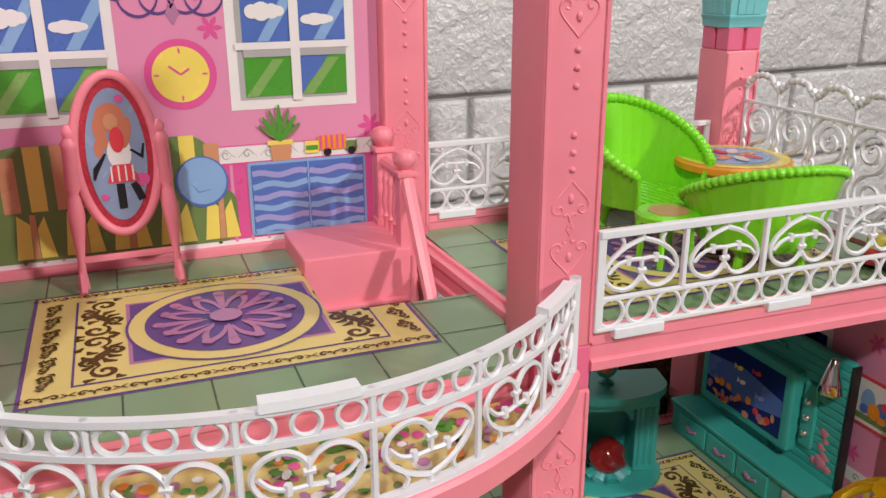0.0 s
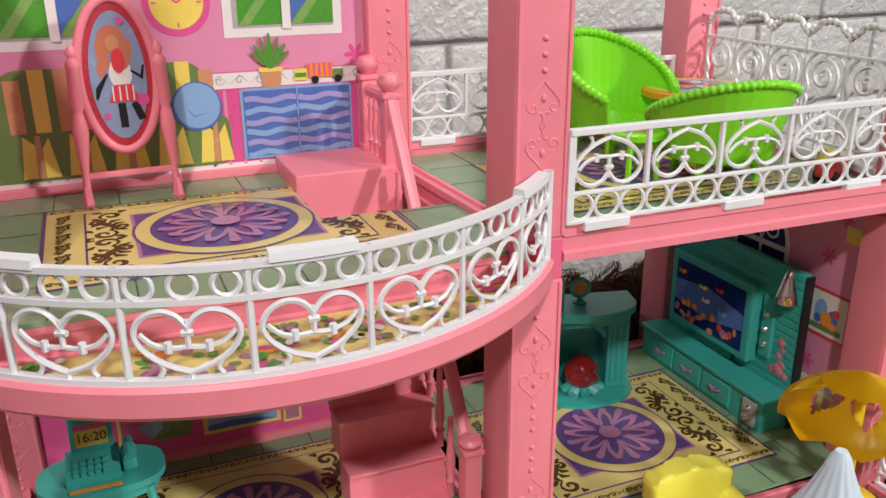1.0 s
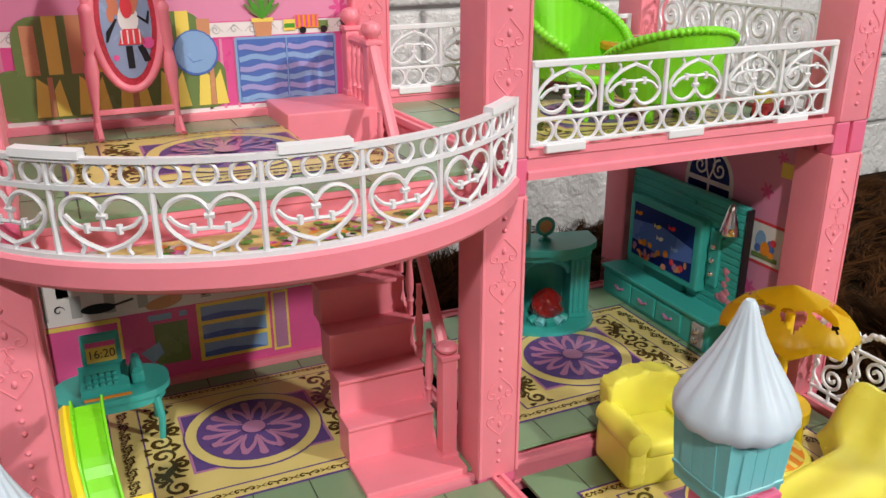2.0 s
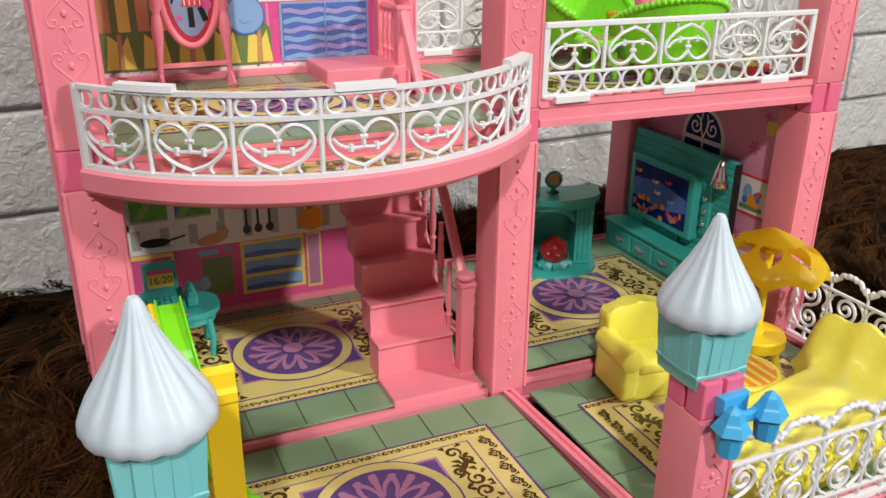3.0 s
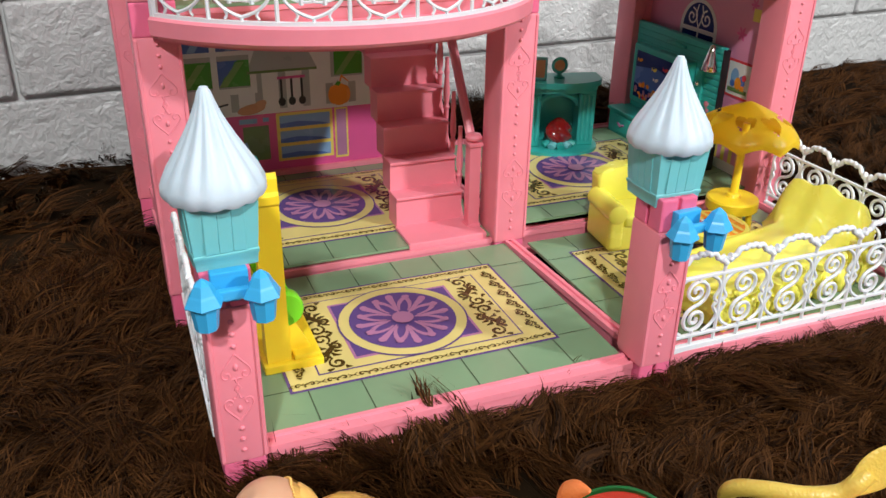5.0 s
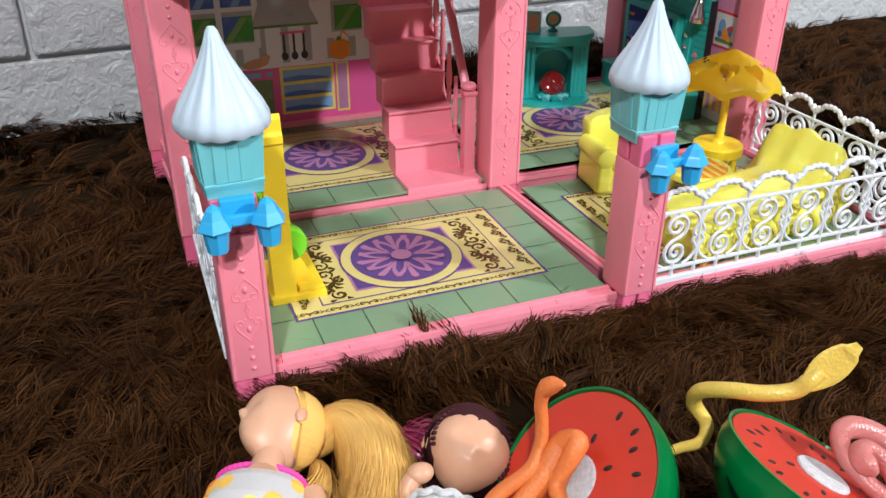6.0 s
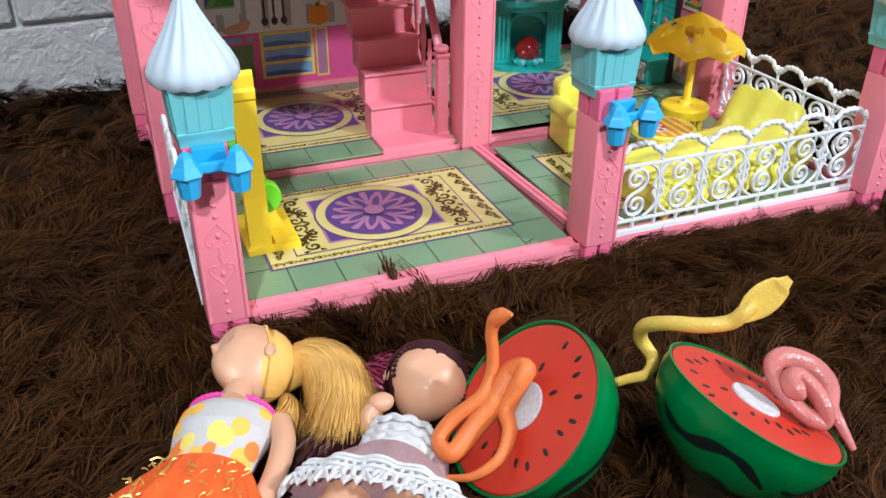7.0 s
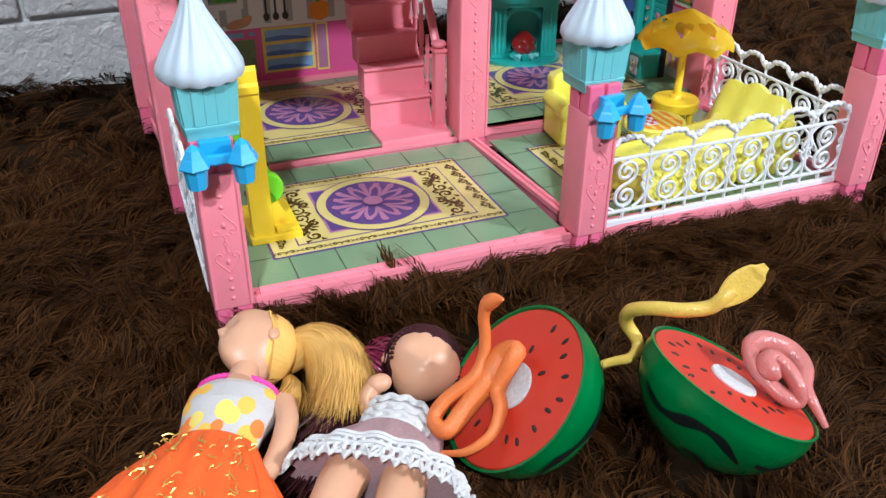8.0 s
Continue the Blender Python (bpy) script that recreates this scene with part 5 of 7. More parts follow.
def fireplace():
    t = thing("fireplace", "teal plastic toy fireplace with a glowing red ember", "fireplace", (0.2180, 0.3330, LOUNGE), -14)

    t.scale = (1.0, 1.0, 0.9)

    def half(r, d, z0, z1, n=20):
        return prism([(r * math.cos(a), -d * math.sin(a)) for a in (math.pi * k / n for k in range(n + 1))] + [(-r, 0.014), (r, 0.014)], z0, z1)

    part("hearth", half(0.0310, 0.0240, 0, 0.0035), TEAL, t)
    part("mantel", half(0.0310, 0.0170, 0.0545, 0.0590), TEAL, t)
    part("mantel_moulding", half(0.0285, 0.0145, 0.0500, 0.0545), TEAL, t)
    bm = box(-0.0260, 0.0260, 0.0090, 0.0140, 0.0035, 0.0500, 0.0006)
    part("back_panel", bm, TEAL, t)
    for s in (-1, 1):
        bm = box(s * 0.0205 - 0.0062, s * 0.0205 + 0.0062, -0.0060, 0.0100, 0.0035, 0.0500, 0.0012)
        pl = part("pillar", bm, TEAL, t)
        for k in (-1, 0, 1):
            part("flute", tube([(s * 0.0205 + k * 0.0034, -0.0060, 0.008), (s * 0.0205 + k * 0.0034, -0.0060, 0.046)], 0.0011, 6), TEAL, pl)
    arch = [(0.0150 * math.cos(a), 0, 0.0360 + 0.0105 * math.sin(a)) for a in (math.pi * k / 14 for k in range(15))]
    part("arch", tube(arch, 0.0030, 8), TEAL, t)
    for k in range(5):
        a = radians(-160 + k * 35)
        part("log", tube([(0.004 * math.cos(a), -0.005 + 0.004 * math.sin(a), 0.0085), (0.0125 * math.cos(a), -0.005 + 0.011 * math.sin(a), 0.0055)], 0.0030, 8), AQUA if k % 2 else TEAL, t)
    fl_ = bmesh.new()
    bmesh.ops.create_icosphere(fl_, subdivisions=4, radius=0.0105)
    for v in fl_.verts:
        f_ = 1 + 0.12 * math.sin(v.co.z * 500 + 4 * math.atan2(v.co.y, v.co.x)) * (1 - abs(v.co.z) / 0.012)
        v.co = (v.co.x * f_ * (0.95 - v.co.z * 26), v.co.y * f_ * 0.9 * (0.95 - v.co.z * 26), v.co.z * 1.05 + 0.0170)
    e = smooth(part("ember", fl_, mat("red clear plastic", (0.24, 0.010, 0.010), 0.08, coat=0.8, grain=200, vary=0.3), t), 60)
    e.location = (0.0, -0.006, 0)


fireplace()
fc = thing("mantel_clock", "small teal toy clock on the mantel", "clock", (0.2180, 0.3350, LOUNGE + 0.0531), -14)
fc.scale = (0.75, 0.75, 0.75)
part("case", lathe([(0.0050, 0), (0.0058, 0.001), (0.0020, 0.003), (0.0020, 0.005)], 14), TEAL, fc)
part("dial_case", tube([(0.0066 * math.cos(a), 0, 0.0115 + 0.0066 * math.sin(a)) for a in (2 * math.pi * k / 20 for k in range(20))], 0.0016, 6, closed=True), TEAL, fc)
part("dial", lathe([(0.0062, -0.0004), (0.0062, 0.0004)], 20), P_TAN, fc).matrix_basis = pose(0, 0, 0.0115, 90)
pf = thing("photo_frame", "small teal toy photo frame on the mantel", "frame", (0.2005, 0.3330, LOUNGE + 0.0531), -25)
part("frame", box(-0.0055, 0.0055, -0.001, 0.001, 0, 0.0165, 0.0008), AQUA, pf)
part("photo", box(-0.0038, 0.0038, -0.0014, -0.0008, 0.002, 0.0145), P_TAN, pf)


# ---- kitchen: table with telephone ----
def kitchen_table():
    t = thing("kitchen_table", "teal plastic oval toy table by the kitchen wall", "table", (-0.0330, 0.3180, INNER))
    n = 36
    outline = [(0.0265 * math.copysign(abs(math.cos(a)) ** 0.75, math.cos(a)), 0.0170 * math.copysign(abs(math.sin(a)) ** 0.75, math.sin(a))) for a in (2 * math.pi * k / n for k in range(n))]
    part("tabletop", prism(outline, 0.0265, 0.0295), TEAL, t)
    part("apron", prism([(x * 0.90, y * 0.88) for x, y in outline], 0.0215, 0.0266), TEAL, t)
    for sx in (-1, 1):
        for sy in (-1, 1):
            part("leg", tube([(sx * 0.0185, sy * 0.0105, 0.024), (sx * 0.0200, sy * 0.0115, 0.012), (sx * 0.0190, sy * 0.0110, 0.0)], 0.0019, 8, taper=lambda s: 1.15 - 0.4 * s), TEAL, t)
    part("orange_inlay", box(-0.0130, 0.0080, -0.0142, -0.0120, 0.0294, 0.0300, 0.0002), P_ORANGE, t)


kitchen_table()


def register():
    t = thing("toy_cash_register", "teal plastic toy till with a yellow display", "till", (-0.0345, 0.3205, INNER + 0.0295), 0)
    bm = prism([(-0.011, 0.0), (0.003, 0.0), (0.006, 0.005), (0.006, 0.0075), (-0.011, 0.0025)], -0.0125, 0.0095)
    b = part("body", bm, TEAL, t)
    b.matrix_basis = Matrix(((0, 0, 1, 0), (1, 0, 0, 0), (0, 1, 0, 0), (0, 0, 0, 1)))
    head = part("screen_head", box(-0.0100, 0.0080, -0.0018, 0.0018, 0.0045, 0.0225, 0.0012), TEAL, t)
    head.matrix_basis = pose(0, 0.0055, 0, -12)
    p = Print(0.0001)
    p.add(P_YEL, 1, rect(-0.0078, 0.0085, 0.0058, 0.0185))
    p.add(P_HOT, 2, rect(-0.0078, 0.0160, 0.0058, 0.0185))
    p.lay("display", facing(0, -0.0019, 0, "front"), head)
    txt = bpy.data.curves.new("digits", "FONT")
    txt.body, txt.size, txt.align_x, txt.extrude = "16:20", 0.0058, "CENTER", 0.00005
    txt.materials.append(P_BLACK)
    digits = new("digits", txt)
    digits.parent = head
    digits.matrix_basis = pose(-0.001, -0.0021, 0.0105, 90)
    for r in range(3):
        for k in range(5):
            part("key", box(-0.0095 + k * 0.0030, -0.0073 + k * 0.0030, -0.0095 + r * 0.0033, -0.0073 + r * 0.0033, 0.0030 + r * 0.001, 0.0044 + r * 0.001, 0.0003), TEAL, t)
    part("telephone", box(0.0105, 0.0165, -0.0080, 0.0060, 0.0, 0.0065, 0.0015), TEAL, t)
    part("handset", tube([(0.0135, -0.0085, 0.0075), (0.0135, -0.002, 0.0092), (0.0135, 0.006, 0.0078)], 0.0022, 8), TEAL, t)


register()


# ---- garden: slide, armchair, sofa, parasol, table ----
def slide():
    t = thing("slide", "warm yellow plastic toy slide with a lime green chute", "slide", (-0.0395, 0.1360, FRONT))
    side = [(-0.006, 0.0), (0.006, 0.0), (0.0035, 0.030), (0.0025, 0.080), (0.0040, 0.0815), (0.0040, 0.0850), (0.0020, 0.0865), (0.0015, 0.0920), (-0.0005, 0.0945), (-0.0020, 0.0920), (-0.0025, 0.0865), (-0.0042, 0.0850), (-0.0042, 0.0815), (-0.0028, 0.080), (-0.0030, 0.030)]
    turn_ = Matrix(((0, 0, 1, 0), (1, 0, 0, 0), (0, 1, 0, 0), (0, 0, 0, 1)))
    part("upright", prism(side, 0.0, 0.0110), GOLD, t).matrix_basis = turn_
    part("back_upright", prism([(u + 0.058, v * 0.95) for u, v in side if v < 0.082], -0.0080, 0.0010), GOLD, t).matrix_basis = turn_
    pts = spline_pts([(-0.0030, 0.062, 0.0900), (-0.0030, 0.050, 0.0865), (-0.0020, 0.032, 0.0760), (0.0020, 0.014, 0.0500), (0.0085, 0.007, 0.0310), (0.0115, 0.006, 0.0200)])
    bm, rows = bmesh.new(), []
    for x, y, z in pts:
        rows.append([bm.verts.new((x + u, y, z + w)) for u, w in ((-0.0052, 0.004), (-0.0045, 0.004), (-0.0040, 0.0012), (0.0040, 0.0012), (0.0045, 0.004), (0.0052, 0.004), (0.0052, -0.001), (-0.0052, -0.001))])
    for a, b in zip(rows, rows[1:]):
        for j in range(8):
            bm.faces.new((a[j], a[(j + 1) % 8], b[(j + 1) % 8], b[j]))
    bm.faces.new(rows[0]), bm.faces.new(rows[-1][::-1])
    part("chute", bm, LIME, t)
    part("chute_edge", tube([(x - 0.0066, y, z + 0.001) for x, y, z in pts], 0.0022, 6), GOLD, t)
    smooth(part("chute_end", lathe([(0.0080, 0.0), (0.0088, 0.0010), (0.0088, 0.0060), (0.0080, 0.0070)], 20), LIME, t), 40).matrix_basis = pose(0.0105, 0.006, 0.0275, 90, 0, 0)
    bm = box(-0.002, 0.0255, -0.0085, 0.0330, 0.0, 0.0042, 0.0008)
    part("foot", bm, GOLD, t)
    part("foot_step", box(0.0120, 0.0245, -0.0070, 0.0300, 0.0040, 0.0066, 0.0010), GOLD, t)
    part("brace", prism([(0.0, 0.0), (0.0120, 0.0), (0.0, 0.026)], -0.003, 0.0), GOLD, t).matrix_basis = Matrix(((1, 0, 0, 0.0105), (0, 0, 1, 0.002), (0, 1, 0, 0.004), (0, 0, 0, 1)))


slide()


def puffy(parts, name, material, parent, level=2, r=0.004):
    """Soft boxes joined into one mesh, with wide rounded edges."""
    bm = bmesh.new()
    for b in parts:
        box(*b, min(r, *(0.45 * abs(b[k + 1] - b[k]) for k in (0, 2, 4))), bm, seg=4)
    return smooth(part(name, bm, material, parent), 50)


def armchair():
    t = thing("toy_armchair", "shiny lemon yellow plastic toy armchair on the front floor", "armchair", (0.1950, 0.1970, FRONT), -6)
    puffy([(-0.0200, 0.0200, -0.0170, 0.0170, 0, 0.0170)], "base", YELLOW, t, r=0.003)
    puffy([(-0.0130, 0.0130, -0.0180, 0.0090, 0.0150, 0.0235)], "cushion", YELLOW, t)
    bm = bmesh.new()
    n = 14
    for y0, y1 in ((0.0075, 0.0180),):
        outline = []
        for k in range(n + 1):
            u = -1 + 2 * k / n
            outline.append((u * 0.0198, 0.0400 + 0.0050 * (1 - u * u) + 0.0004 * math.cos(u * 9.4)))
        outline = [(-0.0175, 0.012), (-0.0182, 0.030)] + outline + [(0.0182, 0.030), (0.0175, 0.012)]
        prism(outline, -y1, -y0, bm)
    bm.transform(Matrix(((1, 0, 0, 0), (0, 0, -1, 0), (0, 1, 0, 0), (0, 0, 0, 1))))
    bmesh.ops.bevel(bm, geom=bm.edges[:], offset=0.0025, segments=3, profile=0.6, affect="EDGES")
    smooth(part("backrest", bm, YELLOW, t), 50)
    for s in (-1, 1):
        xs = sorted((s * 0.0125, s * 0.0225))
        puffy([(*xs, -0.0185, 0.0120, 0.0020, 0.0240)], "armrest", YELLOW, t, r=0.003)
        smooth(part("arm_roll", tube([(s * 0.0178, -0.0196, 0.0250), (s * 0.0178, -0.0188, 0.0250), (s * 0.0178, 0.011, 0.0260)], 0.0060, 14, taper=lambda q: 0.8 if q == 0 else 1.0), YELLOW, t), 50)


armchair()


def sofa():
    t = thing("toy_sofa", "shiny lemon yellow plastic toy chaise sofa behind the fence", "sofa", (0.2340, 0.1225, FRONT), 8)
    puffy([(-0.0640, 0.0520, -0.0235, 0.0200, 0, 0.0190)], "base", YELLOW, t, r=0.005)
    bm, n, m = bmesh.new(), 40, 24     # one smooth seat that sweeps up into the headrest
    rows = []
    for i in range(n + 1):
        q = i / n
        x = -0.0650 + 0.1270 * q
        rise = 0.0205 + 0.0200 * (1 / (1 + math.exp(-(q - 0.915) * 60))) + 0.004 * q
        crest = max(0.0, min(1.0, (q - 0.74) * 7))
        row = []
        for j in range(m + 1):
            v = -1 + 2 * j / m
            y = v * (0.0240 + 0.0040 * crest) - 0.0015 + 0.0110 * crest
            top = rise + 0.0012 * math.cos(v * 5.0) - crest * 0.0035 * abs(v) ** 5 + 0.0012 * crest * math.cos(v * 9.4) - 0.0050 * max(0.0, q - 0.95) / 0.05
            row.append(bm.verts.new((x, y, top - 0.0060 * max(0, abs(v) - 0.86) / 0.14)))
        low_a, low_b = bm.verts.new((x, -0.0255 - 0.0015, 0.010)), bm.verts.new((x, 0.0245 + 0.0180 * crest, 0.010))
        rows.append([low_a] + row + [low_b])
    for a, b in zip(rows, rows[1:]):
        for j in range(len(a) - 1):
            bm.faces.new((a[j], a[j + 1], b[j + 1], b[j]))
    bm.faces.new(rows[0]), bm.faces.new(rows[-1][::-1])
    for a in (rows[0], rows[-1]):
        bm.faces.ensure_lookup_table()
    bmesh.ops.bevel(bm, geom=[e for e in bm.edges if e.is_manifold and e.calc_face_angle(0) > 0.9], offset=0.0022, segments=3, profile=0.6, affect="EDGES")
    smooth(part("seat", bm, YELLOW, t), 60)
    for k in range(12):     # wavy upright folds of the front
        x, top = -0.0600 + k * 0.0100, 0.0185 + 0.014 * max(0.0, k - 8.5) / 2.5
        fold = [(x + 0.0019 * math.sin(q * 0.95 + k), -0.0262 - 0.0012 * math.sin(q * 0.8), 0.0015 + (top - 0.0015) * q / 8) for q in range(9)]
        smooth(part("channel", tube(fold, 0.0042, 10, taper=lambda q: 0.7 + 0.3 * math.sin(math.pi * min(1, q + 0.15))), YELLOW, t), 60)


sofa()


def parasol():
    t = thing("parasol", "warm yellow plastic toy parasol with heart cut-outs", "parasol", (0.2640, 0.1880, FRONT))
    lean = pose(0, 0, 0, -2.5, 3.0)
    part("base", lathe([(0.0146, 0.0140), (0.0160, 0.0148), (0.0160, 0.0205), (0.0150, 0.0215), (0.0050, 0.0220), (0.0040, 0.0240)], 32), GOLD, t)
    smooth(t.children[0], 40)
    for k in range(4):
        a = radians(20 + k * 90)
        part("leg", tube([(0.0125 * math.cos(a), 0.0125 * math.sin(a), 0.0150), (0.0138 * math.cos(a), 0.0138 * math.sin(a), 0.0)], 0.0019, 8), GOLD, t)
    smooth(part("pole", lathe([(0.0026, 0.0205), (0.0022, 0.068)], 12), GOLD, t), 50).matrix_basis = lean
    n = 192
    bm, rings = bmesh.new(), []
    prof = [(0.0005, 0.0815), (0.0020, 0.0811)]
    for k in range(1, 25):
        q = k / 24
        prof.append((0.0020 + 0.0318 * q, 0.0811 - 0.0120 * q - 0.0050 * q ** 5))
    prof += [(0.0345, 0.0628), (0.0346, 0.0612), (0.0342, 0.0598)]
    for k, (r, z) in enumerate(prof):
        ring = []
        for j in range(n):
            a = 2 * math.pi * j / n
            dip = abs(math.sin(a * 4))
            ring.append(bm.verts.new((r * (1 - 0.03 * (k > 3) * dip ** 2) * math.cos(a), r * (1 - 0.03 * (k > 3) * dip ** 2) * math.sin(a), z - (0.0042 * (1 - dip) ** 0.8 * max(0, (k - 20) / 8) if k > 20 else 0))))
        rings.append(ring)

    def hole(j, k):
        """Heart-shaped openings round the slope of the canopy."""
        r = prof[min(k, len(prof) - 1)][0]
        step = 2 * math.pi / 8
        a = (2 * math.pi * (j + 0.5) / n + step / 2) % step - step / 2
        u, v = a * r / 0.0056, (0.0240 - r) / 0.0056
        return (u * u + v * v - 1) ** 3 - u * u * v ** 3 < 0

    for k in range(len(prof) - 1):
        for j in range(n):
            if not hole(j, k):
                bm.faces.new((rings[k][j], rings[k][(j + 1) % n], rings[k + 1][(j + 1) % n], rings[k + 1][j]))
    bmesh.ops.solidify(bm, geom=bm.faces[:], thickness=0.0010)
    smooth(part("canopy", bm, GOLD, t), 45).matrix_basis = lean @ Matrix.Diagonal((0.92, 0.92, 1.0, 1))


parasol()


def garden_table():
    t = thing("garden_table", "round yellow plastic toy table with an orange striped top", "table", (0.2285, 0.1600, FRONT))
    smooth(part("tabletop", lathe([(0.0185, 0.0150), (0.0200, 0.0160), (0.0200, 0.0195), (0.0190, 0.0205)], 36), YELLOW, t), 40)
    p = Print(0.00012)
    p.add(P_ORANGE, 1, disc(0, 0, 0.0172))
    for k in range(6):
        u = -0.0150 + k * 0.0060
        w = math.sqrt(max(0, 0.0168 ** 2 - u * u))
        p.add(P_YEL, 2, rect(u - 0.0013, -w, u + 0.0013, w))
    p.add(P_WHITE, 3, [(-0.015, -0.006), (-0.003, -0.008), (0.0, 0.006), (-0.012, 0.008)])
    for i in range(4):
        for j in range(4):
            if (i + j) % 2 == 0:
                u, v = -0.0135 + i * 0.0030 + j * 0.0007, -0.0062 + j * 0.0034
                p.add(P_RED, 4, rect(u, v, u + 0.003, v + 0.0034))
    p.lay("printed_top", facing(0, 0, 0.0205, "up"), t)
    for k in range(4):
        a = radians(45 + k * 90)
        part("leg", tube([(0.013 * math.cos(a), 0.013 * math.sin(a), 0.0155), (0.0155 * math.cos(a), 0.0155 * math.sin(a), 0.0)], 0.0022, 8), YELLOW, t)


garden_table()


# ---- on the rug: melon halves, snakes and dolls ----
RIND = mat("melon rind green", (0.007, 0.16, 0.036), 0.28, grain=40, vary=0.25)
FLESH = mat("melon flesh red", (0.58, 0.036, 0.015), 0.45, grain=70, vary=0.1)
SEED = mat("dark seed", (0.02, 0.012, 0.01), 0.4, bump=0.0)
STRIPE = mat("dark rind stripe", (0.006, 0.010, 0.010), 0.35)


def melon(x, y, z, R, normal, spin, label):
    t = thing("toy_watermelon", label, "toy fruit", group="melon halves")
    q = Vector(normal).to_track_quat("Z", "Y").to_matrix().to_4x4()
    t.matrix_basis = Matrix.Translation((x, y, z)) @ q @ pose(0, 0, 0, 0, 0, spin)
    prof = [(R * math.cos(a) + (0.0005 if a > 0.1 else 0), -R * 0.96 * math.sin(a)) for a in (math.pi / 2 * k / 14 for k in range(14, -1, -1))]
    prof = [(max(r, 0.0004), h) for r, h in prof] + [(R * 1.012, 0.0012), (R * 0.985, 0.0014), (R * 0.965, -0.0004)]
    smooth(part("rind", lathe(prof, 56), RIND, t), 40)
    smooth(part("flesh", lathe([(R * 0.97, -0.0040), (R * 0.968, 0.0002), (R * 0.955, 0.0008)], 48), FLESH, t), 30)
    rr = random.Random(int(R * 1e6) + int(spin))
    for k in range(8):      # wavy dark stripes round the rind
        a0, e0 = 2 * math.pi * k / 4 + (0.75 if k >= 4 else 0.0), 0.32 if k < 4 else 0.82
        bm, rows, m = bmesh.new(), [], 26
        for i in range(m + 1):
            q = i / m
            a = a0 + (1.40 if k < 4 else 1.3) * q
            e = e0 + 0.10 * math.sin(q * 7 + k) + 0.10 * q
            h = (0.012 + 0.068 * math.sin(math.pi * q) ** 0.7 * (0.7 + 0.3 * math.sin(q * 17 + k)))
            rows.append([bm.verts.new(((R + 0.0010) * math.cos(e + d * h) * math.cos(a), (R + 0.0010) * math.cos(e + d * h) * math.sin(a), -(R * 0.96 + 0.0010) * math.sin(e + d * h))) for d in (-1, -0.4, 0.4, 1)])
        for a, b in zip(rows, rows[1:]):
            for j in range(3):
                bm.faces.new((a[j], a[j + 1], b[j + 1], b[j]))
        smooth(part("rind_stripe", bm, STRIPE, t), 60)
    for k in range(22):
        a, r = 2.4 * k, R * (0.42 + 0.40 * ((k * 0.37) % 1))
        bm = bmesh.new()
        bmesh.ops.create_icosphere(bm, subdivisions=2, radius=0.0011, matrix=Matrix.Translation((r * math.cos(a), r * math.sin(a), 0.0009)) @ Matrix.Rotation(a, 4, "Z") @ Matrix.Diagonal((1.7, 0.8, 0.4, 1)))
        part("seed", bm, SEED, t)
    part("hook_patch", lathe([(0.0092, 0.0004), (0.0094, 0.0012), (0.0090, 0.0018)], 24), mat("white felt", (0.72, 0.70, 0.72), 0.9, grain=700, vary=0.25, bump=0.5), t)
    return t


melon(0.0240, -0.0490, 0.0335, 0.0330, (-0.72, 0.06, 0.69), 62, "half toy watermelon with red flesh lying tilted on the rug")
melon(0.1010, -0.0770, 0.0335, 0.0340, (0.46, -0.02, 0.88), 80, "half toy watermelon with a felt patch lying on the rug")


def snake(name, pts, r, material, label, hood=None, thin=None):
    def girth(s):
        k = 0.30 + 0.70 * min(1, s * 4.5)
        if s > 0.965:
            k *= max(0.22, 1 - (s - 0.965) * 22)
        return k * (hood(s) if hood else 1)
    bm = tube(spline_pts(pts, 8), r, 12, taper=girth, flat=thin or (lambda q: 0.85))
    return tagged(smooth(part(name, bm, material), 60), label, "toy snake")


def scaled(name, colour, rough, trans=0.0):
    m = mat(name, colour, rough, grain=90, vary=0.14, bump=0.0, sub=0.15, trans=trans)
    n, l = m.node_tree.nodes, m.node_tree.links
    v = n.new("ShaderNodeTexVoronoi")
    c = n.new("ShaderNodeTexCoord")
    b = n.new("ShaderNodeBump")
    v.inputs["Scale"].default_value = 950
    b.inputs["Strength"].default_value, b.inputs["Distance"].default_value = 0.3, 0.0005
    l.new(c.outputs["Object"], v.inputs["Vector"])
    l.new(v.outputs["Distance"], b.inputs["Height"])
    l.new(b.outputs[0], n["Principled BSDF"].inputs["Normal"])
    return m


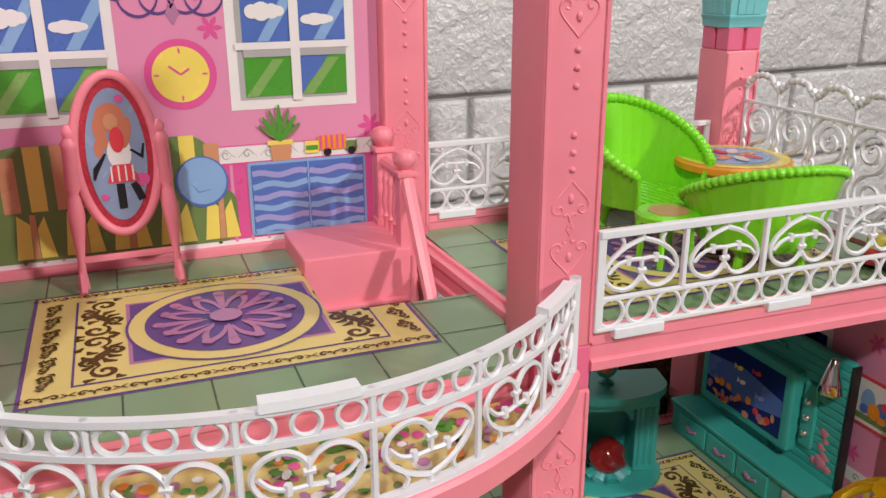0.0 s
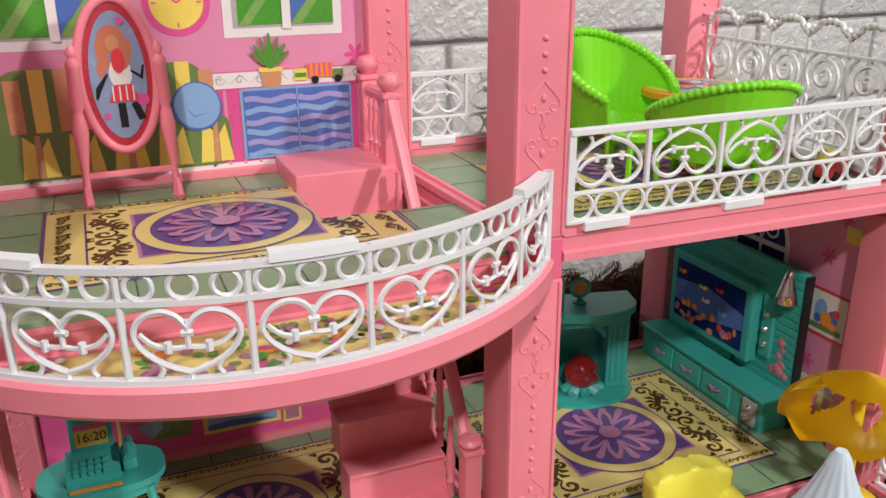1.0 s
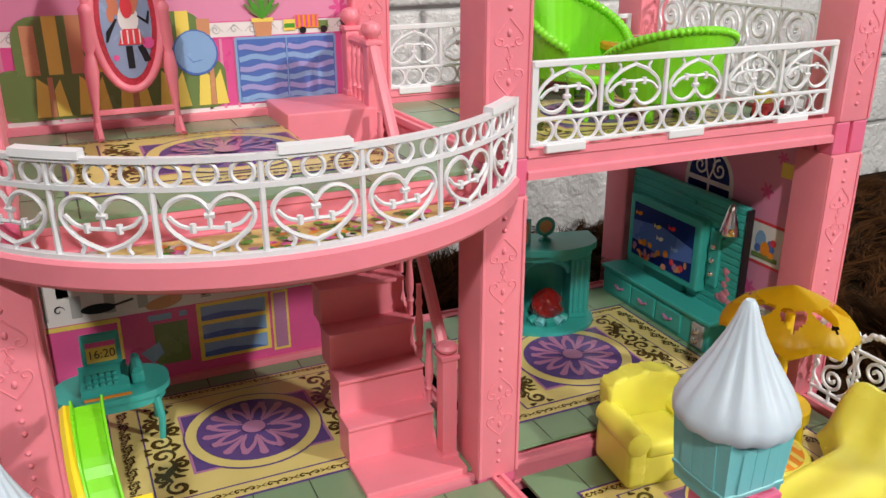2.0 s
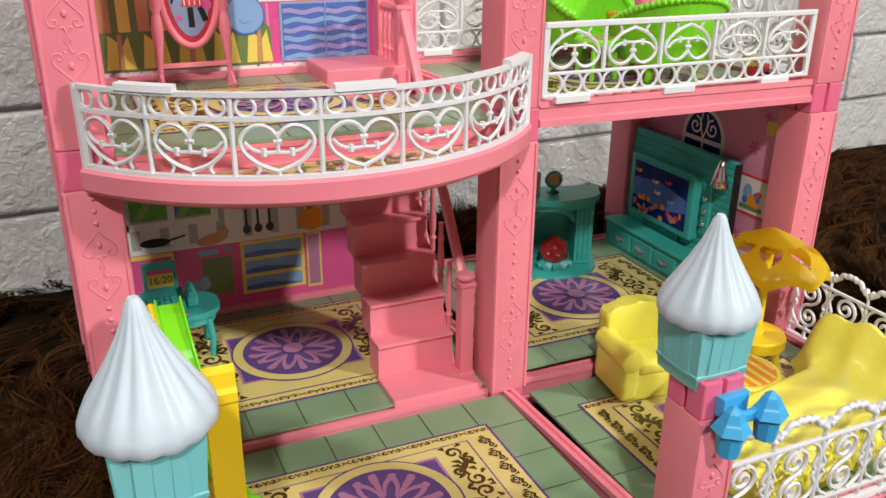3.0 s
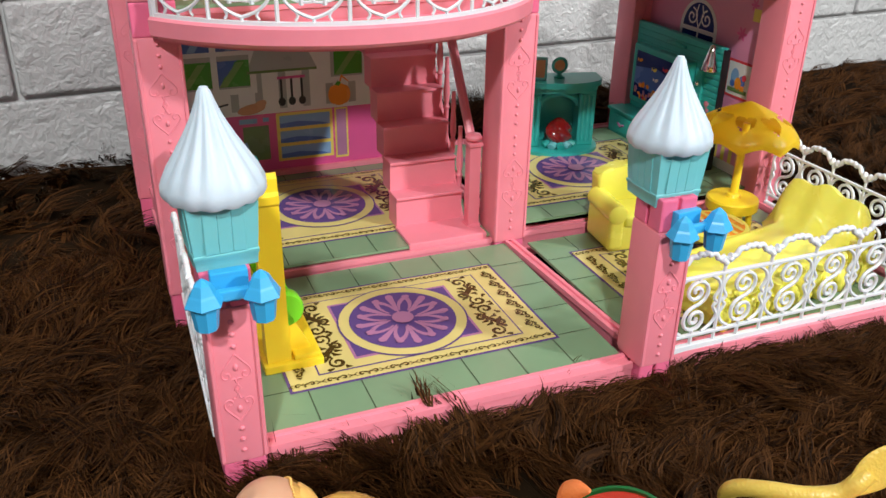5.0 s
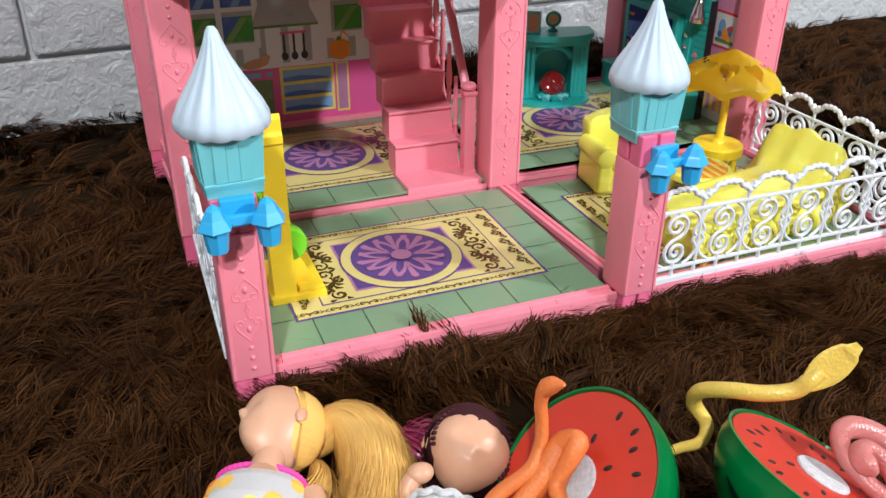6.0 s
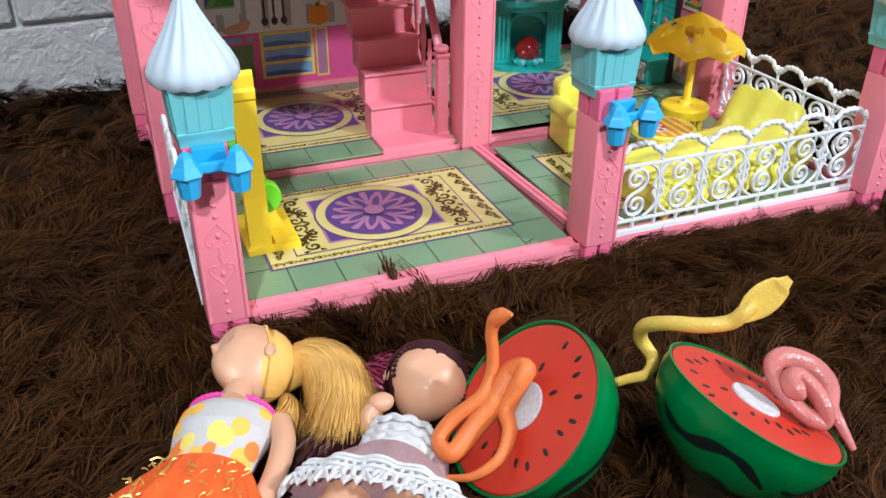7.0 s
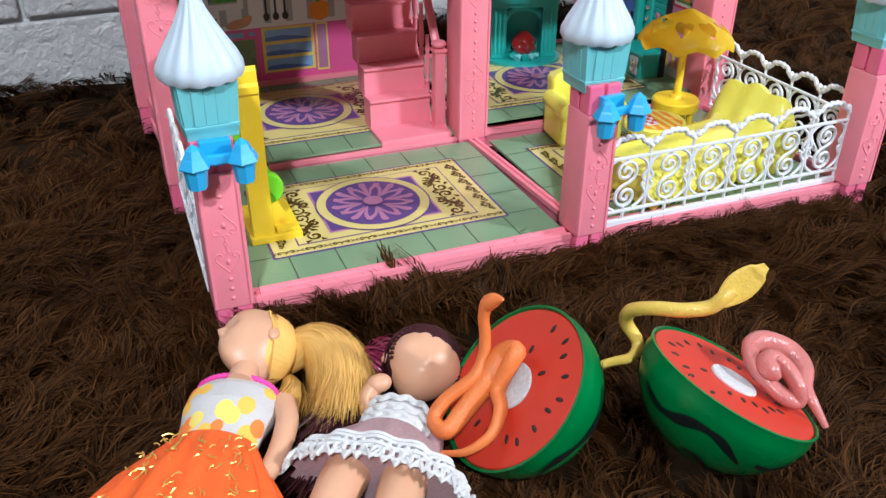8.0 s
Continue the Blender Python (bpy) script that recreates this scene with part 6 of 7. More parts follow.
ORANGE_RUBBER = scaled("orange rubber", (0.76, 0.20, 0.045), 0.52)
YELLOW_RUBBER = scaled("yellow rubber", (0.80, 0.56, 0.10), 0.35)
PINK_RUBBER = scaled("clear pink rubber", (0.80, 0.27, 0.25), 0.30, 0.35)
snake("toy_snake", [(-0.0079, -0.0565, 0.0182), (-0.0010, -0.0623, 0.0215), (0.0081, -0.0633, 0.0269), (0.0148, -0.0571, 0.0318), (0.0176, -0.0488, 0.0341), (0.0234, -0.0475, 0.0443), (0.0260, -0.0453, 0.0468), (0.0224, -0.0416, 0.0427), (0.0156, -0.0445, 0.0359), (0.0065, -0.0468, 0.0281), (-0.0034, -0.0504, 0.0224), (-0.0055, -0.0434, 0.0225), (0.0001, -0.0409, 0.0281), (0.0109, -0.0420, 0.0366), (0.0160, -0.0390, 0.0431), (0.0172, -0.0367, 0.0514), (0.0169, -0.0357, 0.0582), (0.0185, -0.0362, 0.0643), (0.0211, -0.0424, 0.0690)], 0.0036, ORANGE_RUBBER, "orange rubber toy snake coiled on a melon half",
      lambda s: 1.0 + 0.35 * max(0, 1 - abs(s - 0.40) * 7) - 0.28 * min(1, max(0, s - 0.62) * 5) + 0.25 * max(0, 1 - abs(s - 0.945) * 22))


def cobra():
    """A thin body that rears up into a flat leaf-shaped hood."""
    bm = tube(spline_pts([(0.0600, -0.0400, 0.0240), (0.0730, -0.0400, 0.0245), (0.0830, -0.0390, 0.0235), (0.0880, -0.0350, 0.0270), (0.0840, -0.0310, 0.0350), (0.0825, -0.0350, 0.0440), (0.0860, -0.0450, 0.0505), (0.0930, -0.0530, 0.0530), (0.1010, -0.0580, 0.0555), (0.1045, -0.0600, 0.0600), (0.1080, -0.0603, 0.0630)], 8), 0.0029, 12, taper=lambda s: 0.55 + 0.45 * min(1, s * 2.5))
    a, b = Vector((0.1030, -0.0595, 0.0575)), Vector((0.1195, -0.0615, 0.0725))
    way = (b - a).normalized()
    out = Vector((-0.25, -0.75, 0.45))
    out = (out - way * out.dot(way)).normalized()
    wide = way.cross(out)
    rows, m = [], 16
    for i in range(25):
        s = i / 24
        half = 0.0058 * math.sin(math.pi * min(1, 0.10 + s * 0.80)) ** 0.9 if s < 0.86 else 0.0030 - (s - 0.86) * 0.011
        thick = 0.0016 if s < 0.8 else 0.0022 - (s - 0.8) * 0.005
        c = a + (b - a) * s + out * (0.0022 * s * s)
        rows.append([bm.verts.new(c + wide * half * math.cos(q) + out * (thick * math.sin(q) + 0.0012 * math.cos(q) ** 2)) for q in (2 * math.pi * j / m for j in range(m))])
    for p, q in zip(rows, rows[1:]):
        for j in range(m):
            bm.faces.new((p[j], p[(j + 1) % m], q[(j + 1) % m], q[j]))
    bm.faces.new(rows[0][::-1]), bm.faces.new(rows[-1])
    return tagged(smooth(part("toy_snake", bm, YELLOW_RUBBER), 60), "yellow rubber toy cobra rearing beside a melon half", "toy snake")


cobra()
snake("toy_snake", [(0.1294, -0.0989, 0.0203), (0.1275, -0.0925, 0.0273), (0.1282, -0.0863, 0.0303), (0.1330, -0.0793, 0.0333), (0.1310, -0.0719, 0.0373), (0.1229, -0.0676, 0.0406), (0.1151, -0.0687, 0.0411), (0.1115, -0.0744, 0.0387), (0.1126, -0.0815, 0.0349), (0.1159, -0.0878, 0.0312), (0.1210, -0.0901, 0.0293), (0.1212, -0.0889, 0.0345), (0.1201, -0.0822, 0.0392), (0.1165, -0.0779, 0.0419), (0.1121, -0.0802, 0.0413), (0.1134, -0.0869, 0.0388)], 0.0040, PINK_RUBBER, "clear pink rubber toy snake coiled flat on a melon half", None, lambda q: 0.75)

SKIN = mat("doll vinyl", (0.66, 0.36, 0.225), 0.4, grain=20, vary=0.05, bump=0.02, sub=0.15)
BLONDE = mat("blonde doll hair", (0.84, 0.50, 0.13), 0.32, grain=30, vary=0.12, rand=0.08)
DARKHAIR = mat("dark red-brown doll hair", (0.045, 0.010, 0.014), 0.5, rand=0.5, spec=0.2)
PLUMHAIR = mat("plum doll hair", (0.30, 0.03, 0.09), 0.3, rand=0.4)
BODICE = mat("white dotted cloth", (0.60, 0.57, 0.57), 0.85, grain=900, bump=0.4)
DOT_A, DOT_B = mat("orange dot", (0.85, 0.22, 0.04), 0.8), mat("amber dot", (0.85, 0.50, 0.08), 0.8)
SKIRT = mat("orange tulle", (0.95, 0.13, 0.012), 0.7, grain=260, vary=0.14, bump=0.5, sub=0.3)
GLITTER = mat("gold thread", (0.70, 0.42, 0.10), 0.3, metal=0.7)
LACE = mat("white lace", (0.70, 0.69, 0.70), 0.85, grain=600, bump=0.5)
DUSTY = mat("dusty pink cloth", (0.46, 0.29, 0.31), 0.9, grain=900, vary=0.2, bump=0.5)
TRIM = mat("magenta trim", (0.80, 0.05, 0.36), 0.6)


class Doll:
    """Gathers the pieces of one doll into a single mesh with several materials."""

    def __init__(self):
        self.bm, self.slots = bmesh.new(), []

    def add(self, bm, material):
        if material not in self.slots:
            self.slots.append(material)
        for f in bm.faces:
            f.material_index = self.slots.index(material)
        join(self.bm, bm)

    def ball(self, c, r, material, m=None, sub=3):
        bm = bmesh.new()
        bmesh.ops.create_icosphere(bm, subdivisions=sub, radius=1.0)
        bm.transform(Matrix.Translation(c) @ (m or Matrix.Identity(4)) @ Matrix.Diagonal((*r, 1)))
        self.add(bm, material)

    def limb(self, pts, r, material, taper=None, sides=12):
        self.add(tube(spline_pts(pts, 5), r, sides, taper=taper), material)

    def body(self, rings, material, fold=0.0, n=48, folds=11):
        """A lofted cloth from (middle, half across, half up) rings along the doll."""
        bm, rows = bmesh.new(), []
        for i, (c, across, up) in enumerate(rings):
            row = []
            for k in range(n):
                a = 2 * math.pi * k / n
                q = 1 + fold * (i / (len(rings) - 1)) * math.sin(a * folds + i * 0.3)
                row.append(bm.verts.new(Vector(c) + Vector(across) * math.cos(a) * q + Vector(up) * math.sin(a) * q))
            rows.append(row)
        for a, b in zip(rows, rows[1:]):
            for k in range(n):
                bm.faces.new((a[k], a[(k + 1) % n], b[(k + 1) % n], b[k]))
        bm.faces.new(rows[0][::-1]), bm.faces.new(rows[-1])
        self.add(bm, material)

    def head(self, c, axes, r, chin, nose):
        """A smooth head: an egg with a jaw, a nose and shallow eye hollows; axes are its side, face and up."""
        side, face, up = axes
        bm = bmesh.new()
        bmesh.ops.create_icosphere(bm, subdivisions=5, radius=1.0)
        for v in bm.verts:
            x, y, z = v.co
            low, front = max(0.0, -z), max(0.0, y)
            x *= 1 - 0.34 * low ** 1.5
            y *= 1 - 0.12 * low * (y < 0) - 0.06 * front ** 4
            y += chin * math.exp(-((z + 0.80) / 0.22) ** 2 - (x / 0.34) ** 2) * front ** 0.5
            y += nose * math.exp(-((z + 0.22) / 0.13) ** 2 - (x / 0.10) ** 2) * front
            y += 0.05 * math.exp(-((z + 0.50) / 0.10) ** 2 - (x / 0.22) ** 2) * front
            for s in (-1, 1):
                y -= 0.07 * math.exp(-((z + 0.05) / 0.15) ** 2 - ((x - s * 0.38) / 0.20) ** 2) * front
            v.co = Vector(c) + side * x * r[0] + face * y * r[1] + up * z * r[2]
        self.add(bm, SKIN)

    def painted(self, rings, n, paint, steps=10):
        """A lofted cloth whose faces take a material from paint(share along, angle)."""
        rows = []
        for (c0, a0, u0), (c1, a1, u1) in zip(rings, rings[1:]):
            for k in range(steps):
                t = k / steps
                rows.append((Vector(c0).lerp(Vector(c1), t), Vector(a0).lerp(Vector(a1), t), Vector(u0).lerp(Vector(u1), t)))
        rows.append(tuple(Vector(q) for q in rings[-1]))
        bm, grid = bmesh.new(), []
        for c, a, u in rows:
            grid.append([bm.verts.new(c + a * math.cos(2 * math.pi * k / n) + u * math.sin(2 * math.pi * k / n)) for k in range(n)])
        for i in range(len(grid) - 1):
            for k in range(n):
                f = bm.faces.new((grid[i][k], grid[i][(k + 1) % n], grid[i + 1][(k + 1) % n], grid[i + 1][k]))
                m = paint(i / (len(grid) - 1), 2 * math.pi * k / n)
                if m not in self.slots:
                    self.slots.append(m)
                f.material_index = self.slots.index(m)
        join(self.bm, bm)

    def comb(self, c, axes, r, crown, n, w, material, rnd, front=0.22, span=2.3):
        """Hair combed back over the skull from the hairline to the crown; axes are side, face and up."""
        side, face, up = axes
        bm = bmesh.new()
        goal = Vector(crown).normalized()
        for k in range(n):
            a = rnd.uniform(-span, span)
            f0 = front + rnd.uniform(-0.015, 0.015) - 0.42 * max(0.0, abs(a) - 1.15)
            start = Vector((math.sin(a) * math.sqrt(1 - f0 * f0), f0, math.cos(a) * math.sqrt(1 - f0 * f0)))
            lift, prev = rnd.uniform(1.01, 1.045), None
            for i in range(8):
                s = i / 7
                d = start.slerp(goal, s)
                p = Vector(c) + (side * d.x * r[0] + face * d.y * r[1] + up * d.z * r[2]) * (lift + 0.02 * math.sin(math.pi * s))
                t = start.cross(goal).normalized()
                tw = (side * t.x + face * t.y + up * t.z) * w
                pair = (bm.verts.new(p - tw), bm.verts.new(p + tw))
                if prev:
                    bm.faces.new((prev[0], prev[1], pair[1], pair[0]))
                prev = pair
        self.add(bm, material)

    def bunch(self, guide, radius, n, w, material, rnd, wild=0.0015):
        """Hair that follows a guide: radius(s) is the bunch's girth along it."""
        path = spline_pts(guide, 4)
        m = len(path)
        bm = bmesh.new()
        for k in range(n):
            a, q = rnd.uniform(0, 2 * math.pi), math.sqrt(rnd.uniform(0.1, 1))
            end = rnd.uniform(0.72, 1.0)
            jit = Vector((rnd.gauss(0, wild), rnd.gauss(0, wild), rnd.gauss(0, wild)))
            prev = None
            for i in range(m):
                s = i / (m - 1)
                if s > end:
                    break
                way = (path[min(i + 1, m - 1)] - path[max(i - 1, 0)]).normalized()
                e1 = way.cross(Vector((0, 0, 1))).normalized()
                e2 = way.cross(e1)
                off = (e1 * math.cos(a) + e2 * math.sin(a)) * q * radius(s)
                c = path[i] + off + jit * s * s
                tang = (e1 * -math.sin(a) + e2 * math.cos(a)) * w * (1 - 0.8 * (s / end) ** 3)
                pair = (bm.verts.new(c - tang), bm.verts.new(c + tang))
                if prev:
                    bm.faces.new((prev[0], prev[1], pair[1], pair[0]))
                prev = pair
        self.add(bm, material)

    def strands(self, roots, run, n, w, material, rnd, spread=0.4, bow=0.004):
        bm = bmesh.new()
        for k in range(n):
            p = Vector(roots(rnd))
            d = Vector(run(rnd, p))
            side = d.cross(Vector((rnd.uniform(-1, 1), rnd.uniform(-1, 1), rnd.uniform(-1, 1)))).normalized()
            lift = Vector((rnd.uniform(-bow, bow), rnd.uniform(-bow, bow), bow))
            prev = None
            for i in range(7):
                s = i / 6
                c = p + d * s + lift * math.sin(math.pi * s)
                h = side * w * (1 - 0.75 * s)
                a, b = bm.verts.new(c - h), bm.verts.new(c + h)
                if prev:
                    bm.faces.new((prev[0], prev[1], b, a))
                prev = (a, b)
        self.add(bm, material)

    def done(self, label):
        ob = part("doll", self.bm, self.slots)
        return tagged(smooth(ob, 50), label, "doll")


def doll_one():
    d, rnd = Doll(), random.Random(11)
    ax = Vector((-0.43, -0.90, 0)).normalized()       # from head to feet
    ac = Vector((0.90, -0.43, 0)).normalized()
    up = Vector((0, 0, 1))
    head = Vector((-0.0590, 0.0215, 0.0255))
    face = Vector((-0.80, 0.05, 0.60)).normalized()   # the way it faces
    q = face.to_track_quat("Y", "Z").to_matrix().to_4x4()
    face = (face - ax * face.dot(ax)).normalized()
    hs = face.cross(-ax).normalized()
    turn = Matrix(((*hs, 0), (*face, 0), (*(-ax), 0), (0, 0, 0, 1))).transposed()
    d.head(head, (hs, face, -ax), (0.0130, 0.0160, 0.0178), 0.12, 0.16)
    d.ball(head + hs * 0.0124 - face * 0.0015 + ax * 0.002, (0.0012, 0.0022, 0.0032), SKIN, turn, 2)
    d.ball(head - hs * 0.0124 - face * 0.0015 + ax * 0.002, (0.0016, 0.0026, 0.0040), SKIN, turn, 2)
    d.limb([head + ax * 0.012, head + ax * 0.024], 0.0056, SKIN)
    # hair: cap and a long bunch thrown to the side
    back = -face
    d.ball(head + back * 0.0040 - ax * 0.0022, (0.0136, 0.0140, 0.0172), BLONDE, turn)

    crown = head + back * 0.0165 - ax * 0.0020
    d.comb(head, (hs, face, -ax), (0.0130, 0.0160, 0.0178), (0.05, -0.95, 0.25), 2200, 0.00045, BLONDE, rnd, 0.15, 2.9)
    guide = [crown - Vector((0.003, 0, 0.001)), crown + Vector((0.0080, 0.0030, 0.0055)), crown + Vector((0.0150, -0.0030, 0.0050)), crown + Vector((0.0180, -0.0130, 0.0015)), crown + Vector((0.0165, -0.0250, -0.0040)), crown + Vector((0.0115, -0.0380, -0.0095))]
    d.bunch(guide, lambda s: 0.0026 + 0.0036 * math.sin(math.pi * min(1, s * 1.25 + 0.1)) ** 0.8 + 0.0140 * s, 7500, 0.00017, BLONDE, rnd, 0.0032)
    d.add(tube(spline_pts(guide[:-1], 4), 0.0072, 12, taper=lambda s: 0.35 + 0.65 * math.sin(math.pi * (0.12 + 0.8 * s))), BLONDE)
    d.bunch([crown + Vector((-0.002, -0.006, -0.003)), crown + Vector((-0.003, -0.016, -0.002)), crown + Vector((-0.009, -0.024, -0.006))], lambda s: 0.003 + 0.004 * s, 500, 0.00022, BLONDE, rnd, 0.003)
    for k in range(56):       # stitches along the hairline
        a = -1.9 + 3.8 * k / 55
        f0 = 0.17 - 0.42 * max(0.0, abs(a) - 1.15)
        w = math.sqrt(1 - f0 * f0)
        d.ball(head + (hs * math.sin(a) * w * 0.0130 + face * f0 * 0.0160 - ax * math.cos(a) * w * 0.0178) * 1.035, (0.0006, 0.0005, 0.0005), BLONDE, None, 1)
    # body
    c0 = head + ax * 0.0215 + Vector((-0.002, 0, -0.0065))
    rings = []
    for s, wa, wu in ((0.000, 0.0150, 0.0085), (0.005, 0.0178, 0.0105), (0.014, 0.0176, 0.0115), (0.022, 0.0158, 0.0095), (0.030, 0.0150, 0.0088), (0.034, 0.0160, 0.0095)):
        rings.append((c0 + ax * s, ac * wa, up * wu))
    spots = [(rnd.uniform(0.05, 0.95), rnd.uniform(0.15, 3.0), rnd.uniform(0.0022, 0.0040), rnd.choice((DOT_A, DOT_B, DOT_B, P_YEL))) for k in range(22)]

    def cloth(s_, a):
        for v, b, r, m in spots:
            if ((s_ - v) * 0.034) ** 2 + ((math.cos(a) - math.cos(b)) * 0.0175) ** 2 + ((math.sin(a) - math.sin(b)) * 0.010) ** 2 < r * r:
                return m
        return BODICE

    d.painted(rings, 280, cloth, 26)
    d.limb([c0 + ac * math.cos(a) * 0.0155 + up * math.sin(a) * 0.0095 for a in (math.pi * k / 16 for k in range(17))], 0.0010, TRIM, taper=lambda s: 1 + 0.15 * math.sin(s * 140))
    rings = [(c0 + ax * (0.031 + s), ac * wa, up * wu - ax * 0.0) for s, wa, wu in ((0, 0.0160, 0.0100), (0.008, 0.0205, 0.0130), (0.022, 0.0290, 0.0150), (0.045, 0.0390, 0.0150), (0.075, 0.0480, 0.0140))]
    d.body(rings, SKIRT, 0.10, 96, 17)
    for k in range(150):
        s, u = rnd.uniform(0.006, 0.066), rnd.uniform(-0.8, 0.8)
        wa = 0.019 + 0.42 * s
        c = c0 + ax * (0.031 + s) + ac * u * wa + up * (0.0136 * math.sqrt(1 - u * u * 0.8) + 0.0012)
        b = rnd.uniform(0, 6.3)
        run = (ac * math.cos(b) + ax * math.sin(b)) * rnd.uniform(0.0006, 0.0022)
        d.add(tube([c - run, c + up * 0.0003 + run.cross(up) * 0.3, c + run], 0.0003, 4), GLITTER)
    sh = c0 + ac * 0.0185 + ax * 0.004
    d.limb([sh, sh + ac * 0.0045 + ax * 0.012 + up * 0.001, sh + ac * 0.0040 + ax * 0.032, sh + ac * -0.001 + ax * 0.048 + up * 0.002], 0.0046, SKIN, taper=lambda s: 1.05 - 0.3 * s)
    d.done("doll with blonde ponytail and orange skirt lying on a rug")


def doll_two():
    d, rnd = Doll(), random.Random(23)
    ax = Vector((-0.56, -0.82, 0)).normalized()
    ac = Vector((0.82, -0.56, 0)).normalized()
    up = Vector((0, 0, 1))
    head = Vector((0.0020, -0.0115, 0.0220))
    face = Vector((0.10, -0.52, 0.85)).normalized()
    side = face.cross(ax).normalized()
    down = (ax - face * ax.dot(face)).normalized()
    turn = Matrix(((*side, 0), (*face, 0), (*(-down), 0), (0, 0, 0, 1))).transposed().to_quaternion().to_matrix().to_4x4()
    d.head(head, (side, face, -down), (0.0158, 0.0140, 0.0158), 0.03, 0.08)
    d.ball(head - side * 0.0152 - face * 0.001 + down * 0.003, (0.0016, 0.0024, 0.0034), SKIN, turn, 2)
    d.ball(head + side * 0.0152 - face * 0.001 + down * 0.003, (0.0016, 0.0024, 0.0034), SKIN, turn, 2)
    d.ball(head - face * 0.0022 - down * 0.0026, (0.0170, 0.0148, 0.0166), DARKHAIR, turn)

    d.comb(head, (side, face, -down), (0.0160, 0.0145, 0.0160), (-0.1, -0.9, 0.3), 1000, 0.0004, DARKHAIR, rnd, 0.42, 2.6)
    for k in range(30):
        a = -2.0 + 4.0 * k / 29
        c = head + face * 0.0062 + (-down * math.cos(a) * 0.0149 + side * math.sin(a) * 0.0148)
        d.ball(c, (0.0012, 0.0009, 0.0009), DARKHAIR, None, 1)
    bun = head - ac * 0.0190 - face * 0.004 + Vector((-0.001, 0.004, 0))
    d.ball(bun, (0.0060, 0.0055, 0.0055), PLUMHAIR)
    d.strands(lambda r: bun + Vector((r.gauss(0, 0.002), r.gauss(0, 0.002), r.gauss(0.003, 0.001))), lambda r, p: Vector((0.010 + r.gauss(0, 0.003), -0.013 + r.gauss(0, 0.003), r.gauss(-0.001, 0.003))), 160, 0.0006, PLUMHAIR, rnd, bow=0.004)
    d.strands(lambda r: head - ac * 0.006 + ax * 0.004 + Vector((r.gauss(-0.010, 0.006), r.gauss(0, 0.006), -0.010)), lambda r, p: ax * r.uniform(0.03, 0.05) + Vector((r.gauss(-0.014, 0.006), r.gauss(0.004, 0.004), -0.003)), 260, 0.0007, DARKHAIR, rnd)
    c0 = head + ax * 0.0205 - ac * 0.0030 + Vector((0, 0, -0.0065))
    rings = [(c0 + ax * s, ac * wa, up * wu) for s, wa, wu in ((0, 0.0090, 0.0070), (0.006, 0.0125, 0.0090), (0.014, 0.0130, 0.0095), (0.019, 0.0135, 0.0105))]
    d.body(rings, LACE, 0.03)
    rings = [(c0 + ax * (0.016 + s), ac * wa, up * wu) for s, wa, wu in ((0, 0.0135, 0.0100), (0.006, 0.0190, 0.0130), (0.014, 0.0262, 0.0150), (0.022, 0.0318, 0.0150))]
    d.body(rings, DUSTY, 0.07, 80, 13)
    # lace hem with loops
    for s, wa in ((0.0160, 0.0290), (0.0178, 0.0300), (0.0205, 0.0316), (0.0255, 0.0338)):
        pts = [c0 + ax * (0.016 + s + 0.0022 * math.sin(k * 1.57) * (s > 0.024)) + ac * math.cos(a) * wa * (1 + 0.05 * math.sin(a * 13)) + up * (math.sin(a) * 0.0158 * (1 + 0.05 * math.sin(a * 13)) + 0.0005) for k, a in ((k, math.pi * k / 90) for k in range(91))]
        d.add(tube(pts, 0.0009, 5), LACE)
    for k in range(30):
        a = math.pi * (k + 0.5) / 30
        c = c0 + ax * 0.0400 + ac * math.cos(a) * 0.0330 + up * (math.sin(a) * 0.0160 + 0.0006)
        pts = [c + ax * 0.0022 * math.cos(b) + (ac * -math.sin(a) + up * 0.42 * math.cos(a)) * 0.0021 * math.sin(b) for b in (2 * math.pi * q / 9 for q in range(9))]
        d.add(tube(pts, 0.00085, 4, closed=True), LACE)
        c = c0 + ax * 0.0352 + ac * math.cos(a) * 0.0308 + up * (math.sin(a) * 0.0158 + 0.0004)
        d.ball(c, (0.0011, 0.0011, 0.0009), LACE, None, 1)
    for s in (0.004, 0.009, 0.0135):      # frilled bodice
        pts = [c0 + ax * (s + 0.0007 * math.sin(k)) + ac * math.cos(a) * 0.0132 + up * math.sin(a) * 0.0098 for k, a in ((k, math.pi * k / 40) for k in range(41))]
        d.add(tube(pts, 0.0013, 5), LACE)
    d.limb([c0 + ac * 0.0110 + ax * 0.006, c0 + ac * 0.0150 + ax * 0.012, c0 + ac * 0.0170 + ax * 0.022], 0.0036, DUSTY)
    d.limb([c0 - ac * 0.0105 + ax * 0.003, c0 - ac * 0.0140 + ax * 0.001 + up * 0.004, c0 - ac * 0.0120 - ax * 0.003 + up * 0.008], 0.0036, SKIN, taper=lambda s: 1.1 - 0.25 * s)
    d.ball(c0 - ac * 0.0105 - ax * 0.004 + up * 0.0085, (0.0050, 0.0040, 0.0036), SKIN)
    for s in (-1, 1):
        d.limb([c0 + ax * 0.030 + ac * s * 0.0100 + up * 0.001, c0 + ax * 0.055 + ac * s * 0.0110 + up * 0.002, c0 + ax * 0.085 + ac * s * 0.0105 - up * 0.003], 0.0088, SKIN, taper=lambda q: 1.05 - 0.3 * q)
    d.done("small dark-haired doll in a white lace dress lying down")


doll_one()
doll_two()

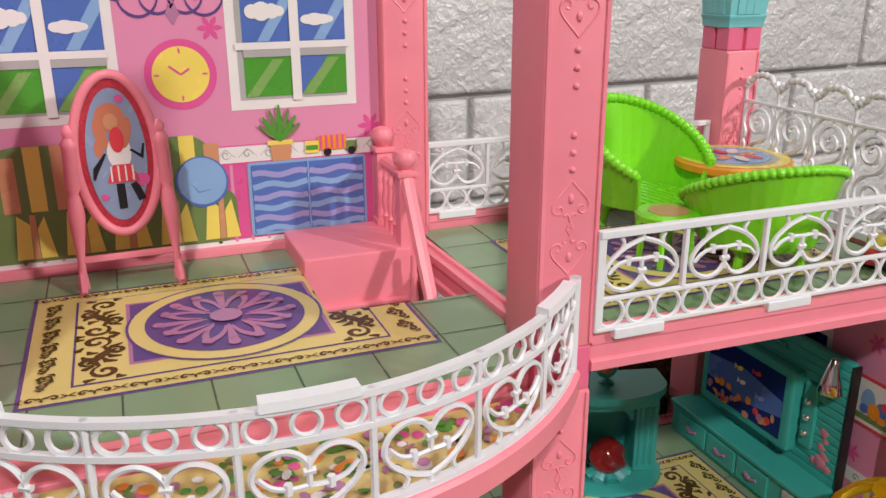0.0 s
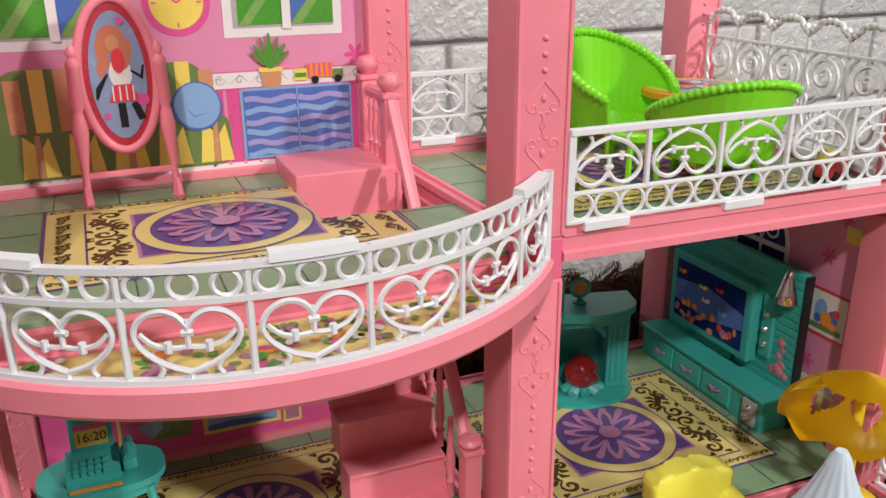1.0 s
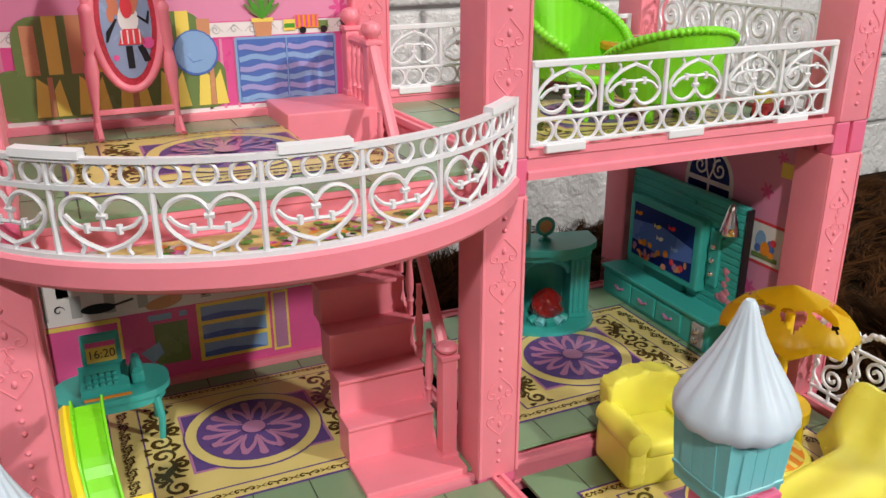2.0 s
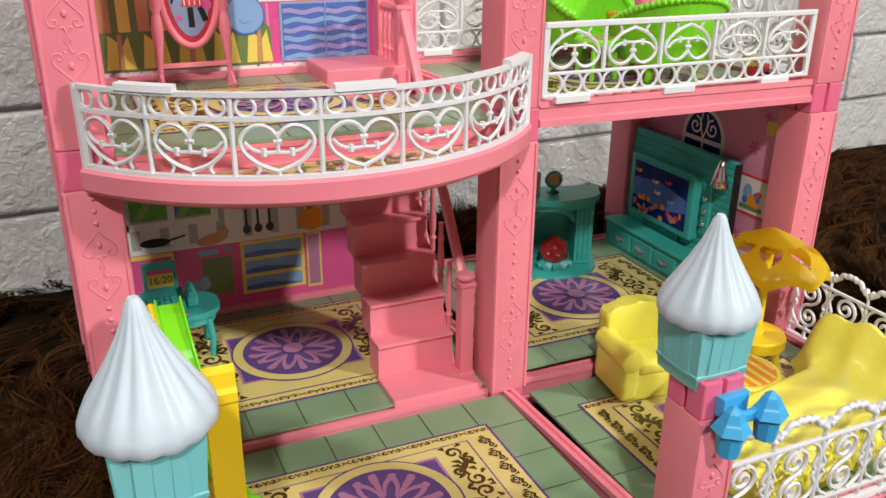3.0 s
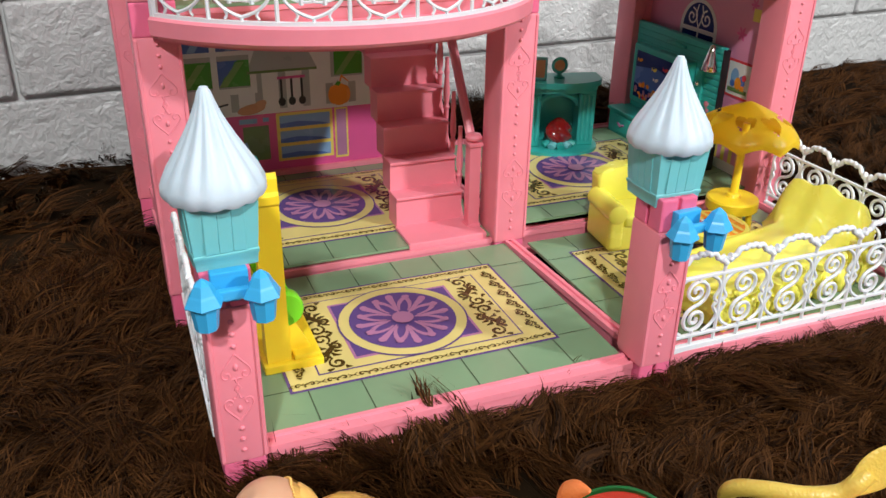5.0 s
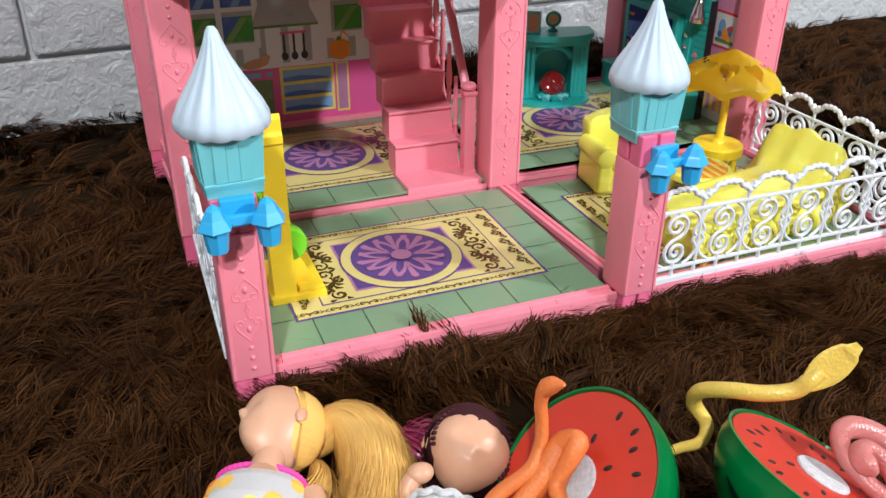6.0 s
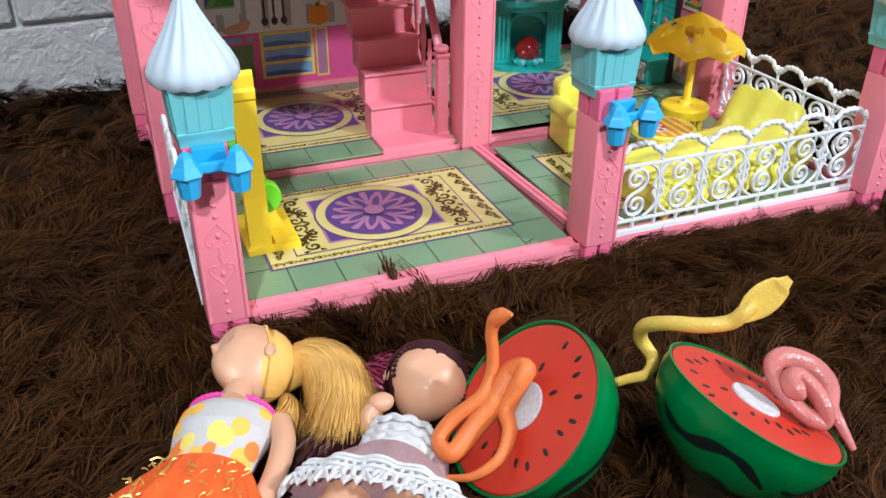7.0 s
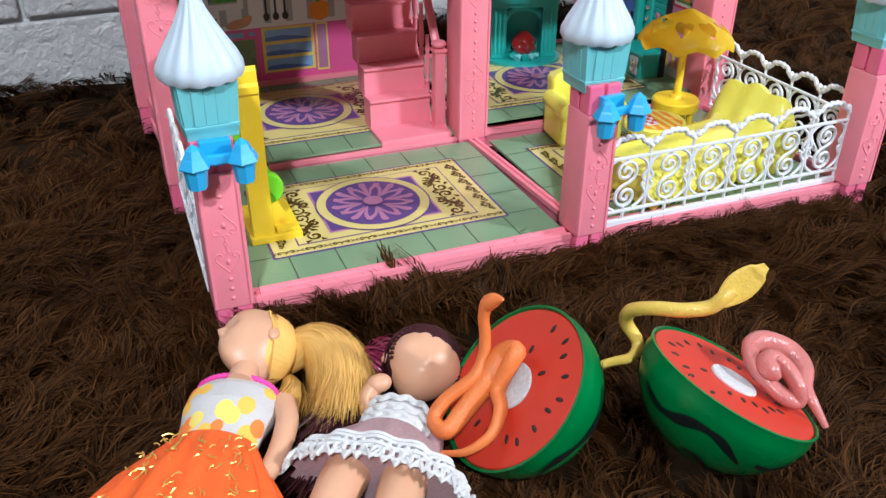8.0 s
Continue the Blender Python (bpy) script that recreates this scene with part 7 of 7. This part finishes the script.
# ---- the rug's long pile: tapered wavy locks ----
PILE = mat("brown rug pile", (0.047, 0.0184, 0.0050), 0.6, grain=9, vary=0.35, bump=0.0, rand=0.8, spec=0.06)


def clear(x, y):
    """Keeps the pile out of the house and from growing up through what lies on it."""
    inside = (x > -0.058) & (x < 0.308) & (y > 0.088) & (y < 0.362)
    for cx, cy, r in ((0.0440, -0.0500, 0.024), (0.0980, -0.0750, 0.024)):
        inside |= (x - cx) ** 2 + (y - cy) ** 2 < r * r
    return ~inside


def pile(name, tufts, each, area, length, width, seed, lift=0.0, stand=0.42):
    """Locks of pile: each tuft shares a lean and a wave, and its hairs run together towards the tip."""
    g = np.random.default_rng(seed)
    tx, ty = g.uniform(area[0], area[1], tufts), g.uniform(area[2], area[3], tufts)
    ok = clear(tx, ty)
    tx, ty = tx[ok], ty[ok]
    k = len(tx)
    lie_t = 1.9 * np.sin(tx * 13 + 1.3 + 2 * np.sin(ty * 9)) + 1.7 * np.cos(ty * 15 - tx * 6) + g.normal(0, 0.75, k)
    L_t = length * g.uniform(0.7, 1.3, k)
    steep_t = np.clip(g.normal(stand, 0.22, k), 0.05, 1.3)
    curl_t, ph_t = g.normal(0, 0.85, k), g.uniform(0, 6.28, k)
    idx = np.repeat(np.arange(k), each)
    n = len(idx)
    ox, oy = g.normal(0, 0.0030, n), g.normal(0, 0.0030, n)
    close = g.uniform(0.55, 0.98, n)
    x, y = tx[idx] + ox, ty[idx] + oy
    lie = lie_t[idx] + g.normal(0, 0.10, n)
    L = L_t[idx] * g.uniform(0.6, 1.1, n)
    steep = np.clip(steep_t[idx] + g.normal(0, 0.10, n), 0.03, 1.2)
    dx, dy = np.cos(lie) * np.cos(steep), np.sin(lie) * np.cos(steep)
    rise = np.sin(steep)
    px, py = -np.sin(lie), np.cos(lie)
    curl, ph = curl_t[idx] + g.normal(0, 0.10, n), ph_t[idx] + g.normal(0, 0.35, n)
    seg = 5
    V = np.zeros((n, 2 * seg + 1, 3), np.float32)
    base = lift - 0.014 + 0.004 * np.sin(x * 30) * np.cos(y * 27)
    for i in range(seg + 1):
        s = i / seg
        w = curl * L * s * s * 0.7 + 0.17 * L * np.sin(ph + s * 6.0) * s
        mx = x - ox * close * s + dx * L * s + px * w
        my = y - oy * close * s + dy * L * s + py * w
        mz = base + L * (rise * s * (1 - 0.42 * s) + 0.30 * s * (1 - 0.45 * s)) + 0.05 * L * np.sin(ph * 2 + s * 5) * s
        if i == seg:
            V[:, 2 * seg] = np.stack([mx, my, mz], -1)
        else:
            h = width * (1 - 0.55 * s) * 0.5
            V[:, 2 * i] = np.stack([mx - px * h, my - py * h, mz], -1)
            V[:, 2 * i + 1] = np.stack([mx + px * h, my + py * h, mz + h * 0.6], -1)
    m = 2 * seg + 1
    quads = np.array([[2 * i, 2 * i + 1, 2 * i + 3, 2 * i + 2] for i in range(seg - 1)])
    loops = np.concatenate([(quads[None] + np.arange(n)[:, None, None] * m).reshape(n, -1), np.array([[2 * seg - 2, 2 * seg - 1, 2 * seg]]) + np.arange(n)[:, None] * m], 1).astype(np.int32)
    sizes = np.tile(np.array([4] * (seg - 1) + [3], np.int32), n)
    me = bpy.data.meshes.new(name)
    me.vertices.add(n * m)
    me.vertices.foreach_set("co", V.reshape(-1))
    me.loops.add(loops.size)
    me.loops.foreach_set("vertex_index", loops.reshape(-1))
    me.polygons.add(len(sizes))
    me.polygons.foreach_set("loop_start", np.concatenate([[0], np.cumsum(sizes)[:-1]]).astype(np.int32))
    me.polygons.foreach_set("loop_total", sizes)
    me.materials.append(PILE)
    me.update(calc_edges=True)
    me.polygons.foreach_set("use_smooth", np.ones(len(sizes), bool))
    ob = new(name, me)
    return tagged(ob, "long shaggy dark brown pile of the rug", "rug pile", kind="stuff")


pile("rug_pile_near", 9500, 20, (-0.40, 0.50, -0.20, 0.30), 0.025, 0.00085, 1)
pile("rug_pile_far", 5200, 14, (-0.80, 1.30, 0.10, 0.56), 0.028, 0.0012, 2)
pile("rug_pile_edge", 560, 20, (-0.075, 0.33, 0.060, 0.080), 0.021, 0.0007, 3, 0.011, 0.55)
pile("rug_pile_tuft", 7, 34, (0.010, 0.030, 0.064, 0.071), 0.032, 0.0016, 4, 0.004, 1.05)
pile("rug_pile_back", 520, 18, (0.13, 0.35, 0.374, 0.43), 0.026, 0.0010, 5, 0.012, 0.8)
pile("rug_pile_fold", 420, 18, (0.15, 0.34, 0.385, 0.43), 0.030, 0.0010, 6, 0.032, 1.0)
